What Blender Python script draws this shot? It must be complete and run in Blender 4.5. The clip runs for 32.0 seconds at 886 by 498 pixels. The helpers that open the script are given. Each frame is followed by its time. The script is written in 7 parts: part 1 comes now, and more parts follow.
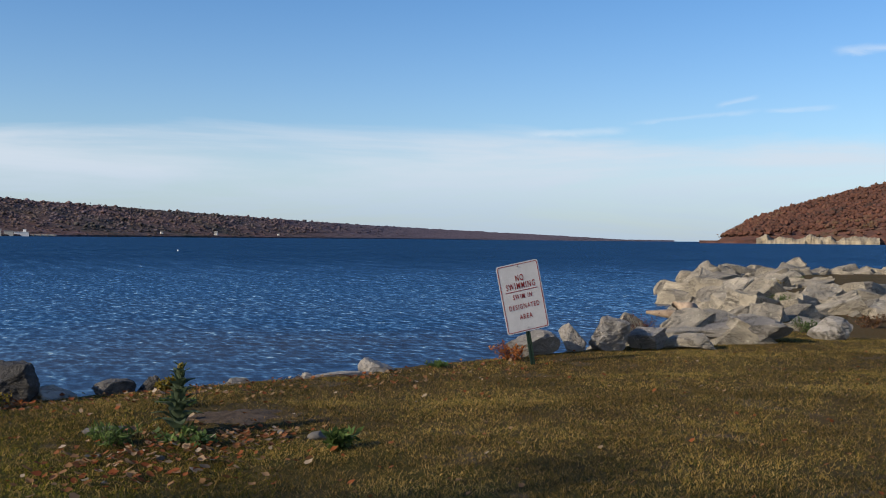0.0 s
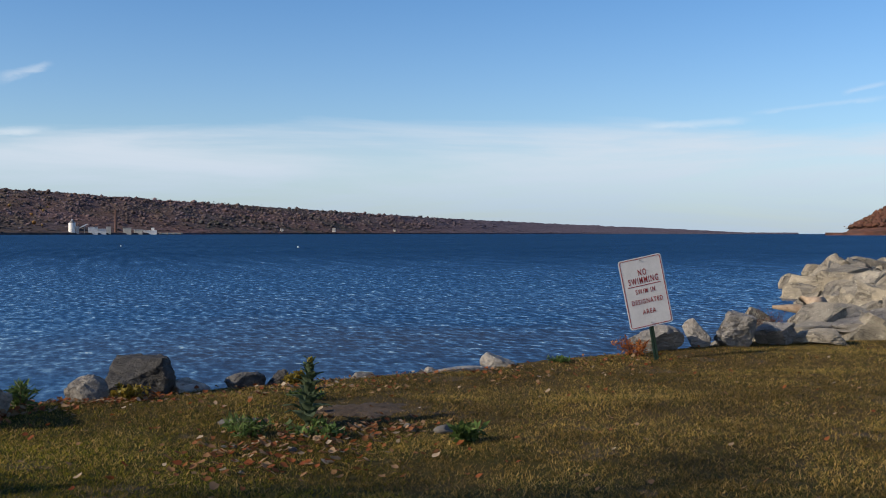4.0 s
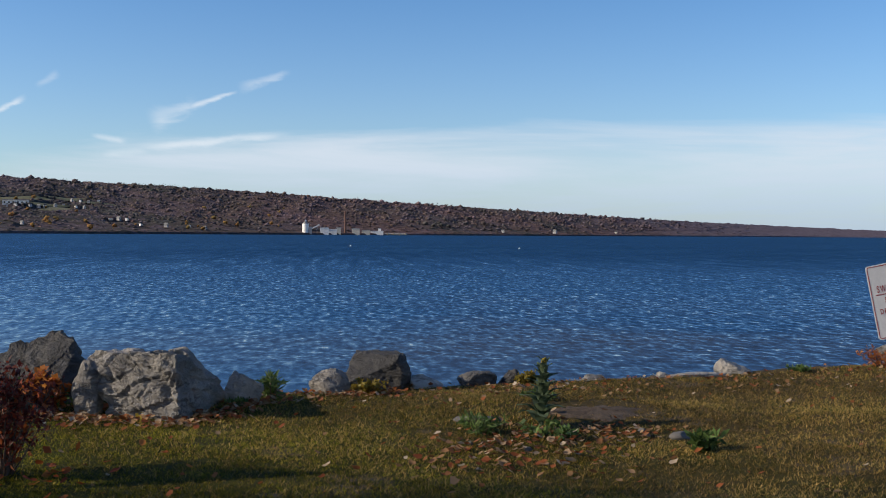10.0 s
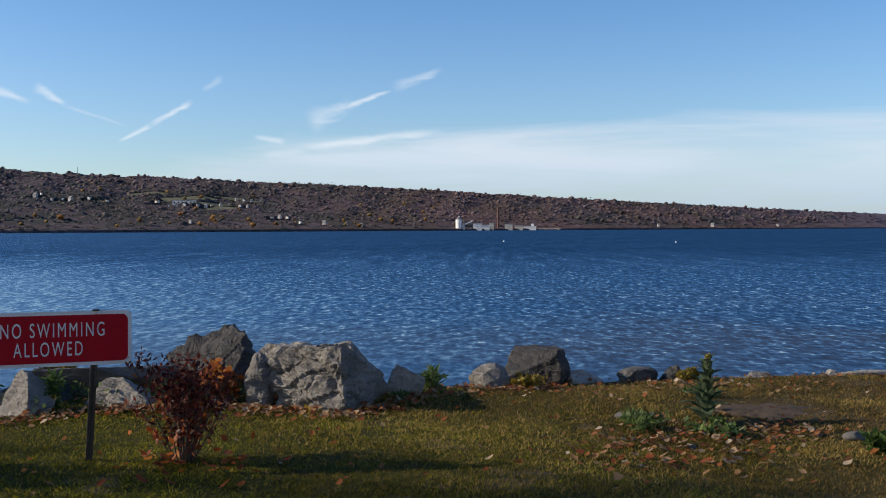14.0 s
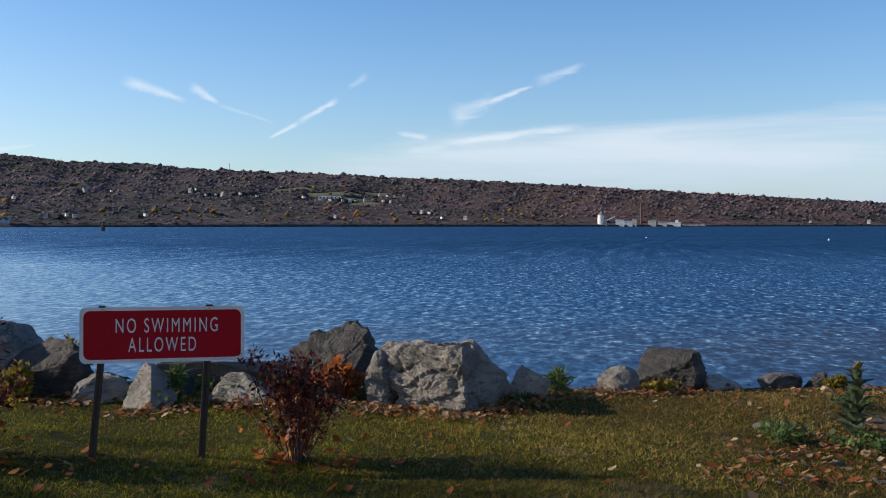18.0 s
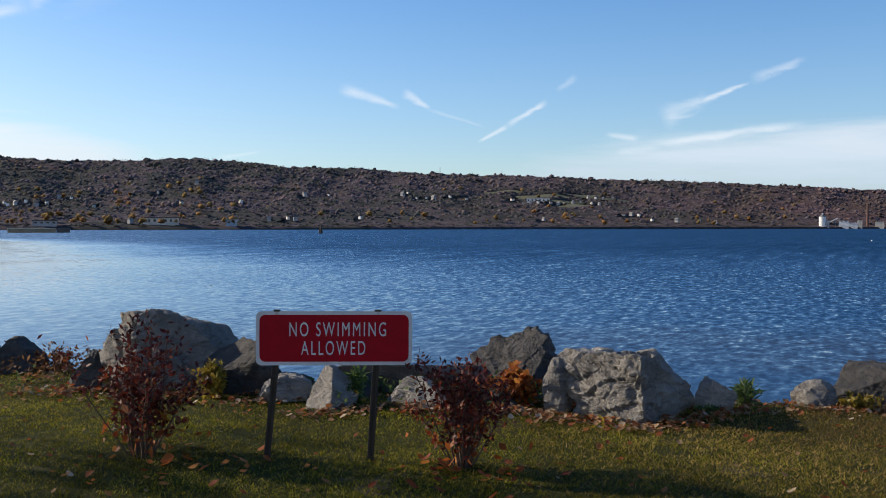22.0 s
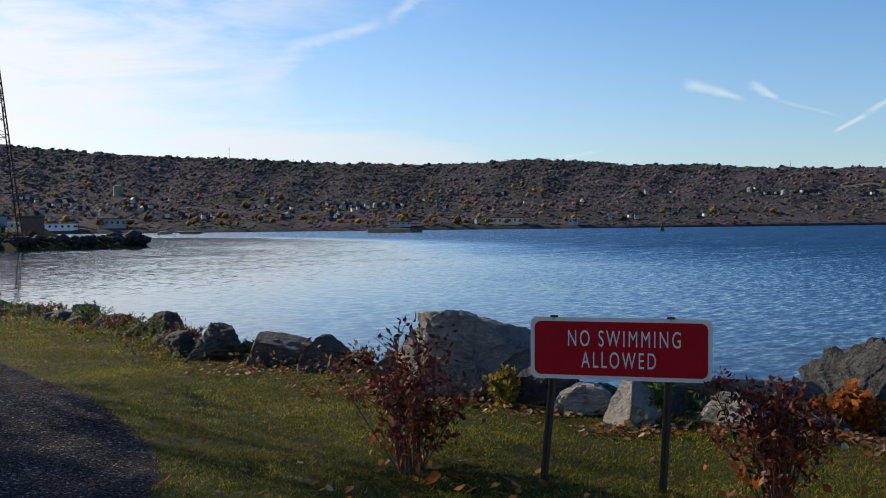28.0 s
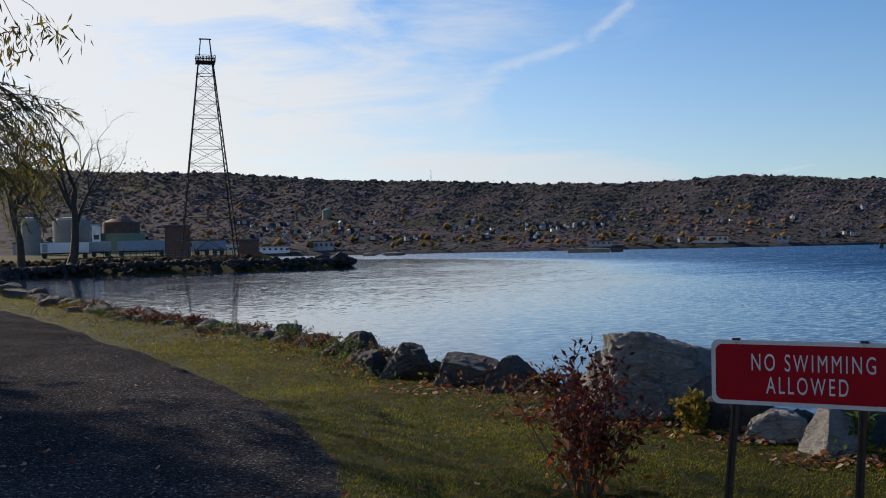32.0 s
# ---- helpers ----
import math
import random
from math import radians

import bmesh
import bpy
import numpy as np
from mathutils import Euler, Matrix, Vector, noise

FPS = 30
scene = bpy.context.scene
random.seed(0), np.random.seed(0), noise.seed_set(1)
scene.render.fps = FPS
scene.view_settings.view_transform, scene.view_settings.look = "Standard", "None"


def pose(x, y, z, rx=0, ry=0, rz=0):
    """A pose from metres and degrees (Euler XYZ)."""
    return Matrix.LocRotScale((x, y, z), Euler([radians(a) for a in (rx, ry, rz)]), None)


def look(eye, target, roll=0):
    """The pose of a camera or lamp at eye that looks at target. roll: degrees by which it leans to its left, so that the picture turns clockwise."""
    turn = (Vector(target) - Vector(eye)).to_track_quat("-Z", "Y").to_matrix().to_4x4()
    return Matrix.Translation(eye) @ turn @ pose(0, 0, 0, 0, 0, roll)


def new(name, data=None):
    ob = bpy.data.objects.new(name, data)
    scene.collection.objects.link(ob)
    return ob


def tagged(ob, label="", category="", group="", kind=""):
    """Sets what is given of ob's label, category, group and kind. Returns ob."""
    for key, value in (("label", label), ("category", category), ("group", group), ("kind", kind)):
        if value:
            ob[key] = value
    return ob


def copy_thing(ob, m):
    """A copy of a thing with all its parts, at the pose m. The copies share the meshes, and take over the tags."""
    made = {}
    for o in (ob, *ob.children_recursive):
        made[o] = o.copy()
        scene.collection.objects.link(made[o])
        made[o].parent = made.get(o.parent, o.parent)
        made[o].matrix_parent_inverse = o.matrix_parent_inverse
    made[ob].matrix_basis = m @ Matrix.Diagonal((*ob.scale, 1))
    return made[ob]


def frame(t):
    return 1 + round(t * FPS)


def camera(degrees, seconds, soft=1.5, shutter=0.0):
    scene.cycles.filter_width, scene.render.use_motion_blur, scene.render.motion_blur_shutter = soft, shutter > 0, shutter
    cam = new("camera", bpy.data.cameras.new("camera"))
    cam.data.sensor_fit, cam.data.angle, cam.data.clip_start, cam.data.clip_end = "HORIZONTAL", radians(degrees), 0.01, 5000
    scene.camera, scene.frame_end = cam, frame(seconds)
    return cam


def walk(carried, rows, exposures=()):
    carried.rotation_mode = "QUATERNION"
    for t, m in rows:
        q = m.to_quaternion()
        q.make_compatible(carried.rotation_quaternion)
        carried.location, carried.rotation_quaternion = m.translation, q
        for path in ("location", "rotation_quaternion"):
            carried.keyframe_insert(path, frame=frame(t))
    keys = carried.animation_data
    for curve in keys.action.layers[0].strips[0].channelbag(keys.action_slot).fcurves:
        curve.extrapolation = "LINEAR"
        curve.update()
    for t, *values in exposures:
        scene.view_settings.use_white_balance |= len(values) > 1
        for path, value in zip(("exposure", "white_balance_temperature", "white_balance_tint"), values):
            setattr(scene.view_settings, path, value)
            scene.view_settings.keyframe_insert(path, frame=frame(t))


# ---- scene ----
# The camera stands on the lawn, turns left along the shore and steps aside: seconds, place, heading, tilt, roll.
cam = camera(45.88, 32.0, soft=1.0)
PATH = [
    (0, 0.109, -0.112, 1.494, 66.54, -0.56, 0.54),
    (0.5, 0.104, -0.104, 1.494, 65.92, -0.56, 0.46),
    (1, 0.103, -0.099, 1.498, 65.31, -0.64, 0.38),
    (1.5, 0.105, -0.090, 1.500, 64.83, -0.77, 0.36),
    (2, 0.106, -0.081, 1.495, 64.46, -0.85, 0.32),
    (2.5, 0.098, -0.079, 1.495, 64.01, -0.90, 0.32),
    (3, 0.080, -0.079, 1.496, 62.65, -0.91, 0.24),
    (3.5, 0.077, -0.071, 1.495, 61.33, -0.88, 0.13),
    (4, 0.062, -0.065, 1.495, 60.24, -0.86, 0.02),
    (4.5, 0.051, -0.059, 1.493, 58.60, -0.81, -0.06),
    (6.5, 0.040, -0.019, 1.493, 55.07, -0.82, -0.15),
    (7, 0.033, -0.004, 1.494, 53.74, -0.86, -0.14),
    (7.5, 0.017, -0.002, 1.493, 52.44, -0.82, 0.08),
    (8, 0.009, -0.005, 1.491, 51.39, -0.78, 0.33),
    (8.5, 0.006, 0.001, 1.490, 50.49, -0.78, 0.52),
    (9, -0.000, 0.001, 1.494, 49.70, -0.75, 0.61),
    (9.5, -0.011, 0.000, 1.495, 49.47, -0.75, 0.58),
    (10, -0.014, 0.012, 1.494, 48.22, -0.81, 0.36),
    (10.5, -0.023, 0.015, 1.493, 47.32, -0.87, 0.16),
    (11, -0.029, 0.018, 1.489, 46.69, -0.95, 0.02),
    (11.5, -0.032, 0.014, 1.491, 46.09, -1.05, -0.12),
    (12, -0.033, 0.014, 1.493, 45.36, -1.15, -0.24),
    (12.5, -0.042, 0.019, 1.491, 44.21, -1.18, -0.27),
    (13, -0.057, 0.022, 1.493, 42.65, -1.17, -0.24),
    (13.5, -0.070, 0.017, 1.496, 41.14, -1.11, -0.24),
    (14, -0.072, 0.019, 1.495, 39.86, -1.08, -0.23),
    (14.5, -0.074, 0.011, 1.494, 38.94, -1.01, -0.14),
    (16.5, 0.073, 0.101, 1.480, 37.00, -1.15, -0.15),
    (17, 0.104, 0.157, 1.479, 36.19, -1.06, -0.02),
    (17.5, 0.145, 0.178, 1.490, 35.72, -1.19, 0.20),
    (18, 0.219, 0.190, 1.494, 32.16, -1.31, 0.03),
    (18.5, 0.298, 0.189, 1.508, 30.73, -1.22, 0.09),
    (19, 0.334, 0.190, 1.512, 29.82, -1.24, 0.21),
    (19.5, 0.364, 0.186, 1.515, 27.89, -1.31, 0.19),
    (20, 0.389, 0.176, 1.517, 26.02, -1.19, 0.26),
    (20.5, 0.418, 0.174, 1.515, 24.28, -1.18, 0.27),
    (21, 0.436, 0.164, 1.513, 23.95, -1.20, 0.29),
    (21.5, 0.458, 0.153, 1.515, 21.97, -1.19, 0.13),
    (22, 0.467, 0.146, 1.518, 20.80, -1.18, -0.02),
    (22.5, 0.455, 0.161, 1.518, 20.29, -1.22, -0.12),
    (23, 0.460, 0.238, 1.511, 19.53, -1.31, -0.11),
    (23.5, 0.454, 0.376, 1.503, 19.39, -1.39, -0.20),
    (24, 0.480, 0.448, 1.507, 19.32, -1.48, -0.39),
    (24.5, 0.589, 0.510, 1.508, 15.81, -1.49, -0.62),
    (26.5, 0.827, 0.750, 1.490, 9.70, -1.04, -0.40),
    (27, 0.844, 0.830, 1.491, 8.11, -1.17, -0.50),
    (27.5, 0.894, 0.855, 1.493, 3.97, -1.17, -0.71),
    (28, 0.949, 0.843, 1.495, 2.26, -1.17, -0.61),
    (28.5, 0.983, 0.843, 1.496, 0.09, -1.11, -0.49),
    (29, 0.997, 0.848, 1.501, -2.15, -0.96, -0.45),
    (29.5, 1.015, 0.850, 1.497, -3.68, -0.67, -0.52),
    (30, 1.026, 0.864, 1.497, -5.23, -0.39, -0.68),
    (30.5, 1.043, 0.862, 1.496, -6.69, -0.26, -0.93),
    (31, 1.076, 0.866, 1.495, -7.75, -0.15, -1.01),
    (31.5, 1.090, 0.872, 1.499, -8.00, 0.00, -1.08),
    (32, 1.084, 0.878, 1.497, -8.64, 0.10, -1.14),
]
walk(cam, [(r[0], pose(r[1], r[2], r[3], 90 + r[5], 0, -r[4]) @ pose(0, 0, 0, 0, 0, r[6])) for r in PATH], ((0.0, 0.33), (12.0, 0.38), (19.0, 0.47), (24.0, 0.46), (28.0, 0.33), (32.0, 0.12)))

# thin clouds: bearing and height of both ends, width, density
WISPS = [
    (15.0, 7.6, 18.6, 6.5, 0.42, 0.22, 0.75), (18.5, 7.4, 20.2, 6.4, 0.42, 0.16, 0.8), (19.7, 6.5, 23.3, 5.4, 0.16, 0.10, 0.3), (22.6, 4.6, 24.5, 5.6, 0.12, 0.2, 0.8),
    (24.1, 5.4, 26.6, 6.9, 0.24, 0.2, 0.85), (26.9, 7.3, 28.1, 8.2, 0.25, 0.3, 0.3), (32.4, 5.7, 35.2, 6.9, 0.85, 0.5, 0.62), (34.2, 6.5, 37.2, 7.6, 0.28, 0.14, 0.9),
    (37.0, 7.6, 40.0, 8.7, 0.5, 0.22, 0.5), (30.0, 4.0, 32.6, 4.3, 0.3, 0.25, 0.45), (31.4, 4.4, 40.4, 5.4, 0.3, 0.26, 0.8), (29.5, 5.0, 31.5, 4.8, 0.2, 0.3, 0.6),
    (-9.2, 7.1, -4.9, 9.8, 1.0, 0.8, 0.5), (-7.0, 9.4, -0.2, 11.2, 0.5, 0.6, 0.6), (-0.9, 10.8, 2.2, 13.4, 0.5, 0.4, 0.6), (-24.5, 9.4, -13.9, 7.0, 0.28, 0.12, 0.5),
    (-15.6, 8.9, -9.5, 10.3, 0.35, 0.3, 0.3), (15.3, 7.6, 18.2, 6.6, 0.4, 0.25, 0.4), (8.5, 3.7, 11.2, 4.1, 0.2, 0.1, 0.4),
    (86.6, 9.7, 90.4, 9.8, 0.35, 0.3, 0.5), (80.9, 7.1, 83.4, 7.6, 0.2, 0.2, 0.35), (76.0, 6.2, 84.0, 6.9, 0.16, 0.2, 0.3), (83.2, 6.8, 87.4, 6.9, 0.2, 0.2, 0.35), (70.5, 5.7, 77.0, 5.9, 0.3, 0.3, 0.5),
]

# ---- world and sun ----
SUN_YAW, SUN_EL = -52.0, 23.0
world = bpy.data.worlds.new("sky")
scene.world = world
world.use_nodes = True


class Net:
    """Short way to write node trees."""

    def __init__(self, tree):
        self.t = tree
        tree.nodes.clear()

    def n(self, kind, **kw):
        node = self.t.nodes.new(kind)
        for k, v in kw.items():
            if k == "op":
                node.operation = v
            elif k == "blend":
                node.blend_type = v
            elif k == "data":
                node.data_type = v
        return node

    def put(self, sock, v):
        if hasattr(v, "node"):
            self.t.links.new(v, sock)
        elif isinstance(v, tuple) and len(v) == 3 and sock.type == "RGBA":
            sock.default_value = (*v, 1)
        else:
            sock.default_value = v

    def math(self, op, a, b=0.0, c=0.0):
        node = self.n("ShaderNodeMath", op=op)
        self.put(node.inputs[0], a)
        self.put(node.inputs[1], b)
        self.put(node.inputs[2], c)
        return node.outputs[0]

    def mix(self, f, a, b, blend="MIX"):
        node = self.n("ShaderNodeMix", data="RGBA", blend=blend)
        self.put(node.inputs[0], f)
        self.put(node.inputs[6], a)
        self.put(node.inputs[7], b)
        return node.outputs[2]

    def noise(self, vec, scale, detail=4.0, rough=0.55, warp=0.0):
        node = self.n("ShaderNodeTexNoise")
        if vec is not None:
            self.put(node.inputs["Vector"], vec)
        node.inputs["Scale"].default_value = scale
        node.inputs["Detail"].default_value = detail
        node.inputs["Roughness"].default_value = rough
        node.inputs["Distortion"].default_value = warp
        return node.outputs[0]

    def ramp(self, f, stops):
        node = self.n("ShaderNodeValToRGB")
        self.put(node.inputs[0], f)
        e = node.color_ramp.elements
        while len(e) < len(stops):
            e.new(0.5)
        for el, (p, col) in zip(e, stops):
            el.position = p
            el.color = (*col, 1) if isinstance(col, tuple) else (col, col, col, 1)
        return node.outputs[0]

    def step(self, v, lo, hi):
        node = self.n("ShaderNodeMapRange")
        node.interpolation_type = "SMOOTHSTEP"
        self.put(node.inputs[0], v)
        self.put(node.inputs[1], lo)
        self.put(node.inputs[2], hi)
        return node.outputs[0]

    def scaled(self, vec, s, loc=(0, 0, 0), rot=(0, 0, 0)):
        node = self.n("ShaderNodeMapping")
        self.put(node.inputs[0], vec)
        node.inputs[1].default_value = loc
        node.inputs[2].default_value = rot
        node.inputs[3].default_value = s
        return node.outputs[0]

    def vec(self, x, y, z=0.0):
        node = self.n("ShaderNodeCombineXYZ")
        self.put(node.inputs[0], x)
        self.put(node.inputs[1], y)
        self.put(node.inputs[2], z)
        return node.outputs[0]


W = Net(world.node_tree)
sky = W.n("ShaderNodeTexSky")
sky.sky_type = "NISHITA"
sky.sun_disc = False
sky.sun_elevation = radians(SUN_EL)
sky.sun_rotation = radians(SUN_YAW % 360)
sky.altitude = 140
sky.air_density, sky.dust_density, sky.ozone_density = 1.0, 0.6, 2.0
clear = W.n("ShaderNodeHueSaturation")
clear.inputs["Saturation"].default_value, clear.inputs["Value"].default_value = 1.15, 1.28
W.put(clear.inputs["Color"], W.mix(1.0, sky.outputs[0], (0.85, 0.97, 1.17), "MULTIPLY"))
way = W.n("ShaderNodeTexCoord").outputs["Generated"]
split = W.n("ShaderNodeSeparateXYZ")
W.put(split.inputs[0], way)
az = W.math("MULTIPLY", W.math("ARCTAN2", split.outputs[0], split.outputs[1]), 57.2958)
el = W.math("MULTIPLY", W.math("ARCSINE", split.outputs[2]), 57.2958)
sheet = W.vec(az, el)
# the low bank of haze and thin cloud, higher to the right and again to the left; clearer air under it
fine = W.noise(W.scaled(sheet, (0.05, 0.42, 1), rot=(0, 0, -0.03)), 1.0, 7, 0.6, 0.4)
grain = W.noise(W.scaled(sheet, (0.45, 1.3, 1), rot=(0, 0, 0.3)), 1.0, 6, 0.62, 0.6)
edge_r = W.math("MULTIPLY", W.step(az, 8.0, 44.0), 3.5)
edge_l = W.math("ADD", W.math("MULTIPLY", W.step(az, 15.0, -4.0), 3.9), W.math("MULTIPLY", W.step(az, -2.0, -22.0), 2.2))
edge = W.math("ADD", W.math("ADD", W.math("ADD", edge_r, edge_l), 2.1), W.math("MULTIPLY", W.math("SUBTRACT", fine, 0.5), 3.2))
bank = W.step(W.math("SUBTRACT", edge, el), -1.0, 1.5)
streaky = W.math("ADD", 0.50, W.math("MULTIPLY", W.step(fine, 0.32, 0.66), 0.50))
under = W.math("SUBTRACT", 1.0, W.math("MULTIPLY", W.math("MULTIPLY", W.step(el, 3.6, 1.6), W.step(az, 22.0, 55.0)), 0.12))
bank = W.math("MULTIPLY", W.math("MULTIPLY", bank, streaky), under)
# high veils towards the sun
soft = W.noise(W.scaled(sheet, (0.09, 0.2, 1), rot=(0, 0, 0.5)), 1.0, 5, 0.6, 0.8)
feather = W.noise(W.scaled(sheet, (0.05, 0.30, 1), rot=(0, 0, -0.42)), 1.0, 7, 0.62, 1.2)
veil = W.math("MULTIPLY", W.step(az, 10.0, -22.0), W.math("ADD", W.math("MULTIPLY", W.step(feather, 0.42, 0.66), 0.5), W.math("MULTIPLY", W.step(soft, 0.36, 0.66), 0.8)))
veil = W.math("MINIMUM", W.math("ADD", veil, W.math("MULTIPLY", W.step(az, -10.0, -27.0), 0.7)), 1.0)
veil = W.math("MULTIPLY", veil, W.step(el, 30.0, 14.0))
glow = W.math("MULTIPLY", W.step(el, 17.0, 1.0), W.math("ADD", 0.12, W.math("MULTIPLY", W.step(az, 30.0, -25.0), 0.30)))
haze = W.math("MAXIMUM", W.math("MAXIMUM", bank, glow), W.math("MULTIPLY", veil, 0.95))


def wisp(a0, e0, a1, e1, wide, wide_end, power):
    """A streak of ice cloud from one bearing and height to another, in degrees, with its width at both ends."""
    long = math.hypot(a1 - a0, e1 - e0)
    turn = math.atan2(e1 - e0, a1 - a0)
    da, de = W.math("SUBTRACT", az, (a0 + a1) / 2), W.math("SUBTRACT", el, (e0 + e1) / 2)
    u = W.math("ADD", W.math("MULTIPLY", da, math.cos(turn)), W.math("MULTIPLY", de, math.sin(turn)))
    v = W.math("SUBTRACT", W.math("MULTIPLY", de, math.cos(turn)), W.math("MULTIPLY", da, math.sin(turn)))
    v = W.math("ADD", v, W.math("MULTIPLY", W.math("SUBTRACT", grain, 0.5), (wide + wide_end) * 0.9))
    girth = W.math("ADD", (wide + wide_end) / 2, W.math("MULTIPLY", u, (wide_end - wide) / long))
    across = W.math("DIVIDE", W.math("ABSOLUTE", v), W.math("MAXIMUM", girth, 0.03))
    along = W.math("DIVIDE", W.math("ABSOLUTE", u), long / 2)
    torn = W.math("ADD", 0.65, W.math("MULTIPLY", W.step(grain, 0.35, 0.62), 0.35))
    return W.math("MULTIPLY", W.math("MULTIPLY", W.math("MULTIPLY", W.step(across, 1.0, 0.0), W.step(along, 1.0, 0.45)), power), torn)


streaks = 0.0
for w in WISPS:
    streaks = W.math("MAXIMUM", streaks, wisp(*w))
east_col = W.mix(W.step(el, 0.5, 4.4), (4.7, 6.0, 7.8), (6.7, 7.5, 8.5))
cloud_col = W.mix(W.step(az, 18.0, -26.0), east_col, (9.8, 9.75, 9.65))
cloud = W.mix(W.math("MULTIPLY", haze, 0.92), clear.outputs[0], cloud_col)
cloud = W.mix(W.math("MULTIPLY", streaks, 0.72), cloud, (8.3, 8.8, 9.4))
back = W.n("ShaderNodeBackground")
W.put(back.inputs[0], cloud)
back.inputs[1].default_value = 0.0785
W.put(W.n("ShaderNodeOutputWorld").inputs[0], back.outputs[0])

sun = new("sun", bpy.data.lights.new("sun", "SUN"))
sun.data.energy, sun.data.angle, sun.data.color = 5.0, radians(0.6), (1.0, 0.85, 0.66)
sun_way = Vector((math.sin(radians(SUN_YAW)) * math.cos(radians(SUN_EL)), math.cos(radians(SUN_YAW)) * math.cos(radians(SUN_EL)), math.sin(radians(SUN_EL))))
sun.matrix_world = look(sun_way * 60, (0, 0, 0))

# ---- materials ----
MATS = {}


def material(name, rough=0.7, metal=0.0, spec=0.4):
    """A new node material: its net, the shader node and object-space coordinates."""
    m = bpy.data.materials.new(name)
    m.use_nodes = True
    net = Net(m.node_tree)
    bsdf = net.n("ShaderNodeBsdfPrincipled")
    bsdf.inputs["Roughness"].default_value = rough
    bsdf.inputs["Metallic"].default_value = metal
    bsdf.inputs["Specular IOR Level"].default_value = spec
    out = net.n("ShaderNodeOutputMaterial")
    net.t.links.new(bsdf.outputs[0], out.inputs[0])
    MATS[name] = m
    return net, bsdf, net.n("ShaderNodeNewGeometry"), net.n("ShaderNodeTexCoord").outputs["Object"]


def bump(net, bsdf, height, strength=0.5, dist=0.01, normal=None):
    node = net.n("ShaderNodeBump")
    node.inputs["Strength"].default_value = strength
    node.inputs["Distance"].default_value = dist
    net.put(node.inputs["Height"], height)
    if normal is not None:
        net.put(node.inputs["Normal"], normal)
    net.put(bsdf.inputs["Normal"], node.outputs[0])
    return node.outputs[0]


def plain(name, col, col2=None, scale=8.0, rough=0.6, metal=0.0, bumped=0.15, dist=0.004, spec=0.4):
    """A painted, metal or wooden surface with stains at two scales and a little relief."""
    net, bsdf, geo, co = material(name, rough, metal, spec)
    col2 = col2 or tuple(c * 0.75 for c in col)
    big = net.noise(co, scale, 5, 0.6)
    small = net.noise(co, scale * 9, 4, 0.6)
    f = net.step(net.math("ADD", net.math("MULTIPLY", big, 0.65), net.math("MULTIPLY", small, 0.35)), 0.38, 0.64)
    net.put(bsdf.inputs["Base Color"], net.mix(f, col, col2))
    net.put(bsdf.inputs["Roughness"], net.math("ADD", rough - 0.08, net.math("MULTIPLY", small, 0.16)))
    bump(net, bsdf, small, bumped, dist)
    return MATS[name]


def island_leaf(name, stops, rough=0.6, spec=0.25, thin=0.4, patchy=False):
    """Leaves and blades: each loose piece takes its own tone."""
    net, bsdf, geo, co = material(name, rough, 0, spec)
    col = net.ramp(geo.outputs["Random Per Island"], stops)
    n = net.noise(geo.outputs["Position"], 3.0, 3)
    tone = net.mix(net.step(n, 0.35, 0.7), col, net.mix(1.0, col, (0.72, 0.72, 0.66), "MULTIPLY"))
    if patchy:
        patch = net.step(net.math("ADD", net.math("MULTIPLY", net.noise(geo.outputs["Position"], 0.75, 5, 0.65), 0.7), net.math("MULTIPLY", net.noise(geo.outputs["Position"], 3.2, 4, 0.6), 0.3)), 0.40, 0.60)
        tone = net.mix(patch, net.mix(1.0, tone, (0.50, 0.46, 0.40), "MULTIPLY"), net.mix(1.0, tone, (1.12, 1.06, 0.95), "MULTIPLY"))
    net.put(bsdf.inputs["Base Color"], tone)
    if thin:
        glow = net.n("ShaderNodeBsdfTranslucent")
        net.put(glow.inputs[0], tone)
        both = net.n("ShaderNodeMixShader")
        both.inputs[0].default_value = thin
        net.t.links.new(bsdf.outputs[0], both.inputs[1])
        net.t.links.new(glow.outputs[0], both.inputs[2])
        net.t.links.new(both.outputs[0], [q for q in net.t.nodes if q.type == "OUTPUT_MATERIAL"][0].inputs[0])
    return MATS[name]


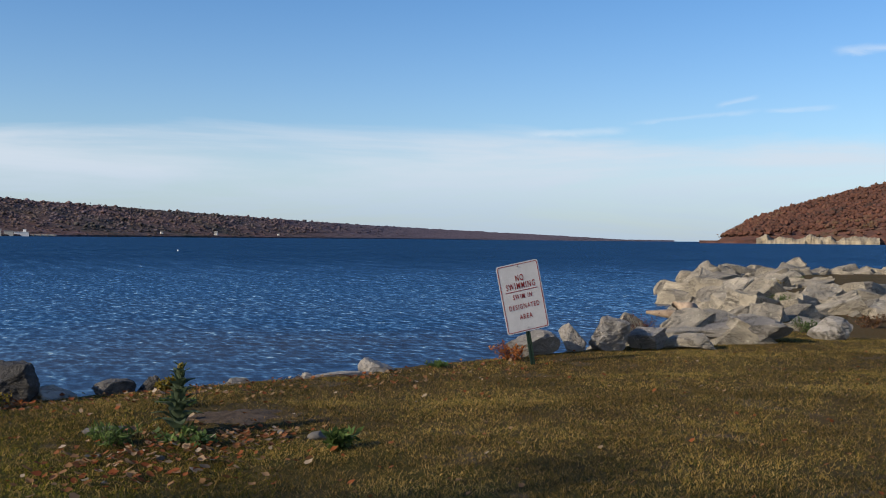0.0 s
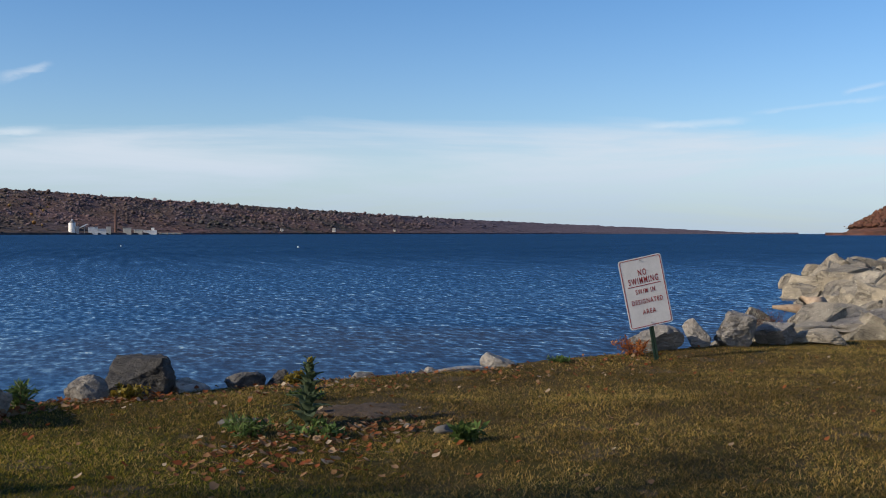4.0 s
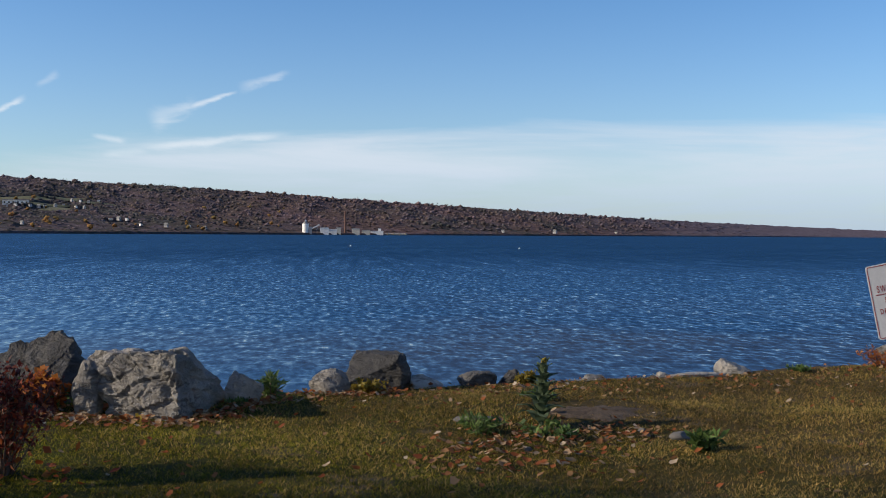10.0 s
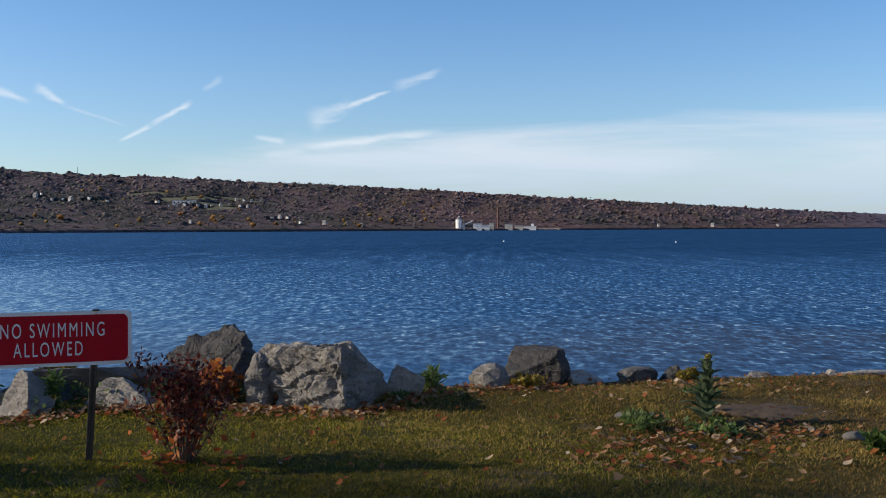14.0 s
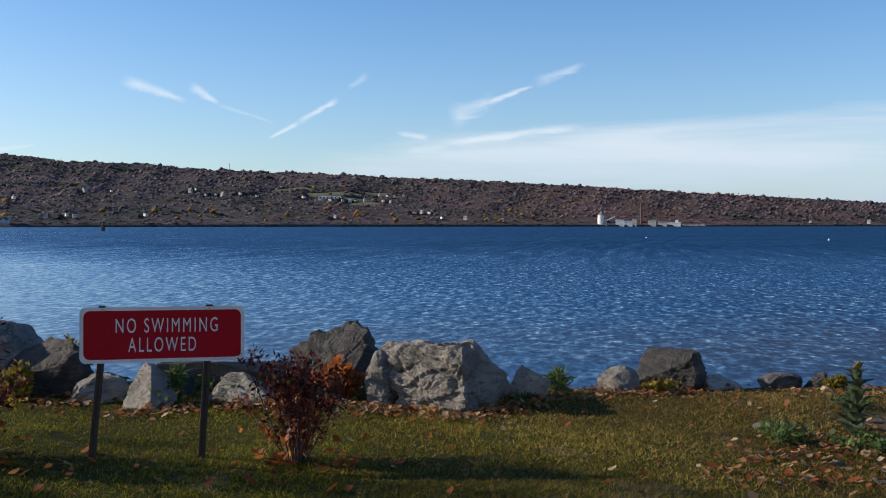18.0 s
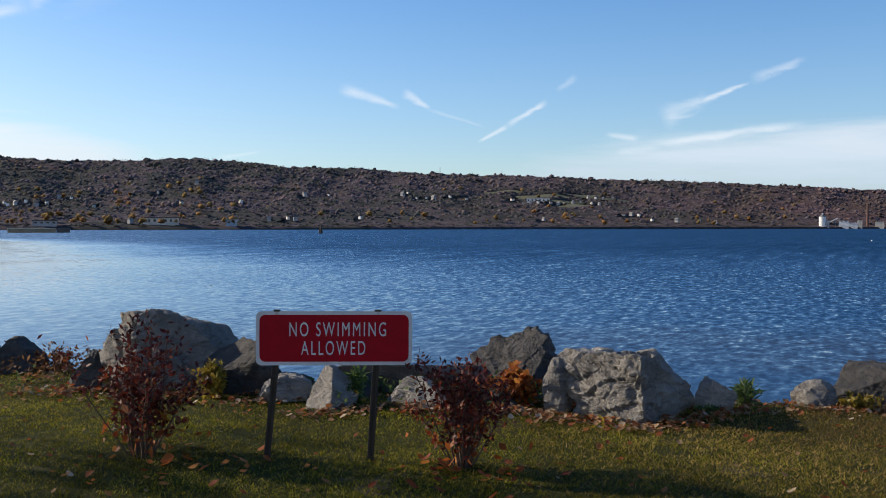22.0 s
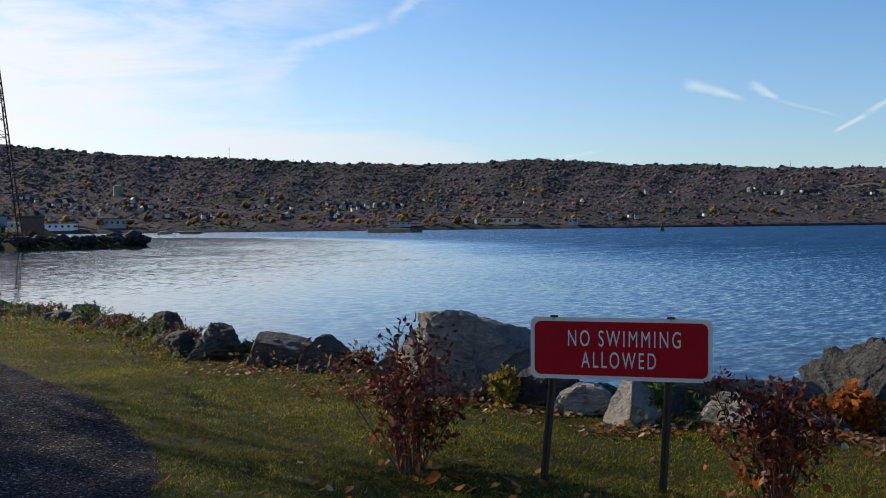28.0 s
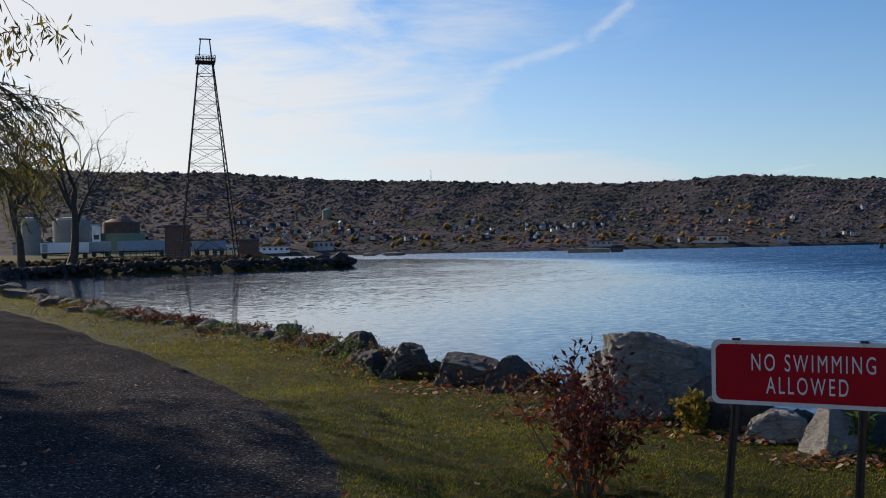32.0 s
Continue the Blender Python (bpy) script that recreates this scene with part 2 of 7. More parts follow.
def ground_material():
    net, bsdf, geo, co = material("lawn_soil", 0.95, 0, 0.1)
    p = geo.outputs["Position"]
    big, mid, small = net.noise(p, 0.45, 4), net.noise(p, 2.6, 5, 0.65), net.noise(p, 38.0, 4, 0.7)
    green = net.mix(mid, (0.020, 0.027, 0.003), (0.045, 0.048, 0.007))
    dry = net.mix(small, (0.048, 0.034, 0.014), (0.115, 0.078, 0.031))
    where = net.n("ShaderNodeSeparateXYZ")
    net.put(where.inputs[0], p)
    dryness = net.math("ADD", net.math("MULTIPLY", net.step(where.outputs[0], 2.0, 9.0), 0.34), net.math("ADD", net.math("MULTIPLY", big, 0.5), net.math("MULTIPLY", mid, 0.4)))
    col = net.mix(net.step(dryness, 0.40, 0.86), green, dry)
    soil = net.step(net.math("ADD", net.noise(p, 1.3, 5, 0.6), net.math("MULTIPLY", small, 0.2)), 0.70, 0.78)
    col = net.mix(soil, col, (0.105, 0.082, 0.060))
    net.put(bsdf.inputs["Base Color"], net.mix(net.step(small, 0.3, 0.75), col, net.mix(1.0, col, (0.6, 0.58, 0.55), "MULTIPLY")))
    bump(net, bsdf, net.math("ADD", small, net.math("MULTIPLY", mid, 1.5)), 0.8, 0.03)


def gravel_material():
    net, bsdf, geo, co = material("gravel", 1.0, 0, 0.0)
    p = geo.outputs["Position"]
    vor = net.n("ShaderNodeTexVoronoi")
    net.put(vor.inputs["Vector"], p)
    vor.inputs["Scale"].default_value = 70
    big = net.noise(p, 0.8, 4)
    tone = net.n("ShaderNodeSeparateColor")
    net.put(tone.inputs[0], vor.outputs["Color"])
    col = net.ramp(tone.outputs[0], [(0, (0.026, 0.025, 0.025)), (0.6, (0.055, 0.052, 0.053)), (0.93, (0.105, 0.098, 0.096)), (1, (0.28, 0.27, 0.26))])
    net.put(bsdf.inputs["Base Color"], net.mix(net.step(big, 0.35, 0.7), col, net.mix(1.0, col, (0.62, 0.60, 0.60), "MULTIPLY")))
    bump(net, bsdf, net.math("MULTIPLY", vor.outputs["Distance"], -1.0), 0.9, 0.012)


RIPPLE, SWELL, STEEP_NEAR, STEEP_FAR = 0.38, 0.28, 0.13, 0.18


def water_material():
    """Lake water; the waves themselves are in the mesh, this adds the ripples on them."""
    net, bsdf, geo, co = material("lake_water", 0.05, 0, 0.5)
    p = geo.outputs["Position"]
    bsdf.inputs["IOR"].default_value = 1.33
    where = net.n("ShaderNodeSeparateXYZ")
    net.put(where.inputs[0], p)

    def tilt(scale, stretch, turn, detail):
        node = net.n("ShaderNodeTexNoise")
        net.put(node.inputs["Vector"], net.scaled(p, (1.0, stretch, 1), rot=(0, 0, turn)))
        node.inputs["Scale"].default_value, node.inputs["Detail"].default_value = scale, detail
        off = net.n("ShaderNodeVectorMath", op="SUBTRACT")
        net.put(off.inputs[0], node.outputs[1])
        off.inputs[1].default_value = (0.5, 0.5, 0.5)
        return off.outputs[0]

    def scale(v, f):
        node = net.n("ShaderNodeVectorMath", op="SCALE")
        net.put(node.inputs[0], v)
        net.put(node.inputs["Scale"], f)
        return node.outputs[0]

    def plus(a, b):
        node = net.n("ShaderNodeVectorMath", op="ADD")
        net.put(node.inputs[0], a)
        net.put(node.inputs[1], b)
        return node.outputs[0]

    gust = net.noise(p, 0.016, 4, 0.6)
    lane = net.noise(net.scaled(p, (0.25, 1.0, 1), rot=(0, 0, 0.45)), 0.035, 4, 0.55)
    far = net.math("MULTIPLY", where.outputs[1], net.math("SUBTRACT", net.math("MULTIPLY", net.math("MINIMUM", where.outputs[1], 600.0), 0.0013), 0.24))
    across = net.math("ADD", where.outputs[0], far)
    open_water = net.step(net.math("ADD", across, net.math("MULTIPLY", net.math("SUBTRACT", gust, 0.5), 30.0)), -10.0, 20.0)
    gain = net.math("ADD", 0.13, net.math("MULTIPLY", open_water, net.math("ADD", 0.72, net.math("MULTIPLY", lane, 0.56))))
    out = net.math("SQRT", net.math("ADD", net.math("MULTIPLY", where.outputs[0], where.outputs[0]), net.math("MULTIPLY", where.outputs[1], where.outputs[1])))
    off_shore = net.step(out, 25.0, 130.0)
    lee = net.scaled(p, (1, 1, 1), rot=(0, 0, radians(42)))

    def ripple(scale_, stretch):
        node = net.n("ShaderNodeTexNoise")
        net.put(node.inputs["Vector"], net.scaled(lee, (1.0, stretch, 1)))
        node.inputs["Scale"].default_value, node.inputs["Detail"].default_value = scale_, 1.5
        off = net.n("ShaderNodeVectorMath", op="SUBTRACT")
        net.put(off.inputs[0], node.outputs[1])
        off.inputs[1].default_value = (0.5, 0.5, 0.5)
        return off.outputs[0]

    small = scale(plus(ripple(4.6, 0.30), ripple(10.0, 0.5)), net.math("MULTIPLY", gain, RIPPLE))
    swell = scale(tilt(0.45, 1.5, -0.5, 3.0), net.math("MULTIPLY", net.math("MULTIPLY", gain, off_shore), SWELL))
    # long furrows of the wind, running up the lake
    swell = plus(swell, scale(ripple(1.3, 0.07), net.math("MULTIPLY", net.math("MULTIPLY", gain, net.step(out, 35.0, 90.0)), 0.30)))
    # far out the steep faces of the chop, turned to the land, are what is seen of it
    node = net.n("ShaderNodeVectorMath", op="SCALE")
    node.inputs[0].default_value = (-0.87, -0.49, 0)
    net.put(node.inputs["Scale"], net.math("MULTIPLY", gain, net.math("ADD", STEEP_NEAR, net.math("MULTIPLY", off_shore, STEEP_FAR))))
    flat = net.n("ShaderNodeVectorMath", op="MULTIPLY")
    net.put(flat.inputs[0], plus(plus(small, swell), node.outputs[0]))
    flat.inputs[1].default_value = (1, 1, 0)
    swash = net.n("ShaderNodeVectorMath", op="ADD")
    net.put(swash.inputs[0], flat.outputs[0])
    swash.inputs[1].default_value = (0, -0.013, 0)
    unit = net.n("ShaderNodeVectorMath", op="NORMALIZE")
    net.put(unit.inputs[0], plus(geo.outputs["Normal"], swash.outputs[0]))
    net.put(bsdf.inputs["Normal"], unit.outputs[0])
    deep = net.mix(gust, (0.006, 0.026, 0.070), (0.010, 0.040, 0.098))
    shoal = net.math("MULTIPLY", net.step(net.math("ADD", out, net.math("MULTIPLY", lane, 24.0)), 56.0, 28.0), net.step(net.noise(p, 0.06, 4, 0.6), 0.34, 0.62))
    net.put(bsdf.inputs["Base Color"], net.mix(net.math("MULTIPLY", shoal, 0.8), deep, (0.034, 0.036, 0.040)))


def stone_material(name, a, b, c, seam=0.5):
    net, bsdf, geo, co = material(name, 0.85, 0, 0.3)
    info = net.n("ShaderNodeObjectInfo")
    shift = net.n("ShaderNodeVectorMath", op="ADD")
    net.put(shift.inputs[0], co)
    net.put(shift.inputs[1], net.vec(net.math("MULTIPLY", info.outputs["Random"], 37.0), info.outputs["Random"], 0.0))
    p = shift.outputs[0]
    big, mid, small = net.noise(p, 2.2, 5, 0.6, 0.5), net.noise(net.scaled(p, (1, 1, 2.4), rot=(0.5, 0.3, 0)), 7.0, 6, 0.65, 1.0), net.noise(p, 60, 4, 0.7)
    col = net.mix(net.step(big, 0.35, 0.68), a, b)
    col = net.mix(net.math("MULTIPLY", net.step(mid, 0.55, 0.75), 0.7), col, c)
    col = net.mix(net.math("MULTIPLY", net.step(small, 0.55, 0.8), 0.5), col, net.mix(1.0, col, (0.45, 0.45, 0.45), "MULTIPLY"))
    tone = net.math("ADD", 0.8, net.math("MULTIPLY", info.outputs["Random"], 0.35))
    grey = net.n("ShaderNodeCombineColor")
    for i in range(3):
        net.put(grey.inputs[i], tone)
    ridge = net.math("ABSOLUTE", net.math("SUBTRACT", net.noise(net.scaled(p, (1, 1, 1.8), rot=(0.6, 0.2, 0.3)), 3.2, 6, 0.62, 1.2), 0.5))
    crack = net.math("MAXIMUM", net.step(ridge, 0.0, 0.03), net.step(net.noise(p, 1.9, 2, 0.5), 0.56, 0.46))
    # the colour darkens along the cracks, with pale lichen on open faces
    lichen = net.math("MULTIPLY", net.step(net.noise(p, 11.0, 5, 0.7, 0.8), 0.54, 0.66), net.step(net.noise(p, 2.6, 3, 0.5), 0.40, 0.62))
    col = net.mix(net.math("MULTIPLY", lichen, 0.5), col, tuple(min(q * 1.75, 0.6) for q in b))
    col = net.mix(net.math("MULTIPLY", net.math("SUBTRACT", 1.0, crack), 0.4), col, tuple(q * 0.35 for q in c))
    net.put(bsdf.inputs["Base Color"], net.mix(1.0, col, grey.outputs[0], "MULTIPLY"))
    h = net.math("ADD", net.math("ADD", net.math("MULTIPLY", crack, seam * 0.9), net.math("MULTIPLY", mid, 1.5)), net.math("MULTIPLY", small, 0.45))
    bump(net, bsdf, h, 1.0, 0.06)


ground_material()
gravel_material()
water_material()
stone_material("boulder_stone", (0.195, 0.188, 0.180), (0.31, 0.292, 0.268), (0.088, 0.085, 0.083))
stone_material("dark_stone", (0.055, 0.055, 0.057), (0.095, 0.092, 0.088), (0.03, 0.03, 0.032))
# near-black tone, for the rocks and rubble round the point
stone_material("black_stone", (0.024, 0.023, 0.023), (0.045, 0.042, 0.040), (0.014, 0.014, 0.015))
stone_material("jetty_stone", (0.23, 0.208, 0.168), (0.37, 0.33, 0.26), (0.10, 0.09, 0.076))
stone_material("pale_stone", (0.34, 0.325, 0.30), (0.44, 0.42, 0.39), (0.22, 0.21, 0.19))
island_leaf("grass_blades", [(0, (0.040, 0.058, 0.012)), (0.3, (0.085, 0.095, 0.022)), (0.55, (0.28, 0.21, 0.050)), (0.8, (0.46, 0.31, 0.090)), (1, (0.62, 0.46, 0.20))], 0.7, patchy=True)
island_leaf("green_grass_blades", [(0, (0.030, 0.052, 0.004)), (0.5, (0.20, 0.215, 0.012)), (0.85, (0.38, 0.34, 0.025)), (1, (0.54, 0.42, 0.11))], 0.6, 0.15, thin=0.5, patchy=True)
island_leaf("fallen_leaf", [(0, (0.20, 0.055, 0.018)), (0.3, (0.27, 0.09, 0.03)), (0.55, (0.28, 0.15, 0.07)), (0.85, (0.33, 0.22, 0.13)), (1, (0.50, 0.42, 0.33))], 0.75)
island_leaf("maroon_leaf", [(0, (0.045, 0.010, 0.010)), (0.6, (0.10, 0.018, 0.014)), (0.9, (0.19, 0.035, 0.016)), (1, (0.32, 0.10, 0.03))], 0.55)
island_leaf("rust_leaf", [(0, (0.16, 0.035, 0.012)), (0.6, (0.34, 0.10, 0.022)), (1, (0.46, 0.20, 0.05))], 0.6)
island_leaf("withered_leaf", [(0, (0.055, 0.030, 0.018)), (0.6, (0.12, 0.060, 0.028)), (1, (0.24, 0.13, 0.055))], 0.7)
island_leaf("yellow_leaf", [(0, (0.14, 0.105, 0.015)), (0.7, (0.28, 0.20, 0.03)), (1, (0.17, 0.17, 0.035))], 0.6)
island_leaf("green_leaf", [(0, (0.035, 0.065, 0.018)), (0.6, (0.075, 0.125, 0.035)), (1, (0.14, 0.20, 0.055))], 0.6)
island_leaf("mullein_leaf", [(0, (0.055, 0.085, 0.050)), (0.6, (0.095, 0.135, 0.080)), (1, (0.15, 0.19, 0.115))], 0.85)
island_leaf("willow_leaf", [(0, (0.055, 0.060, 0.016)), (0.6, (0.13, 0.12, 0.028)), (1, (0.25, 0.18, 0.045))], 0.6)


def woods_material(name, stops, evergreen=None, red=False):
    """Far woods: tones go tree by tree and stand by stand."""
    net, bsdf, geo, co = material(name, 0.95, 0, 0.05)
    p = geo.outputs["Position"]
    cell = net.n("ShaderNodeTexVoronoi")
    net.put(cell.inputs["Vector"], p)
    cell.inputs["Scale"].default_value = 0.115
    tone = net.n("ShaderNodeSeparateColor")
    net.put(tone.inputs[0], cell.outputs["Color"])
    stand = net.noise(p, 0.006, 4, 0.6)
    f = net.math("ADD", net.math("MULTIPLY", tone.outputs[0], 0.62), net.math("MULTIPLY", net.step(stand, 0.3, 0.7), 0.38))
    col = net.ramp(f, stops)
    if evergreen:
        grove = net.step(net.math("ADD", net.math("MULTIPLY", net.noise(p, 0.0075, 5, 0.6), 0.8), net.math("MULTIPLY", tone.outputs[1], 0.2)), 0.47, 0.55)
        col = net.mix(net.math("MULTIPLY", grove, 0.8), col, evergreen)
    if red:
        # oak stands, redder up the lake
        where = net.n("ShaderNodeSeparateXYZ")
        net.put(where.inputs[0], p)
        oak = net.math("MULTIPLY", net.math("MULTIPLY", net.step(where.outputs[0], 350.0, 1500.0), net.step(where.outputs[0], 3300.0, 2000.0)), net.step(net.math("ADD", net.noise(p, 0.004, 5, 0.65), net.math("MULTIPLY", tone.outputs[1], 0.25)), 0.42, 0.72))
        # farthest woods fade to pale blue-mauve: distance haze put into the colour
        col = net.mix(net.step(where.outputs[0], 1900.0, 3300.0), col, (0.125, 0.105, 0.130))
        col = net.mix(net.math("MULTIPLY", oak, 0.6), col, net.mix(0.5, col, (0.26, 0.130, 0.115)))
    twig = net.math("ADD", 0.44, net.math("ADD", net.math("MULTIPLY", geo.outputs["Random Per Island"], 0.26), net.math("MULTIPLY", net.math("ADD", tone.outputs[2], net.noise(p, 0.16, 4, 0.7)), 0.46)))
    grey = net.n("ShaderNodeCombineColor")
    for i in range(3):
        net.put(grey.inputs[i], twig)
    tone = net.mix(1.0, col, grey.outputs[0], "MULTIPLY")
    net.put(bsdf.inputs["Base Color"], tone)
    # bare crowns scatter the light: soft normals, and much of it passes through
    half = net.n("ShaderNodeVectorMath", op="SCALE")
    net.put(half.inputs[0], geo.outputs["Normal"])
    half.inputs["Scale"].default_value = 0.11
    up = net.n("ShaderNodeVectorMath", op="ADD")
    net.put(up.inputs[0], half.outputs[0])
    up.inputs[1].default_value = (0, 0, 0.42)
    soft = net.n("ShaderNodeVectorMath", op="NORMALIZE")
    net.put(soft.inputs[0], up.outputs[0])
    net.put(bsdf.inputs["Normal"], soft.outputs[0])
    thru = net.n("ShaderNodeBsdfTranslucent")
    net.put(thru.inputs[0], tone)
    both = net.n("ShaderNodeMixShader")
    both.inputs[0].default_value = 0.28
    net.t.links.new(bsdf.outputs[0], both.inputs[1])
    net.t.links.new(thru.outputs[0], both.inputs[2])
    net.t.links.new(both.outputs[0], [q for q in net.t.nodes if q.type == "OUTPUT_MATERIAL"][0].inputs[0])


# pale mauve-grey tones: the haze over the distance is put into these colours
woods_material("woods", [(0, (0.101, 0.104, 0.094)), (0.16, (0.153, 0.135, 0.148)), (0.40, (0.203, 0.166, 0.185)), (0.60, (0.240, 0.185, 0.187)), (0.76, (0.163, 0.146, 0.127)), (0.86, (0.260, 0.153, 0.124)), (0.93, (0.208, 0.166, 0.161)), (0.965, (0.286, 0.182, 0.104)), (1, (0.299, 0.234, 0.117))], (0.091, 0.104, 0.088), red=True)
woods_material("gold_woods", [(0, (0.17, 0.155, 0.070)), (0.35, (0.32, 0.225, 0.080)), (0.7, (0.40, 0.205, 0.075)), (1, (0.21, 0.19, 0.080))])
woods_material("rust_woods", [(0, (0.10, 0.072, 0.060)), (0.35, (0.17, 0.088, 0.066)), (0.7, (0.225, 0.105, 0.072)), (1, (0.20, 0.14, 0.085))])
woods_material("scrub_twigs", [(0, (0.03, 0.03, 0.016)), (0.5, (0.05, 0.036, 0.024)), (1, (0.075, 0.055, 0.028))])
plain("bark", (0.075, 0.060, 0.048), (0.035, 0.028, 0.024), 6, 0.9, 0, 0.6, 0.02)
plain("twig", (0.085, 0.055, 0.042), (0.045, 0.032, 0.027), 20, 0.85)
# darker than the crowns: the shade between them is put into this colour
woods_material("shaded_forest_floor", [(0, (0.054, 0.054, 0.058)), (0.4, (0.082, 0.071, 0.082)), (0.7, (0.100, 0.080, 0.086)), (0.9, (0.076, 0.068, 0.066)), (1, (0.14, 0.096, 0.072))], (0.045, 0.052, 0.046), red=True)
plain("field_grass", (0.075, 0.085, 0.038), (0.12, 0.105, 0.055), 0.03, 0.95)
plain("cliff_rock", (0.30, 0.26, 0.19), (0.15, 0.125, 0.09), 0.05, 0.95)
plain("sign_red", (0.30, 0.002, 0.010), (0.26, 0.002, 0.010), 9, 0.5, 0, 0.03, spec=0.12)
plain("sign_white", (0.52, 0.53, 0.55), (0.46, 0.47, 0.49), 6, 0.5, 0, 0.03)
plain("sign_ink", (0.23, 0.018, 0.022), (0.19, 0.016, 0.020), 15, 0.5, 0, 0.03)
plain("post_black", (0.018, 0.017, 0.017), (0.035, 0.028, 0.023), 14, 0.5, 0.3, 0.2)
plain("post_green", (0.016, 0.045, 0.030), (0.020, 0.035, 0.026), 14, 0.45, 0.3, 0.2)
plain("zinc", (0.42, 0.42, 0.42), (0.30, 0.29, 0.28), 30, 0.45, 0.9, 0.1)
plain("derrick_steel", (0.062, 0.045, 0.036), (0.036, 0.027, 0.023), 0.8, 0.7, 0.4)
plain("white_wall", (0.76, 0.76, 0.75), (0.64, 0.64, 0.63), 0.4, 0.8)
plain("pale_wall", (0.55, 0.52, 0.45), (0.46, 0.43, 0.38), 0.4, 0.8)
plain("blue_wall", (0.24, 0.33, 0.42), (0.20, 0.28, 0.36), 0.4, 0.8)
plain("grey_wall", (0.35, 0.35, 0.36), (0.28, 0.28, 0.29), 0.4, 0.8)
plain("brick_wall", (0.15, 0.085, 0.062), (0.11, 0.062, 0.048), 0.6, 0.9)
plain("chimney_brick", (0.12, 0.066, 0.054), (0.09, 0.052, 0.044), 0.2, 0.9)
plain("dark_roof", (0.085, 0.08, 0.08), (0.055, 0.052, 0.052), 0.6, 0.85)
plain("brown_roof", (0.105, 0.062, 0.048), (0.075, 0.045, 0.036), 0.6, 0.8)
plain("green_tank", (0.17, 0.22, 0.15), (0.13, 0.175, 0.12), 0.6, 0.7)
plain("steel_tank", (0.22, 0.22, 0.21), (0.17, 0.17, 0.165), 0.3, 0.55, 0.2)
plain("dark_pane", (0.02, 0.025, 0.03), (0.03, 0.035, 0.04), 1.0, 0.15)
plain("barge_wood", (0.30, 0.25, 0.17), (0.22, 0.18, 0.12), 0.3, 0.85)
plain("driftwood", (0.36, 0.28, 0.20), (0.22, 0.16, 0.11), 5, 0.85, 0, 0.5, 0.01)
plain("wet_log", (0.055, 0.048, 0.044), (0.11, 0.10, 0.092), 5, 0.6, 0, 0.6, 0.02)
plain("bare_soil", (0.080, 0.056, 0.038), (0.036, 0.026, 0.018), 16, 0.95, 0, 0.6, 0.02)
plain("flat_stone", (0.095, 0.09, 0.084), (0.065, 0.062, 0.058), 9, 0.9, 0, 0.4, 0.008)

# ---- building helpers ----
WATER = -0.7


def part(name, data, mat, parent=None, label="", smooth=False, matrix=None):
    """One mesh object, from a bmesh or a mesh; under a thing or part where a parent is given."""
    if isinstance(data, bmesh.types.BMesh):
        me = bpy.data.meshes.new(name)
        data.to_mesh(me)
        data.free()
    else:
        me = data
    if mat and not me.materials:
        me.materials.append(MATS[mat])
    if smooth:
        me.polygons.foreach_set("use_smooth", [True] * len(me.polygons))
    ob = new(name, me)
    if matrix is not None:
        ob.matrix_basis = matrix
    if parent is not None:
        ob.parent = parent
    if label:
        ob["label"] = label
    return ob


def thing(name, label, category, group="", matrix=None, kind=""):
    ob = new(name)
    ob.empty_display_size = 0.1
    if matrix is not None:
        ob.matrix_basis = matrix
    return tagged(ob, label, category, group, kind)


def soup(name, verts, faces, mat):
    """A mesh from arrays of places and of faces that all have as many corners."""
    verts, faces = np.asarray(verts, "f4").reshape(-1, 3), np.asarray(faces, "i4")
    k = faces.shape[1]
    me = bpy.data.meshes.new(name)
    me.vertices.add(len(verts))
    me.vertices.foreach_set("co", verts.ravel())
    me.loops.add(faces.size)
    me.loops.foreach_set("vertex_index", faces.ravel())
    me.polygons.add(len(faces))
    me.polygons.foreach_set("loop_start", np.arange(len(faces), dtype="i4") * k)
    me.update(calc_edges=True)
    me.materials.append(MATS[mat])
    return me


def box(bm, x0, y0, z0, x1, y1, z1, bevel=0.0, m=None):
    made = bmesh.ops.create_cube(bm, size=1.0)["verts"]
    mat = Matrix.Translation(((x0 + x1) / 2, (y0 + y1) / 2, (z0 + z1) / 2)) @ Matrix.Diagonal((x1 - x0, y1 - y0, z1 - z0, 1))
    bmesh.ops.transform(bm, matrix=(m @ mat) if m else mat, verts=made)
    if bevel:
        edges = list({e for v in made for e in v.link_edges})
        bmesh.ops.bevel(bm, geom=edges, offset=bevel, segments=2, affect="EDGES", profile=0.5)
    return bm


def boxed(*a, **k):
    return box(bmesh.new(), *a, **k)


def rod(bm, a, b, r0, r1=None, seg=6):
    """A tapered round bar from a to b."""
    a, b = Vector(a), Vector(b)
    r1 = r0 if r1 is None else r1
    turn = (b - a).to_track_quat("Z", "Y").to_matrix().to_4x4()
    m = Matrix.Translation((a + b) / 2) @ turn
    bmesh.ops.create_cone(bm, cap_ends=True, segments=seg, radius1=r0, radius2=r1, depth=(b - a).length, matrix=m)
    return bm


def angle_bar(bm, a, b, w):
    """A square steel bar from a to b."""
    a, b = Vector(a), Vector(b)
    turn = (b - a).to_track_quat("Z", "Y").to_matrix().to_4x4()
    made = bmesh.ops.create_cube(bm, size=1.0)["verts"]
    bmesh.ops.transform(bm, matrix=Matrix.Translation((a + b) / 2) @ turn @ Matrix.Diagonal((w, w, (b - a).length, 1)), verts=made)
    return bm


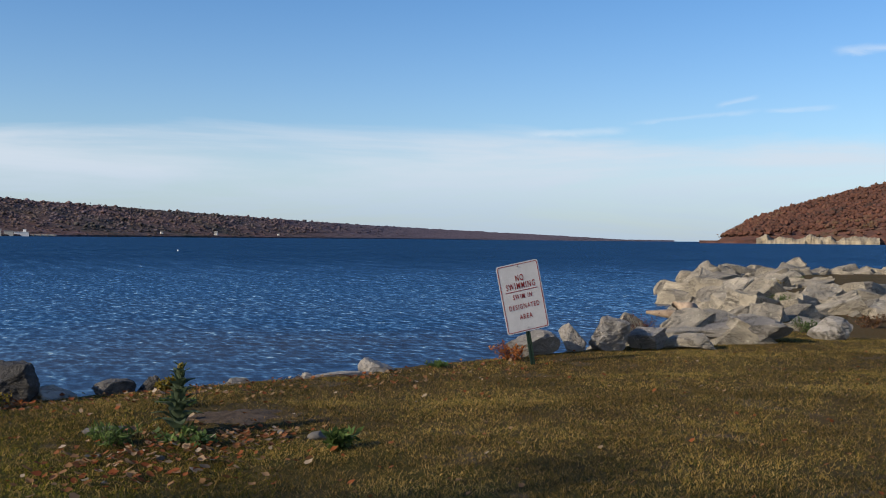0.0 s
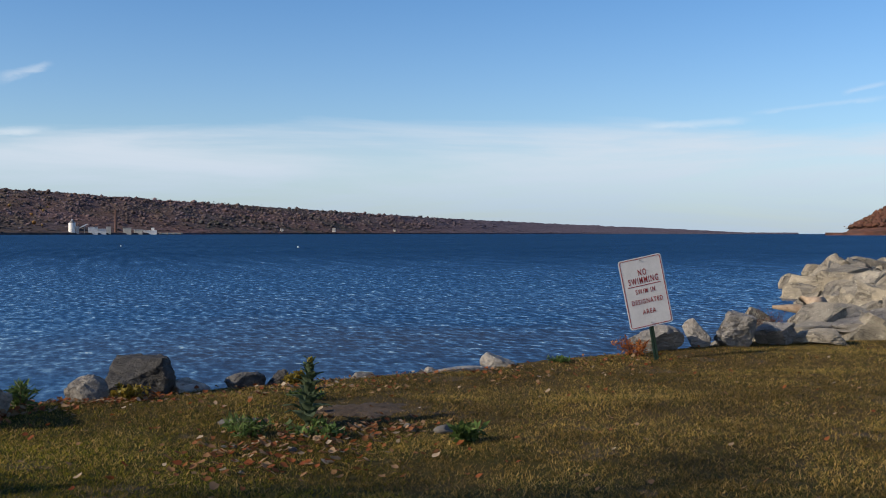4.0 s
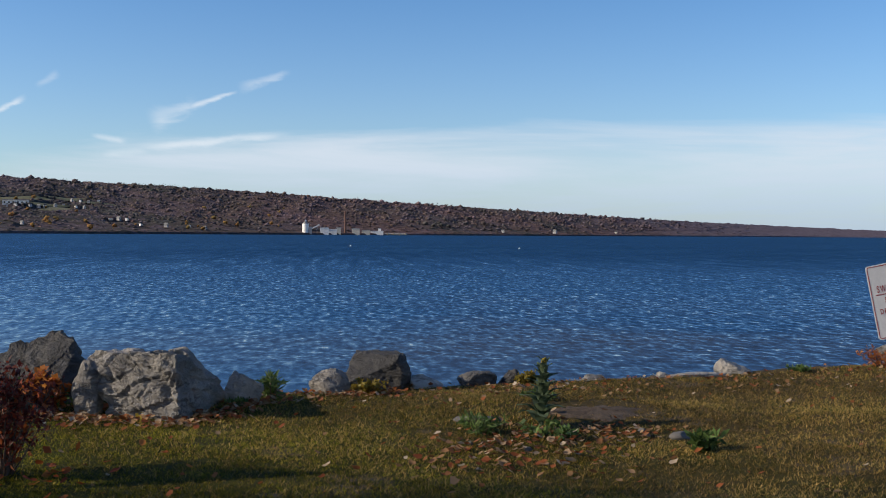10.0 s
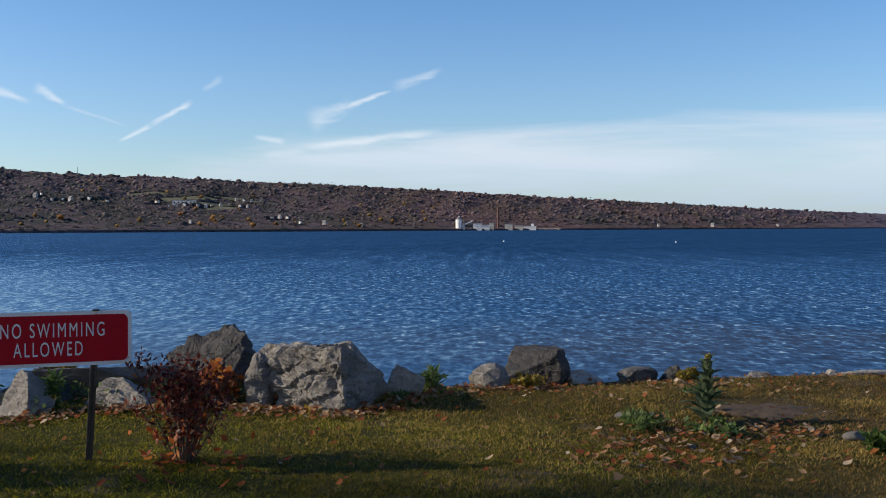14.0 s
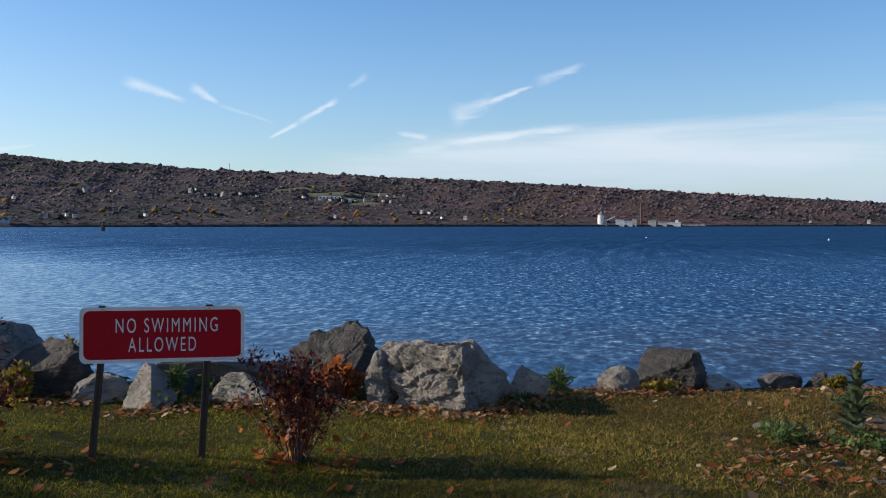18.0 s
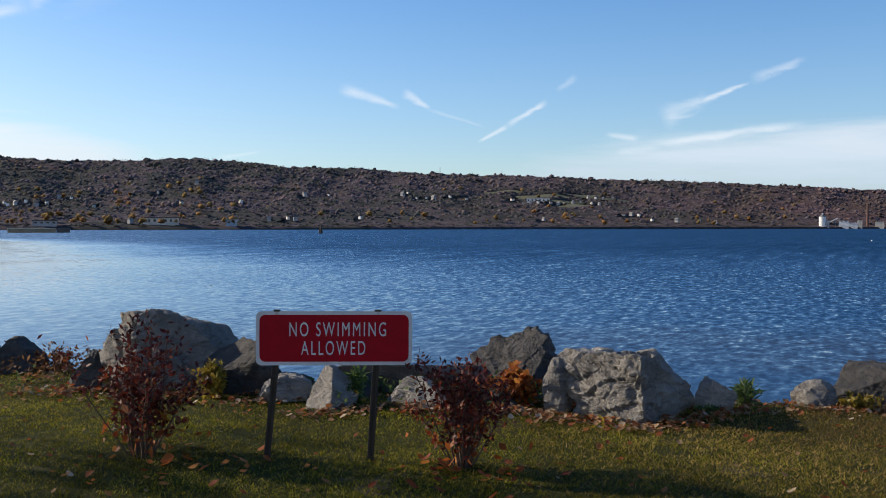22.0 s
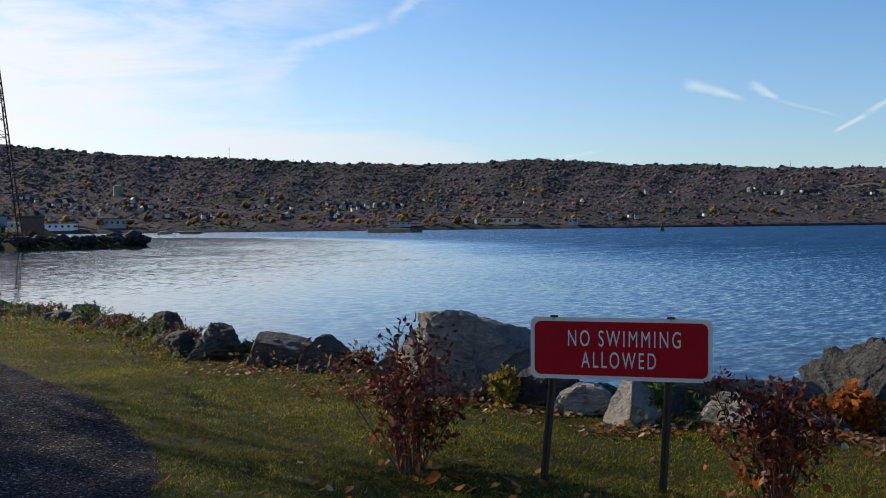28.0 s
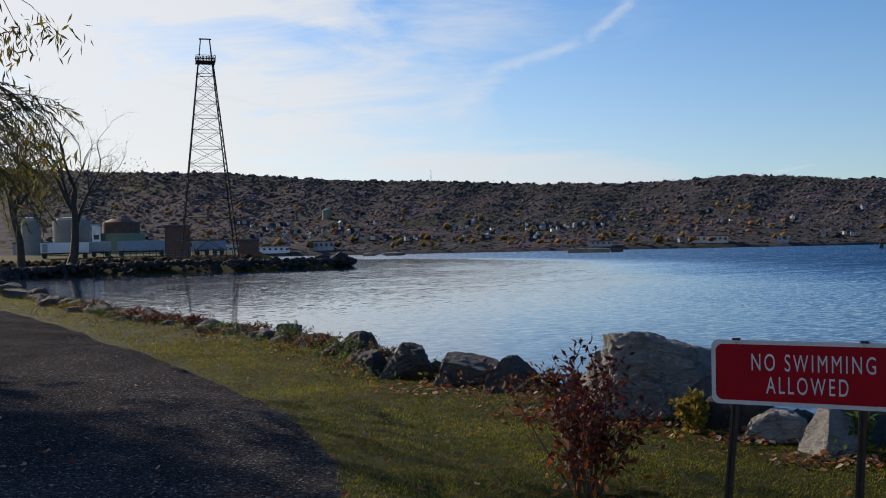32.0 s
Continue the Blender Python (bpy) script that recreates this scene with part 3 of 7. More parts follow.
# ---- ground and lake ----
SHORE = [(-500, 520), (-260, 420), (-98, 300), (-64, 195), (-46, 158), (-37, 150), (-35.5, 147), (-45.5, 130.5), (-58, 121.5), (-66, 112), (-60, 96), (-41, 66), (-24.5, 43), (-11.2, 25.6),
         (-6.4, 20), (-2.6, 14.9), (-0.6, 12.2), (0.9, 10.4), (2.3, 9.5), (3.4, 8.8), (4.4, 8.0), (5.3, 7.5), (6.3, 7.3), (7.3, 6.9), (8.5, 5.9), (10.3, 5.05), (12.3, 4.2),
         (13.7, 3.4), (17, 2.9), (24, 2.6), (31, 3.8), (44, 7.3), (51, 6.4), (58, -3), (75, -40), (130, -160)]
LAND = SHORE + [(130, -4000), (-4000, -4000), (-4000, 520)]


def shore_distance(x, y):
    """Metres inland of the bank's edge (negative over the lake)."""
    x, y = np.asarray(x, float), np.asarray(y, float)
    best = np.full(x.shape, 1e9)
    for (ax, ay), (bx, by) in zip(SHORE[:-1], SHORE[1:]):
        ux, uy = bx - ax, by - ay
        s = np.clip(((x - ax) * ux + (y - ay) * uy) / (ux * ux + uy * uy), 0, 1)
        best = np.minimum(best, np.hypot(x - ax - s * ux, y - ay - s * uy))
    inside = np.zeros(x.shape, bool)
    for (ax, ay), (bx, by) in zip(LAND, LAND[1:] + LAND[:1]):
        cross = ((ay > y) != (by > y)) & (x < (bx - ax) * (y - ay) / ((by - ay) if by != ay else 1e-9) + ax)
        inside ^= cross
    return np.where(inside, best, -best)


def smooth(v, lo, hi):
    s = np.clip((np.asarray(v, float) - lo) / (hi - lo), 0, 1)
    return s * s * (3 - 2 * s)


def patchwork(x, y, pitch, seed):
    """Smooth random heights from 0 to 1 with a given pitch in metres."""
    table = np.random.RandomState(seed).rand(256, 256)
    u, v = np.asarray(x) / pitch, np.asarray(y) / pitch
    i, j = np.floor(u).astype(int), np.floor(v).astype(int)
    a, b = u - i, v - j
    a, b = a * a * (3 - 2 * a), b * b * (3 - 2 * b)
    pick = lambda p, q: table[p % 256, q % 256]
    return (pick(i, j) * (1 - a) + pick(i + 1, j) * a) * (1 - b) + (pick(i, j + 1) * (1 - a) + pick(i + 1, j + 1) * a) * b


def ground_z(x, y):
    x, y = np.asarray(x, float), np.asarray(y, float)
    d = shore_distance(x, y)
    top = 0.05 + 0.13 * np.clip((5.5 - x) / 4.5, 0, 1) * np.clip(y / 7, 0, 1) * np.clip((30 - y) / 20, 0, 1)
    top = top + 0.022 * np.sin(x * 1.3 + 0.4) * np.sin(y * 1.1 + 1.0) + 0.012 * np.sin(x * 3.1 + y * 2.3) + np.where(np.hypot(x - 6, y - 6) < 24, 0.030 * (patchwork(x, y, 0.75, 21) - 0.5) + 0.045 * (patchwork(x, y, 1.9, 22) - 0.5), 0)
    top = top + 0.06 * np.exp(-(((x - 7.0) / 1.5) ** 2 + ((y - 5.3) / 0.8) ** 2)) + 0.55 * smooth(np.hypot(x + 56, y - 140), 36, 12) + 2.4 * smooth(y - 0.2 * x, 172, 260)
    return np.where(d > 0, top, 0) + np.where(d <= 0, (top + 3.2) * (1 - smooth(-d, -0.1, 3.6)) - 3.2, 0)


def grid_lines(near, fine_lo, fine_hi, reach):
    fine = np.arange(fine_lo, fine_hi + 1e-6, near)
    out = [fine]
    for sign, start in ((1, fine_hi), (-1, fine_lo)):
        v, step, line = start, near, []
        while abs(v) < reach:
            step = min(step * 1.07, 260)
            v += sign * step
            line.append(v)
        out.append(np.array(line))
    return np.sort(np.concatenate(out))


def sheet_mesh(name, xs, ys, zfun, mat):
    gx, gy = np.meshgrid(xs, ys, indexing="ij")
    v = np.stack([gx, gy, zfun(gx, gy)], -1).reshape(-1, 3)
    i = np.arange((len(xs) - 1) * (len(ys) - 1))
    a = (i // (len(ys) - 1)) * len(ys) + i % (len(ys) - 1)
    return soup(name, v, np.stack([a, a + len(ys), a + len(ys) + 1, a + 1], 1), mat)


xs = grid_lines(0.22, -8, 20, 4600)
ys = grid_lines(0.22, 0, 22, 4600)
tagged(part("ground", sheet_mesh("ground", xs, ys, ground_z, "lawn_soil"), None, smooth=True), "autumn lawn of short green and dry grass on the bank", "ground", kind="structure")
def open_gain(x, y):
    """How much wind reaches the lake: little in the bay, more in lanes farther out."""
    across = x + y * (np.minimum(y, 600) * 0.0013 - 0.24) + (patchwork(x, y, 42, 9) - 0.5) * 22
    u, v = x * math.cos(0.45) + y * math.sin(0.45), y * math.cos(0.45) - x * math.sin(0.45)
    return 0.12 + smooth(across, -10, 20) * (0.62 + 0.7 * patchwork(u * 0.25, v, 16, 10))


def wave_sheet(reach=320.0):
    """The lake near the bank with its wind waves, finer close in: many short-crested wave trains together."""
    rs = np.random.RandomState(12)
    radii, r = [], 6.0
    while r < reach:
        radii.append(r)
        r += min(max(0.00019 * r * r, 0.075), 5.0)
    radii = np.array(radii)
    bearings = np.radians(np.arange(-36, 94.01, 0.17))
    R, A = np.meshgrid(radii, bearings, indexing="ij")
    x, y = 0.5 + R * np.sin(A), 0.4 + R * np.cos(A)
    gap = np.gradient(radii)[:, None] * np.ones_like(R)
    z = np.zeros_like(R)
    for k in range(64):
        long = 0.20 * math.exp(rs.uniform(0, 1.45))
        way = radians(rs.normal(112, 42))
        slope = 0.0105 * (long / 0.6) ** -0.2
        k_ = 2 * math.pi / long
        fade = np.clip(2.0 - 2.6 * np.maximum(gap, R * 0.0035) / long, 0, 1)
        z += slope / k_ * fade * np.sin(k_ * (x * math.sin(way) + y * math.cos(way)) + rs.uniform(0, 6.3))
    z = WATER + z * open_gain(x, y)
    v = np.stack([x, y, z], -1).reshape(-1, 3)
    n = len(bearings)
    i = np.arange((len(radii) - 1) * (n - 1))
    a = (i // (n - 1)) * n + i % (n - 1)
    wet = (shore_distance(x, y) < 1.5).reshape(-1)
    return soup("water", v, np.stack([a, a + n, a + n + 1, a + 1], 1)[wet[a]], "lake_water")


tagged(part("water", wave_sheet(), None, smooth=True), "dark blue rippled water of a wide lake", "lake", kind="structure")
bm = bmesh.new()
bmesh.ops.create_circle(bm, cap_ends=True, segments=64, radius=4700, matrix=Matrix.Translation((0, 0, WATER - 0.16)))
tagged(part("open_water", bm, "lake_water"), "far open water of the lake", "lake", kind="structure")

# the gravel path that curves away along the bank
PATH_EDGE = [(-31, 46), (-21.5, 34.5), (-14.4, 27.0), (-9.6, 20.8), (-5.9, 15.7), (-3.75, 12.85), (-2.3, 10.7), (-1.12, 8.75), (-0.58, 7.65), (-0.20, 6.6), (-0.03, 5.2), (-0.4, 3.0), (-1.0, 0.0), (-2.5, -4.0)]


def ribbon(line, wide, n):
    """Points along a line and a second edge to its left."""
    line = np.array(line, float)
    d = np.concatenate([[0], np.cumsum(np.hypot(*np.diff(line, axis=0).T))])
    s = np.linspace(0, d[-1], n)
    p = np.stack([np.interp(s, d, line[:, 0]), np.interp(s, d, line[:, 1])], 1)
    for _ in range(6):
        p[1:-1] = (p[:-2] + 2 * p[1:-1] + p[2:]) / 4
    t = np.gradient(p, axis=0)
    t /= np.hypot(*t.T)[:, None]
    return p, np.stack([t[:, 1], -t[:, 0]], 1) * wide


pp, off = ribbon(PATH_EDGE, 1.0, 240)
rows_, cols_ = len(pp), 22
v = []
rough_edge = np.random.RandomState(4)
wob = np.convolve(rough_edge.normal(0, 0.22, rows_ + 8), np.ones(5) / 5, "same")[4:-4]
for j in range(cols_):
    q = pp + off * ((j / (cols_ - 1)) * 4.2 + (wob if j == 0 else 0))[:, None] if j == 0 else pp + off * (j / (cols_ - 1)) * 4.2
    lift = 0.012 if 0 < j < cols_ - 1 else -0.03
    v.append(np.stack([q[:, 0], q[:, 1], ground_z(q[:, 0], q[:, 1]) + lift], 1))
v = np.stack(v, 1).reshape(-1, 3)
i = np.arange((rows_ - 1) * (cols_ - 1))
a = (i // (cols_ - 1)) * cols_ + i % (cols_ - 1)
tagged(part("path", soup("path", v, np.stack([a, a + 1, a + cols_ + 1, a + cols_], 1), "gravel"), None, smooth=True), "grey crushed-gravel footpath curving along the lawn", "path", kind="structure")

# ---- the far shores ----
RIDGE = [(-60, 5.0), (-40, 4.9), (-26.5, 4.45), (-20.5, 4.4), (-15, 4.0), (-9.4, 3.82), (-3.3, 3.53), (2, 3.42), (4.4, 3.52), (7.7, 3.66), (11.5, 3.38), (12.4, 3.25), (17, 3.16), (18.3, 2.98),
         (22.6, 2.88), (27.2, 2.7), (31, 2.55), (35, 2.38), (41, 2.06), (47, 1.66), (53.2, 1.3), (59.3, 0.93), (65.2, 0.64), (70.7, 0.40), (75, 0.22), (79, 0.05)]
RIGHT_RIDGE = [(80.3, 0.0), (81.2, 0.12), (82.9, 1.15), (84.9, 1.86), (87.6, 2.6), (89.4, 3.0), (96, 3.9), (110, 4.6), (130, 4.0)]


def hill(ridge, lo, hi, shore, depth, n, rows, bulge):
    """Places of a hillside: bearing, share of the climb, x, y, z."""
    azs = np.linspace(lo, hi, n)
    top = np.interp(azs, [r[0] for r in ridge], [r[1] for r in ridge])
    s = np.linspace(0, 1, rows)
    A, S = np.meshgrid(azs, s, indexing="ij")
    D = shore(A) + depth(A) * S
    E = np.radians(np.maximum(np.interp(A, azs, top) - 0.13, 0.03)) * (S ** bulge)
    wave = 0.05 * np.sin(A * 0.9 + S * 4) + 0.04 * np.sin(A * 2.3 - S * 6)
    Z = 1.5 + np.tan(E * (1 + wave * np.sin(np.pi * S))) * D
    Z = np.where(S == 0, WATER - 0.5, np.maximum(Z, WATER + 0.6))
    return A, S, D * np.sin(np.radians(A)), D * np.cos(np.radians(A)), Z


def far_shore(a):
    straight = 1050 / np.maximum(np.cos(np.radians(np.minimum(a, 76.0) + 10)), 0.06)
    return (straight ** -5.0 + 4150.0 ** -5.0) ** -0.2


def far_depth(a):
    return np.minimum(900 - 4 * (a + 60), 4600 - far_shore(a))


def canopy(x, y, bare):
    """Height of the treetops over the slope; nothing where the land is open."""
    top = 0.8 + 3.6 * patchwork(x, y, 7.5, 1) + 2.6 * patchwork(x, y, 19, 2) + 1.2 * patchwork(x, y, 60, 3) ** 2
    return top * (1 - bare)


def cleared(a, s):
    """One where a field, a house or the works leave no trees."""
    out = np.zeros(np.shape(a))
    for a0, s0, wa, ws in FIELDS:
        out = np.maximum(out, ((a - a0) / wa) ** 2 + ((s - s0) / ws) ** 2 < 1)
    for a0, s0, _ in HOUSES:
        out = np.maximum(out, (np.abs(a - a0) < 0.30) & (s > s0 - 0.045) & (s < s0 + 0.010))
    for a0 in (-22.4, -20.2, -17.8, -15.2, 0.0, 5.7, 9.4):
        out = np.maximum(out, (np.abs(a - a0) < 0.8) & (s < 0.055))
    return np.maximum(out, (s < 0.08) & (a > 40) & (a < 46.5))


def hill_mesh(name, data, mat, label, category, bare=None):
    A, S, X, Y, Z = data
    n, r = A.shape
    Z = np.where(S > 0, Z + canopy(X, Y, 0 if bare is None else bare(A, S)) * np.clip((Z - 1) / 16, 0.05, 1), Z)
    v = np.stack([X, Y, Z], -1).reshape(-1, 3)
    i = np.arange((n - 1) * (r - 1))
    a = (i // (r - 1)) * r + i % (r - 1)
    ob = part(name, soup(name, v, np.stack([a, a + r, a + r + 1, a + 1], 1), mat), None, smooth=True)
    return tagged(ob, label, category, kind="structure")


WEST = hill(RIDGE, -60, 79, far_shore, far_depth, 1200, 110, 1.05)
EAST = hill(RIGHT_RIDGE, 80.3, 130, lambda a: 1350 + 0 * a, lambda a: 600 + 0 * a, 300, 70, 0.62)
hill_mesh("hillside_east", EAST, "rust_woods", "steep rust-coloured wooded hill beside the lake", "hillside")


def on_hill(a, s, data=None, lo=-60, hi=79):
    """A place on a ridge from a bearing and a share of the climb."""
    A, S, X, Y, Z = WEST if data is None else data
    n, r = A.shape
    i, j = (a - lo) / (hi - lo) * (n - 1), s * (r - 1)
    i0, j0 = np.clip(np.floor(i).astype(int), 0, n - 2), np.clip(np.floor(j).astype(int), 0, r - 2)
    fi, fj = i - i0, j - j0
    return [q[i0, j0] * (1 - fi) * (1 - fj) + q[i0 + 1, j0] * fi * (1 - fj) + q[i0, j0 + 1] * (1 - fi) * fj + q[i0 + 1, j0 + 1] * fi * fj for q in (X, Y, Z)]


ico = bmesh.new()
bmesh.ops.create_icosphere(ico, subdivisions=1, radius=1.0)
ICO_V = np.array([v.co[:] for v in ico.verts])
ICO_F = np.array([[v.index for v in f.verts] for f in ico.faces])
ico.free()
# houses: bearing, share of the climb, kind
HOUSES = [(-24, .13, 3), (-22.6, .18, 1), (-21.4, .1, 0), (-19.6, .38, 0), (-19.3, .4, 3), (-18.9, .37, 0), (-18.6, .22, 1), (-17.2, .24, 0), (-16.6, .28, 3), (-15.4, .3, 1), (-14.8, .27, 0), (-14.2, .31, 0), (-13.7, .27, 3), (-13.2, .3, 1),
          (-12.4, .17, 2), (-11.4, .2, 0), (-9.8, .2, 2), (-8.1, .33, 1), (-7.6, .31, 2), (-5.9, .28, 0), (-5.6, .25, 3), (-4.0, .36, 0), (-3.6, .33, 1), (-3.1, .32, 3), (-2.7, .35, 0), (-2.3, .31, 1), (-1.9, .34, 0), (-1.4, .32, 3), (-0.9, .35, 0), (-0.4, .31, 1),
          (0.1, .34, 0), (0.7, .44, 3), (1.3, .42, 0), (2.4, .3, 0), (3.1, .04, 3), (4.2, .04, 3), (5.6, .5, 0), (6.8, .32, 0), (7.6, .62, 3), (9.6, .07, 2), (9.9, .38, 0), (11.4, .09, 3), (12.4, .12, 0), (12.8, .1, 1), (13.3, .5, 3), (14.6, .55, 0), (16.3, .13, 0),
          (18.6, .57, 3), (18.9, .6, 0), (19.4, .53, 1), (19.9, .54, 0), (20.3, .52, 3), (21.2, .53, 0), (22.1, .54, 2), (24.6, .55, 2), (25.2, .49, 0), (25.6, .48, 3), (26.0, .47, 0), (26.7, .45, 1), (27.1, .44, 3), (27.4, .46, 0), (27.9, .48, 3), (28.3, .5, 0), (28.7, .62, 3), (29.1, .6, 0), (29.5, .58, 3), (30.0, .62, 0), (28.9, .46, 0), (29.3, .45, 3),
          (30.6, .24, 2), (31.0, .24, 3), (31.4, .23, 0), (32.1, .12, 0), (33.4, .1, 3), (34.6, .09, 0), (35.4, .05, 3), (26.3, .12, 3), (51.5, .06, 0), (54.3, .05, 3), (57.6, .06, 0)]
town = np.random.RandomState(19)
HOUSES += [(float(town.uniform(-19, -1)), float(town.uniform(0.1, 0.4)), int(town.choice([0, 0, 3, 1]))) for _ in range(36)]
FIELDS = [(26.3, 0.60, 1.7, 0.045), (28.6, 0.66, 1.3, 0.035), (24.2, 0.70, 1.3, 0.03), (28.0, 0.42, 0.9, 0.05), (30.0, 0.60, 1.0, 0.03), (27.4, 0.50, 1.2, 0.025)]

hill_mesh("hillside_west", WEST, "shaded_forest_floor", "long wooded ridge across the lake", "hillside", cleared)


def sprays(name, x, y, z, size, mat, rs, label, bits):
    """Loose twigs and leaf sprays that roughen the treetops of a far wood."""
    n = len(x)
    c = rs.normal(0, 1, (n, bits, 3)) * size[:, None, None] * np.array([1.2, 1.2, 0.55]) + np.stack([x, y, z], 1)[:, None]
    tri = rs.normal(0, 1, (n, bits, 3, 3)) * (0.24 * size)[:, None, None, None]
    V = (c[:, :, None] + tri).reshape(-1, 3)
    return tagged(part(name, soup(name, V, np.arange(len(V)).reshape(-1, 3), mat), None), label, "woods", kind="stuff")


def lumps(name, x, y, z, size, tall, mat, rs, label, bits=9):
    """Crowns of a far wood: an uneven mass for each tree, with loose sprays of twigs and leaves round it."""
    n = len(x)
    ball = ICO_V[None] * (size[:, None] * rs.uniform(0.45, 1.15, (n, len(ICO_V))))[:, :, None]
    ball[:, :, 2] = (ball[:, :, 2] + size[:, None] * 0.6) * tall[:, None]
    ball += np.stack([x, y, z], 1)[:, None]
    faces = (ICO_F[None] + (np.arange(n) * len(ICO_V))[:, None, None]).reshape(-1, 3)
    d = rs.normal(0, 1, (n, bits, 3))
    d /= np.linalg.norm(d, axis=2)[:, :, None]
    c = d * (0.75 + 0.3 * rs.rand(n, bits, 1)) * size[:, None, None]
    c[:, :, 2] = (c[:, :, 2] * 0.95 + size[:, None] * 0.6) * tall[:, None]
    c += np.stack([x, y, z], 1)[:, None]
    tri = rs.normal(0, 1, (n, bits, 3, 3)) * (0.13 * size)[:, None, None, None]
    V = (c[:, :, None] + tri).reshape(-1, 3)
    faces = np.concatenate([faces, np.arange(len(V)).reshape(-1, 3) + n * len(ICO_V)])
    me = soup(name, np.concatenate([ball.reshape(-1, 3), V]), faces, mat)
    return tagged(part(name, me, None, smooth=True), label, "woods", kind="stuff")


rs = np.random.RandomState(11)
n = 54000
fa, fs = rs.uniform(-31, 78.5, n), rs.uniform(0.0, 1.0, n)
keep = (cleared(fa, fs) < 0.5) & (rs.rand(n) < np.clip(np.interp(fa, [r[0] for r in RIDGE], [r[1] for r in RIDGE]) / 3.4, 0.3, 1))
low = on_hill(fa, fs)[2]
keep &= low > 2.2
fa, fs = fa[keep], fs[keep]
fx, fy, fz = on_hill(fa, fs)
dist = np.hypot(fx, fy)
tall_here = np.clip((fz - 1) / 16, 0.12, 1) * np.clip((72 - fa) / 14, 0.25, 1)
size = rs.uniform(1.5, 3.0, len(fx)) * np.clip(dist / 1600, 0.85, 1.6)
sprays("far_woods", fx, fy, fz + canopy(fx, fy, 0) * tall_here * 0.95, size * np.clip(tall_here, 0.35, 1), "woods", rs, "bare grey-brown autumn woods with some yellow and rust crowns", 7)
big = rs.rand(len(fx)) < np.interp(fa, [0, 30], [0.95, 0.5])
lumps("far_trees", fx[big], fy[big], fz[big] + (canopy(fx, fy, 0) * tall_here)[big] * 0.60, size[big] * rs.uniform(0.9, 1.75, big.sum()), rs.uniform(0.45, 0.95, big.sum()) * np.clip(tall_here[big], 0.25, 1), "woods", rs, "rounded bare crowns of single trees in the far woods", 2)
# single crowns still in full yellow and orange, mostly low among the houses
n = 280
ya, ys_ = np.where(rs.rand(n) < 0.6, rs.uniform(-26, 8, n), rs.uniform(-26, 40, n)), rs.uniform(0.03, 1.0, n) ** 1.6 * 0.7
yx, yy, yz = on_hill(ya, ys_)
lumps("yellow_crowns", yx, yy, yz + 4.0, rs.uniform(2.0, 5.2, n), rs.uniform(0.6, 1.1, n), "gold_woods", rs, "single yellow and orange crowns among the far woods", 30)
n = 9000
es = rs.uniform(0.02, 1.0, n)
ex, ey, ez = on_hill(rs.uniform(81, 105, n), es, EAST, 80.3, 130)
ok = ~((es < 0.10) & (rs.rand(n) < 0.6)) & (ez > 6)
sprays("east_woods", ex[ok], ey[ok], ez[ok] + canopy(ex[ok], ey[ok], 0) * 0.95, rs.uniform(1.8, 3.4, ok.sum()), "rust_woods", rs, "rust-orange autumn woods on the steep hill", 8)
ok &= rs.rand(n) < 0.7
lumps("east_trees", ex[ok], ey[ok], ez[ok] + canopy(ex, ey, 0)[ok] * 0.7, rs.uniform(2.2, 4.6, ok.sum()), rs.uniform(0.7, 1.1, ok.sum()), "rust_woods", rs, "rounded rust-coloured crowns on the steep hill", 5)
for a0, s0, wa, ws in FIELDS:
    q = np.linspace(0, 2 * np.pi, 25)[:-1]
    rr = 1 + 0.18 * np.sin(q * 3 + a0)
    px_, py_, pz_ = on_hill(a0 + wa * np.cos(q) * rr, s0 + ws * np.sin(q) * rr)
    cx, cy, cz = on_hill(np.array([a0]), np.array([s0]))
    v = np.concatenate([np.stack([px_, py_, pz_ + 2.5], 1), [[cx[0], cy[0], cz[0] + 4.0]]])
    me = soup("field", v, [[k, (k + 1) % 24, 24] for k in range(24)], "field_grass")
    tagged(part("field", me, None), "mown green field among the hillside woods", "field", "fields", "structure")

# pale broken cliffs at the foot of the eastern hill
rs = np.random.RandomState(5)
n = 150
ca = np.linspace(83.2, 89.2, n)
V = []
for k, a in enumerate(ca):
    for j, (h, back) in enumerate(((-1.0, 0), (0.25, 2), (0.6, 5), (1.0, 9), (1.05, 22))):
        top = 8 + 8 * noise.noise(Vector((a * 0.9, 0, 0))) + 4 * noise.noise(Vector((a * 2.3, 3, 0))) - 9 * max(0.0, noise.noise(Vector((a * 1.6, 9, 0))))
        r = 1338 + back * 1.6 + rs.uniform(-1.5, 1.5) + 7 * noise.noise(Vector((a * 3.1, h * 2.0, 5)))
        V.append((r * math.sin(radians(a)), r * math.cos(radians(a)), max(top, 1.2) * h * rs.uniform(0.92, 1.05)))
F = [(k * 5 + j, k * 5 + j + 5, k * 5 + j + 6, k * 5 + j + 1) for k in range(n - 1) for j in range(4)]
tagged(part("cliff", soup("cliff", V, F, "cliff_rock"), None), "pale broken shale cliff along the eastern shore", "cliff", kind="structure")

# ---- boulders ----
ROCK_MESHES = {}


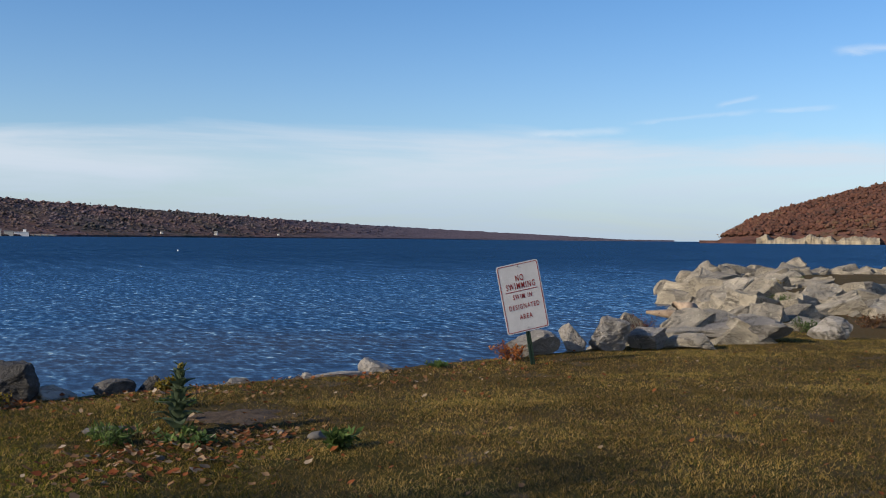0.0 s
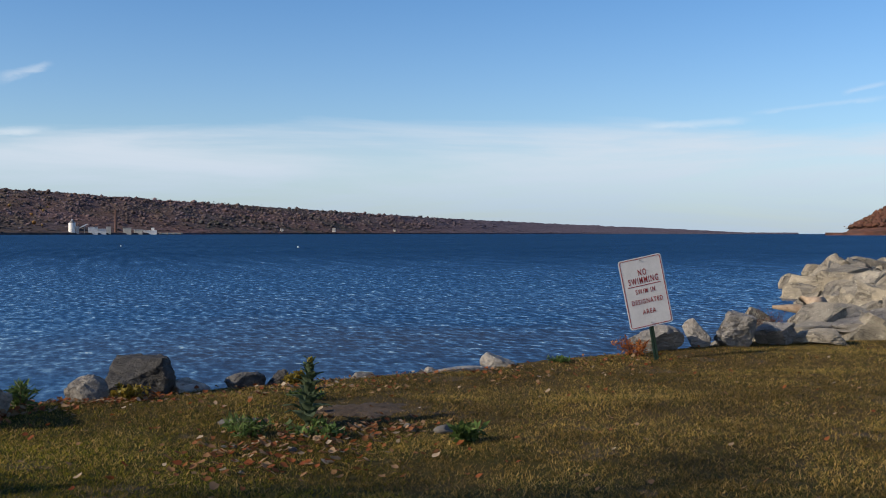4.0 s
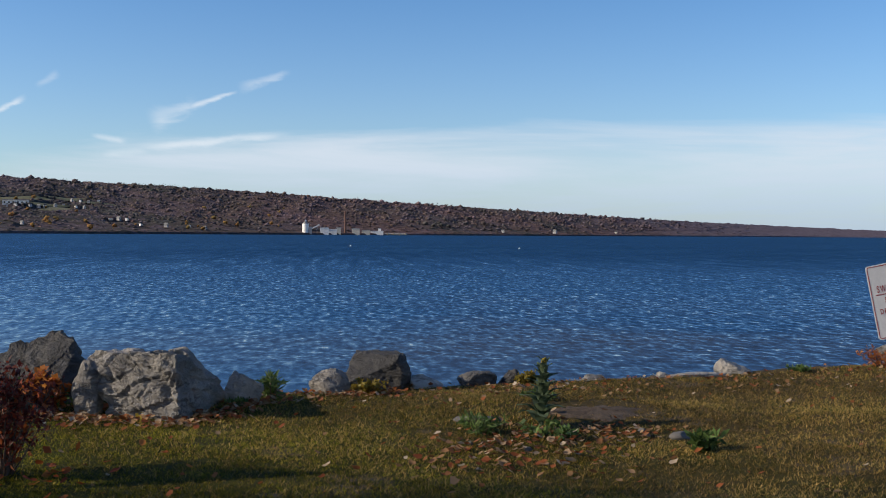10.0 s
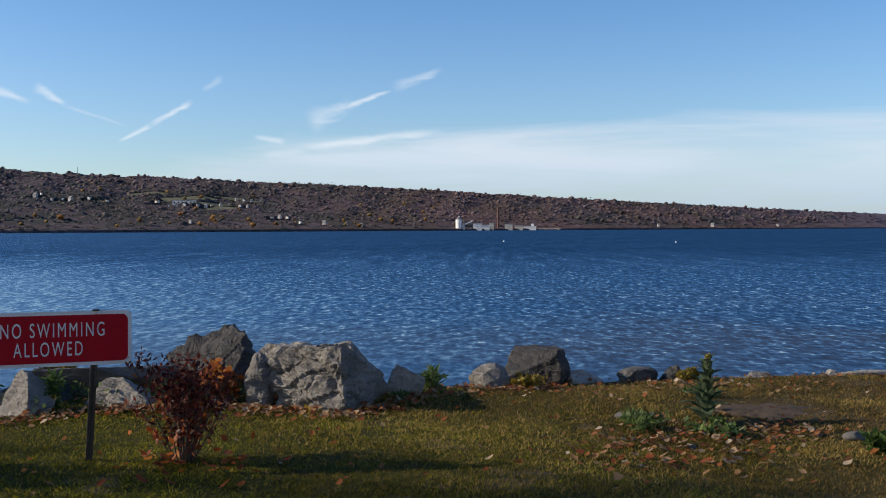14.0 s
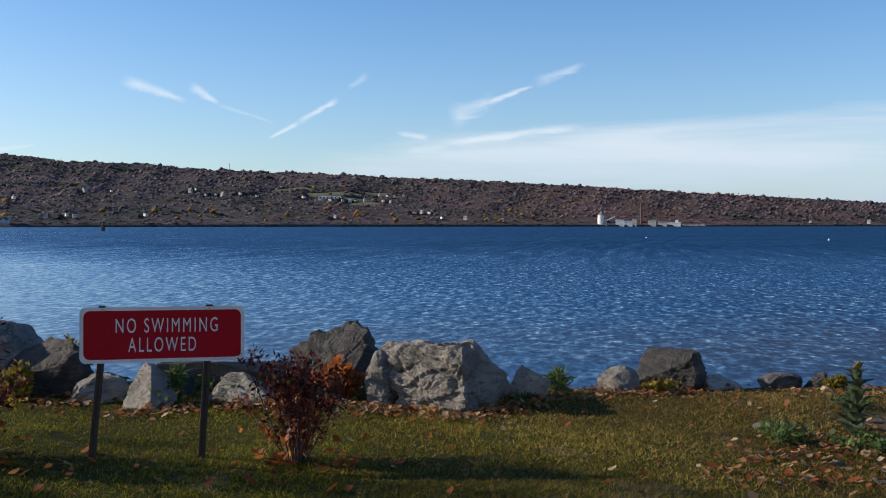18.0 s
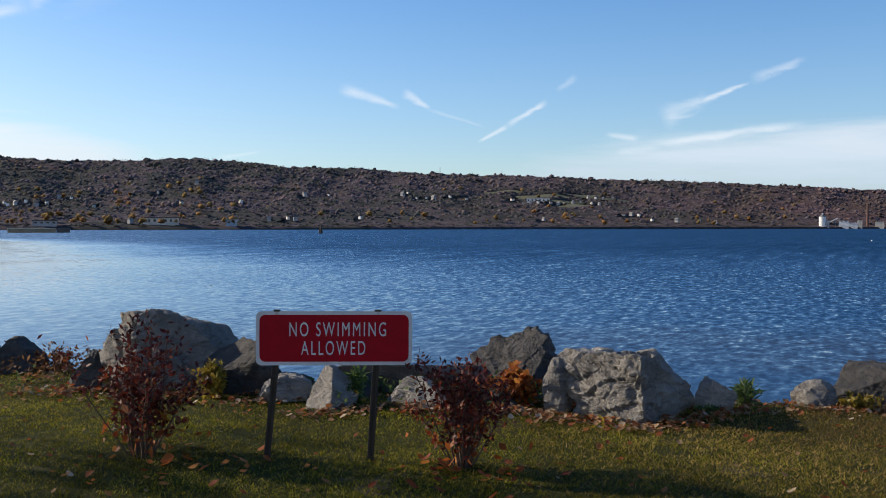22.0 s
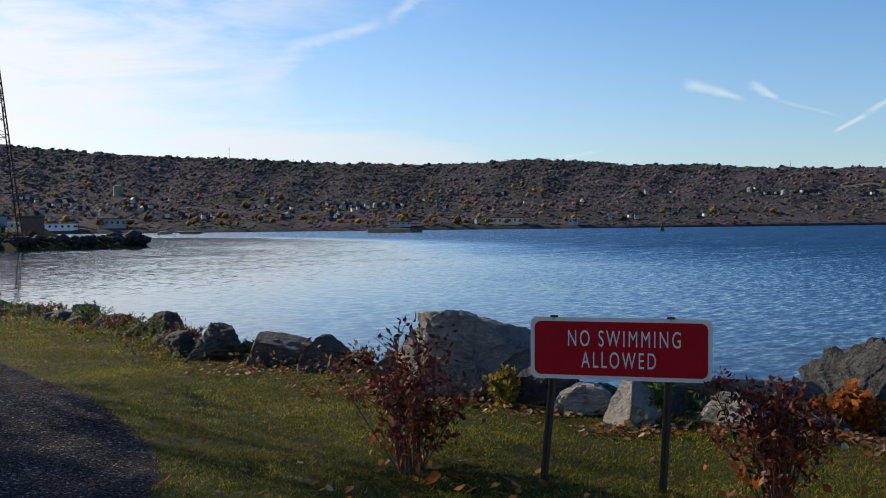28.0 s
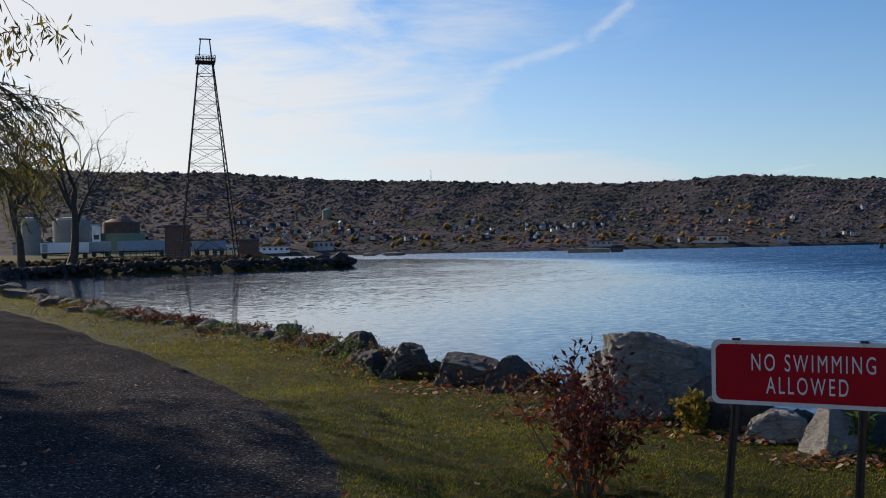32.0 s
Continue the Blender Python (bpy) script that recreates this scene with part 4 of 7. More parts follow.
def rock_mesh(seed, cuts=9, detail=3, planes=(), rough=0.085, flat=0.75):
    """A boulder about one metre wide, broken to flat faces: a ball cut by planes (way, distance), then weathered."""
    rs = np.random.RandomState(seed)
    bm = bmesh.new()
    bmesh.ops.create_icosphere(bm, subdivisions=detail + 1, radius=0.62)
    v = np.array([q.co[:] for q in bm.verts])
    alln = [(np.array(n, float) / np.linalg.norm(n), d) for n, d in planes]
    for _ in range(cuts):
        n = rs.normal(0, 1, 3)
        n[2] *= flat
        n /= np.linalg.norm(n)
        alln.append((n, rs.uniform(0.30, 0.46)))
    for _ in range(2):
        for n, d in alln:
            over = np.maximum(v @ n - d, 0)
            v -= over[:, None] * n
    v -= (v.max(0) + v.min(0)) / 2
    v /= (v.max(0) - v.min(0))
    s = Vector((seed * 1.7, seed * 0.9, 0))
    bed = Vector(rs.normal(0, 1, 3)).normalized()
    for q, co in zip(bm.verts, v):
        p = Vector(co)
        lump = noise.noise(p * 2.2 + s) * rough * 0.9 + noise.noise(p * 8 + s) * rough * 0.45
        # beds of the stone break in small ledges, split by a few deep cracks
        layer = p.dot(bed) * 5.5 + noise.noise(p * 2.6 + s) * 1.3
        lump += (layer - math.floor(layer) - 0.5) * rough * 0.8 * max(0.0, noise.noise(p * 1.7 - s) + 0.45)
        lump -= max(0.0, 0.10 - abs(noise.noise(p * 2.9 + s * 0.7))) * rough * 11.0 * max(0.0, noise.noise(p * 1.3 + s * 2) + 0.3)
        # chips: each patch of the surface takes a slant of its own
        at = noise.voronoi(p * 3.4 + s)[1][0]
        way = noise.cell_vector(at * 7.3) * 2 - Vector((1, 1, 1))
        lump += max(-0.05, min(0.05, (p * 3.4 + s - at).dot(way) * 0.13)) * rough * 9
        lump += (noise.ridged_multi_fractal(p * 6.5 + s, 1.0, 2.1, 5, 1.0, 2.0) - 1.2) * rough * 0.42
        q.co = p * (1 + lump)
    me = bpy.data.meshes.new("boulder")
    bm.to_mesh(me)
    bm.free()
    return me


def boulder(seed, x, y, w, d, h, turn=0.0, mat="boulder_stone", z=None, top=None, sink=0.06, label="", lean=(0, 0), name="boulder", group="shore boulders", **kw):
    """A single rock standing on the bank at x, y."""
    me = rock_mesh(seed, **kw)
    me.materials.append(MATS[mat])
    base = float(ground_z(x, y)) if z is None else z
    if top is not None:
        h *= 1.18
        base = top - h + sink
    m = Matrix.Translation((x, y, base + h / 2 - sink)) @ Euler((radians(lean[0]), radians(lean[1]), radians(turn))).to_matrix().to_4x4() @ Matrix.Diagonal((w, d, h, 1))
    me.transform(m)
    ob = part(name, me, None)
    return tagged(ob, label or "grey angular boulder at the edge of the lawn", "boulder", group)


# the large boulders along the edge, from the mullein towards the derrick
boulder(31, 4.74, 7.24, 1.00, 0.92, 0.62, 0, planes=[((-0.91, -0.40, 0.10), 0.24), ((0.50, -0.87, 0.12), 0.30), ((0.05, 0, 1), 0.33), ((0.9, 0.3, 0.3), 0.36), ((0.62, -0.40, 0.68), 0.34)], cuts=5, rough=0.115, detail=5, top=0.55, label="large pale-grey block with a broken sunlit face")
boulder(8, 4.22, 7.50, 0.25, 0.30, 0.52, -30, cuts=8, top=0.49, label="narrow upright grey rock leaning on a larger block")
boulder(12, 4.20, 8.25, 0.90, 0.72, 0.74, 0, "dark_stone", planes=[((-0.72, -0.35, 0.62), 0.20), ((0.85, -0.35, 0.42), 0.30), ((0.2, -0.9, 0.25), 0.33)], cuts=4, rough=0.13, detail=5, top=0.69, label="dark peaked boulder with ridged slanting faces")
boulder(5, 5.34, 7.04, 0.28, 0.30, 0.40, 10, cuts=7, top=0.35, label="small brown-grey rock beside a large block")
boulder(6, 5.82, 7.2, 0.24, 0.24, 0.24, 30, "dark_stone", cuts=8, top=0.17, label="small dark rock among weeds")
boulder(44, 1.53, 9.62, 1.32, 1.00, 0.74, 0, planes=[((-0.97, -0.24, 0.10), 0.24), ((0.30, -0.94, 0.16), 0.28), ((0.45, 0, 0.9), 0.34), ((-0.1, 0, 1), 0.40), ((0.85, -0.3, 0.42), 0.33)], cuts=2, rough=0.105, detail=5, top=0.80, label="largest grey boulder with one bright broken face")
boulder(15, 2.00, 8.92, 0.74, 0.60, 0.58, -20, "dark_stone", planes=[((-0.5, -0.5, 0.8), 0.28)], cuts=6, top=0.60, label="low dark sloping boulder in front of the largest one")
boulder(16, 2.28, 8.38, 0.46, 0.40, 0.34, -25, cuts=7, top=0.36, label="low grey rock behind the red sign")
boulder(17, 2.49, 7.88, 0.40, 0.34, 0.44, -25, cuts=5, planes=[((-0.65, -0.5, 0.55), 0.18), ((0.7, -0.4, 0.6), 0.20)], top=0.46, label="pointed pale rock behind the red sign")
boulder(18, 3.20, 7.88, 0.61, 0.44, 0.38, -25, cuts=6, planes=[((-0.4, -0.8, 0.3), 0.28)], top=0.36, label="squat pale-grey rock behind the red sign")
boulder(19, 2.80, 8.35, 0.50, 0.45, 0.40, 5, "dark_stone", cuts=8, top=0.36, label="dark shaded rock behind the red sign")
boulder(20, 3.85, 7.80, 0.50, 0.35, 0.24, -20, "dark_stone", cuts=8, top=0.22, label="flat dark rock behind the maroon bush")
boulder(21, 0.78, 9.52, 0.28, 0.25, 0.46, -10, "dark_stone", planes=[((-0.5, 0, 0.85), 0.24), ((0, -1, 0), 0.28)], cuts=4, top=0.48, label="slate-grey upright wedge of stone")
boulder(22, 0.21, 10.78, 0.55, 0.50, 0.46, 10, "dark_stone", cuts=6, rough=0.07, top=0.49, label="dark angular boulder by the water")
boulder(24, -0.30, 11.40, 0.74, 0.60, 0.44, 12, "dark_stone", planes=[((0.25, -0.25, 0.93), 0.24), ((-0.25, -0.97, 0), 0.30)], cuts=4, rough=0.06, top=0.47, label="dark slab-like boulder with a sloping top")
boulder(25, -1.45, 12.28, 0.38, 0.42, 0.34, 60, "dark_stone", cuts=7, rough=0.07, top=0.41, label="low dark boulder in the row")
boulder(26, -1.02, 12.10, 0.80, 0.64, 0.46, -30, "dark_stone", cuts=6, rough=0.08, detail=4, top=0.50, label="dark ribbed boulder in the row")
boulder(27, -2.04, 14.12, 0.55, 0.52, 0.44, 20, "dark_stone", cuts=7, rough=0.07, top=0.48, label="dark angular boulder by the water")
boulder(28, -3.08, 16.0, 0.56, 0.5, 0.30, 0, "dark_stone", cuts=7, top=0.30, label="flat dark boulder by the water")
boulder(29, -4.05, 17.55, 0.48, 0.5, 0.36, 30, "dark_stone", cuts=7, top=0.36, label="dark boulder half hidden by weeds")
boulder(30, -5.16, 18.3, 0.32, 0.4, 0.32, 50, "dark_stone", cuts=7, top=0.31, label="small dark boulder half hidden by weeds")
for k, (x, y, w, h) in enumerate([(-10.2, 24.6, 0.8, 0.36), (-12.6, 27.9, 0.95, 0.5), (-14.5, 29.8, 0.8, 0.42), (-16.4, 33.0, 1.2, 0.5), (-18.8, 35.6, 1.0, 0.62), (-20.6, 37.0, 1.3, 0.5), (-22.8, 40.4, 1.2, 0.7), (-25.5, 44.0, 1.3, 0.6), (-28.5, 48.5, 1.4, 0.7), (-31.5, 52.5, 1.2, 0.6)]):
    boulder(60 + k, x, y, w * 0.8, w * 0.7, h * 0.8, k * 37, "dark_stone" if k else "boulder_stone", cuts=7, rough=0.07, detail=3, label="dark boulder on the far bend of the bank")
# towards the white sign
boulder(33, 6.95, 7.10, 0.70, 0.58, 0.42, -35, "dark_stone", planes=[((-0.55, -0.5, 0.75), 0.25), ((0, 0, 1), 0.36)], cuts=6, rough=0.06, detail=4, top=0.36, label="dark boulder with a sloping pale front")
boulder(36, 6.33, 6.98, 0.38, 0.36, 0.34, 0, cuts=7, top=0.28, label="pale grey rock leaning on a dark boulder")
boulder(34, 7.32, 6.82, 0.44, 0.34, 0.22, -40, "pale_stone", cuts=7, top=0.15, label="low pale rounded stone in the grass edge")
boulder(35, 7.77, 6.50, 0.40, 0.34, 0.24, -40, "dark_stone", cuts=7, top=0.17, label="low dark rock at the grass edge")
boulder(37, 8.04, 6.29, 0.26, 0.3, 0.24, 10, "dark_stone", cuts=7, top=0.18, label="low dark rock at the grass edge")
boulder(38, 8.63, 5.75, 0.36, 0.32, 0.20, -35, cuts=7, top=0.12, label="low pale grey rock at the grass edge")
boulder(39, 9.33, 5.36, 0.29, 0.26, 0.18, -35, cuts=7, top=0.12, label="small flat rock at the grass edge")
boulder(40, 10.31, 5.09, 0.43, 0.36, 0.28, -35, cuts=6, top=0.19, label="grey peaked rock at the grass edge")
boulder(45, 9.75, 5.2, 0.8, 0.2, 0.10, -28, cuts=6, label="flat slab along the grass edge")
boulder(41, 12.55, 4.05, 0.70, 0.5, 0.38, -50, planes=[((-0.6, -0.3, 0.7), 0.28)], cuts=6, label="grey rock behind the white sign")
boulder(42, 13.1, 3.7, 0.34, 0.3, 0.42, -50, cuts=6, label="pointed grey rock behind the white sign")
boulder(43, 13.6, 3.35, 0.62, 0.55, 0.50, -60, planes=[((-0.9, 0.3, 0.4), 0.30), ((-0.2, -0.9, 0.3), 0.34)], cuts=5, label="large pointed grey rock near the white sign")
boulder(46, 14.1, 2.95, 0.6, 0.5, 0.34, -60, cuts=7, label="low grey rock near the white sign")
boulder(47, 14.5, 2.45, 0.8, 0.5, 0.26, -60, "jetty_stone", cuts=6, label="flat slab at the foot of the jetty")
boulder(48, 15.6, 1.85, 1.35, 0.9, 0.45, -60, planes=[((-0.5, -0.2, 0.85), 0.22)], cuts=6, label="broad grey slab at the foot of the jetty")
boulder(49, 16.7, 0.80, 0.62, 0.5, 0.42, -80, "pale_stone", planes=[((-0.7, 0.3, 0.6), 0.26)], cuts=5, label="whitish block lying in the grass")

# ---- the stone jetty ----
rs = np.random.RandomState(21)
slab = [((1, 0.1, 0.1), 0.36), ((-1, 0.15, 0.2), 0.36), ((0.1, 1, 0.1), 0.30), ((0, -1, 0.2), 0.30), ((0.1, 0.05, 1), 0.26), ((0, 0.1, -1), 0.28)]
kinds = [rock_mesh(100 + k, cuts=4, detail=2, rough=0.115, planes=slab) for k in range(10)]
for me in kinds:
    me.materials.append(MATS["jetty_stone"])
spots = []
tries = 0
while len(spots) < 460 and tries < 9000:
    tries += 1
    x = 15.5 + 40 * rs.rand() ** 1.15
    y = rs.uniform(-4, 11)
    d = float(shore_distance(np.array([x]), np.array([y]))[0])
    if not -1.6 < d < (3.0 if x > 22 else 1.6):
        continue
    r = rs.choice([rs.uniform(0.22, 0.45), rs.uniform(0.5, 0.95)], p=[0.55, 0.45]) * (0.72 if x < 20 else 0.9)
    if any(math.hypot(x - q[0], y - q[1]) < (r + q[2]) * 0.56 for q in spots):
        continue
    spots.append((x, y, r, d))
spots.sort()
loose_v, loose_f = [], []
for k, (x, y, r, d) in enumerate(spots):
    me = kinds[rs.randint(10)]
    z = float(ground_z(x, y)) if d < 0 else -0.12
    z = max(min(z, -0.10), WATER - 0.1) + 0.10 * r
    tilt = 22 if d < 0.5 else 13
    m = pose(x, y, z, rs.uniform(-tilt, tilt), rs.uniform(-tilt, tilt) + 12, rs.normal(-32, 26) + 180 * rs.randint(2)) @ Matrix.Diagonal((2.3 * r, 1.45 * r, rs.uniform(0.75, 1.25) * r, 1))
    if k < 290:
        ob = new("jetty_rock", me)
        ob.matrix_basis = m
        tagged(ob, "tan weathered slab of the rubble jetty", "rock", "jetty rocks")
    else:
        first_v = sum(len(q) for q in loose_v)
        loose_v.append([(m @ v.co)[:] for v in me.vertices])
        loose_f += [[first_v + i for i in p.vertices] for p in me.polygons]
if loose_f:
    tagged(part("far_jetty_rubble", soup("far_jetty_rubble", [p for q in loose_v for p in q], loose_f, "jetty_stone"), None), "tan weathered slabs at the far end of the jetty", "rubble", kind="stuff")

# ---- signs ----
def lettering(name, text, size, parent, mat, x, z, y, wide=None, bold=0.0):
    """Raised sheet lettering of a sign, centred at x, z on its face."""
    cu = bpy.data.curves.new(name, "FONT")
    cu.body, cu.size, cu.align_x, cu.align_y = text, size, "CENTER", "CENTER"
    cu.offset, cu.space_character = size * bold, 1.32
    tmp = new(name, cu)
    dep = bpy.context.evaluated_depsgraph_get()
    me = bpy.data.meshes.new_from_object(tmp.evaluated_get(dep))
    bpy.data.objects.remove(tmp)
    xs_ = [v.co.x for v in me.vertices]
    s = wide / (max(xs_) - min(xs_)) if wide else 1.0
    me.transform(Matrix.Translation((x, y, z)) @ Matrix.Rotation(radians(90), 4, "X") @ Matrix.Diagonal((s, 1, 1, 1)))
    me.materials.clear()
    return part(name, me, mat, parent)


def rounded_panel(w, h, r, y0, y1, n=6):
    bm = bmesh.new()
    pts = []
    for cx, cz, a0 in ((w / 2 - r, h / 2 - r, 0), (-w / 2 + r, h / 2 - r, 90), (-w / 2 + r, -h / 2 + r, 180), (w / 2 - r, -h / 2 + r, 270)):
        for k in range(n + 1):
            a = radians(a0 + 90 * k / n)
            pts.append((cx + r * math.cos(a), cz + r * math.sin(a)))
    front = [bm.verts.new((x, y0, z)) for x, z in pts]
    rear = [bm.verts.new((x, y1, z)) for x, z in pts]
    bm.faces.new(front)
    bm.faces.new(rear[::-1])
    for k in range(len(pts)):
        bm.faces.new((front[k - 1], rear[k - 1], rear[k], front[k]))
    bmesh.ops.recalc_face_normals(bm, faces=bm.faces)
    return bm


def frame_line(w, h, r, width, y0, y1, n=6):
    """A thin rounded border line."""
    bm = bmesh.new()
    rings = []
    for grow, y in ((0, y0), (-width, y0), (-width, y1), (0, y1)):
        ww, hh, rr = w + 2 * grow, h + 2 * grow, max(r + grow, 0.002)
        ring = []
        for cx, cz, a0 in ((ww / 2 - rr, hh / 2 - rr, 0), (-ww / 2 + rr, hh / 2 - rr, 90), (-ww / 2 + rr, -hh / 2 + rr, 180), (ww / 2 - rr, -hh / 2 + rr, 270)):
            for k in range(n + 1):
                a = radians(a0 + 90 * k / n)
                ring.append(bm.verts.new((cx + rr * math.cos(a), y, cz + rr * math.sin(a))))
        rings.append(ring)
    for p, q in zip(rings, rings[1:] + rings[:1]):
        for k in range(len(p)):
            bm.faces.new((p[k - 1], p[k], q[k], q[k - 1]))
    bmesh.ops.recalc_face_normals(bm, faces=bm.faces)
    return bm


def channel_post(h, wide, deep):
    """A ribbed steel sign post, from z = 0 up."""
    bm = bmesh.new()
    box(bm, -wide / 2, 0, -0.25, -wide / 2 + 0.35 * wide, deep * 0.35, h, 0.002)
    box(bm, wide / 2 - 0.35 * wide, 0, -0.25, wide / 2, deep * 0.35, h, 0.002)
    box(bm, -wide * 0.28, deep * 0.36, -0.25, wide * 0.28, deep, h, 0.002)
    return bm


def bolt(name, x, z, parent, y=-0.006):
    bm = bmesh.new()
    rod(bm, (x, y - 0.006, z), (x, y + 0.012, z), 0.009, seg=8)
    return part(name, bm, "zinc", parent, "zinc bolt head")


# red sign on two black posts; local x runs along the face, -y towards the reader
RX, RY = 2.05, 6.11
red_turn = math.degrees(math.atan2(5.99 - 6.24, 2.48 - 1.65))
rz = float(ground_z(RX, RY))
red = thing("no_swimming_sign", "red NO SWIMMING ALLOWED sign with white border on two black posts", "sign", matrix=pose(RX, RY, 0, 0, 0, red_turn))
panel = part("panel", rounded_panel(0.914, 0.318, 0.035, -0.003, 0.0), "sign_white", red, "white-edged sheet panel", matrix=pose(0, 0, 0.868, 0, 0.4, 0))
part("red_field", rounded_panel(0.872, 0.276, 0.035, -0.0055, -0.0035), "sign_red", panel, "red field")
lettering("lettering", "NO SWIMMING", 0.118, panel, "sign_white", 0.02, 0.048, -0.0075, 0.565)
lettering("lettering", "ALLOWED", 0.118, panel, "sign_white", -0.005, -0.062, -0.0075, 0.375)
for x, lean, at in ((-0.413, 5.5, -0.335), (0.20, 3.5, 0.255)):
    part("post", channel_post(1.03, 0.04, 0.028), "post_black", red, matrix=pose(x, 0.004, 0, 0, lean, 0))
    bolt("bolt", at, 0.148, panel)
    part("clip", boxed(at - 0.02, -0.004, 0.155, at + 0.02, 0.012, 0.168, 0.003), "post_black", panel)

# white sign, leaning with its green post
wz = float(ground_z(11.62, 3.73))
white = thing("no_swimming_board", "white leaning NO SWIMMING board on a green steel post", "sign", matrix=pose(11.62, 3.73, wz, 0, 0, -50) @ pose(0, 0, 0, 0, -9.9, 0))
board = part("panel", rounded_panel(0.52, 0.80, 0.03, -0.003, 0.0), "sign_white", white, "white sheet panel", matrix=pose(-0.005, 0, 0.80, 0, -1.8, 0))
part("border", frame_line(0.495, 0.775, 0.028, 0.007, -0.005, -0.0025), "sign_ink", board, "dark red border line")
part("divider", boxed(-0.20, -0.005, 0.075, 0.20, -0.0025, 0.083), "sign_ink", board, "dark red dividing line")
for text, z, w, s in (("NO", 0.225, 0.10, 0.10), ("SWIMMING", 0.135, 0.36, 0.10), ("SWIM IN", 0.012, 0.235, 0.078), ("DESIGNATED", -0.105, 0.375, 0.078), ("AREA", -0.225, 0.16, 0.078)):
    lettering("lettering", text, s, board, "sign_ink", 0.0, z, -0.006, w, 0.018)
for z in (0.365, -0.355):
    bolt("bolt", 0, z, board)
part("post", channel_post(1.18, 0.055, 0.03), "post_green", white, "green ribbed steel post", matrix=pose(0, 0.004, 0))

# ---- the drilling derrick on the point ----
def derrick():
    x0, y0 = -54.0, 142.6
    base = float(ground_z(x0, y0))
    top, foot, head = 28.2, 3.95, 1.0
    d = thing("derrick", "rusty steel lattice drilling derrick standing on the point", "derrick", matrix=pose(x0, y0, base, 0, 0, 24))

    def corner(k, z):
        h = foot + (head - foot) * z / top
        sx, sy = ((-1, -1), (1, -1), (1, 1), (-1, 1))[k]
        return Vector((sx * h, sy * h, z))

    for k in range(4):
        part("leg", angle_bar(bmesh.new(), corner(k, 0), corner(k, top), 0.13), "derrick_steel", d)
    levels = [0, 3.1, 6.2, 8.8, 11.4, 13.8, 16.2, 18.5, 20.6, 22.6, 24.6, 26.5, top]
    for i, (a, b) in enumerate(zip(levels, levels[1:])):
        for k in range(4):
            bm = bmesh.new()
            angle_bar(bm, corner(k, b), corner((k + 1) % 4, b), 0.07)
            part("girt", bm, "derrick_steel", d)
            bm = bmesh.new()
            mid = (corner(k, b) + corner((k + 1) % 4, b)) / 2
            if i < 4:
                angle_bar(bm, corner(k, a), mid, 0.06)
                angle_bar(bm, corner((k + 1) % 4, a), mid, 0.06)
            else:
                angle_bar(bm, corner(k, a), corner((k + 1) % 4, b), 0.048)
                angle_bar(bm, corner((k + 1) % 4, a), corner(k, b), 0.048)
            part("brace", bm, "derrick_steel", d)
    # crown platform with its rail, and the gin pole frame
    bm = bmesh.new()
    box(bm, -1.35, -1.35, top, 1.35, 1.35, top + 0.12)
    part("platform", bm, "derrick_steel", d)
    bm = bmesh.new()
    for k in range(4):
        sx, sy = ((-1, -1), (1, -1), (1, 1), (-1, 1))[k]
        tx, ty = ((-1, -1), (1, -1), (1, 1), (-1, 1))[(k + 1) % 4]
        for z in (0.45, 0.9):
            angle_bar(bm, (1.33 * sx, 1.33 * sy, top + z), (1.33 * tx, 1.33 * ty, top + z), 0.06)
        for s in (0, 0.33, 0.66):
            px_, py_ = 1.33 * (sx + (tx - sx) * s), 1.33 * (sy + (ty - sy) * s)
            angle_bar(bm, (px_, py_, top), (px_, py_, top + 0.9), 0.06)
    for k in range(14):
        angle_bar(bm, (-1.3 + 0.2 * k, -1.34, top + 0.1), (-1.3 + 0.2 * k, -1.34, top + 0.75), 0.12)
    part("railing", bm, "derrick_steel", d)
    bm = bmesh.new()
    for sx in (-1, 1):
        for sy in (-1, 1):
            angle_bar(bm, (0.95 * sx, 0.5 * sy, top), (0.62 * sx, 0.15 * sy, top + 3.4), 0.10)
    angle_bar(bm, (-0.85, 0, top + 3.4), (0.85, 0, top + 3.4), 0.16)
    part("gin_pole", bm, "derrick_steel", d)
    return d


derrick()

# ---- trees ----
def tube(points, radii, seg, V, F):
    """Adds a bent tapered tube to lists of places and quads."""
    points = [Vector(p) for p in points]
    start = sum(len(v) for v in V)
    rings = []
    for i, p in enumerate(points):
        t = (points[min(i + 1, len(points) - 1)] - points[max(i - 1, 0)]).normalized()
        u = t.orthogonal().normalized()
        w = t.cross(u)
        rings.append([p + (u * math.cos(2 * math.pi * k / seg) + w * math.sin(2 * math.pi * k / seg)) * radii[i] for k in range(seg)])
    V.append([q[:] for r in rings for q in r])
    for i in range(len(points) - 1):
        for k in range(seg):
            a, b = start + i * seg + k, start + i * seg + (k + 1) % seg
            F.append((a, b, b + seg, a + seg))


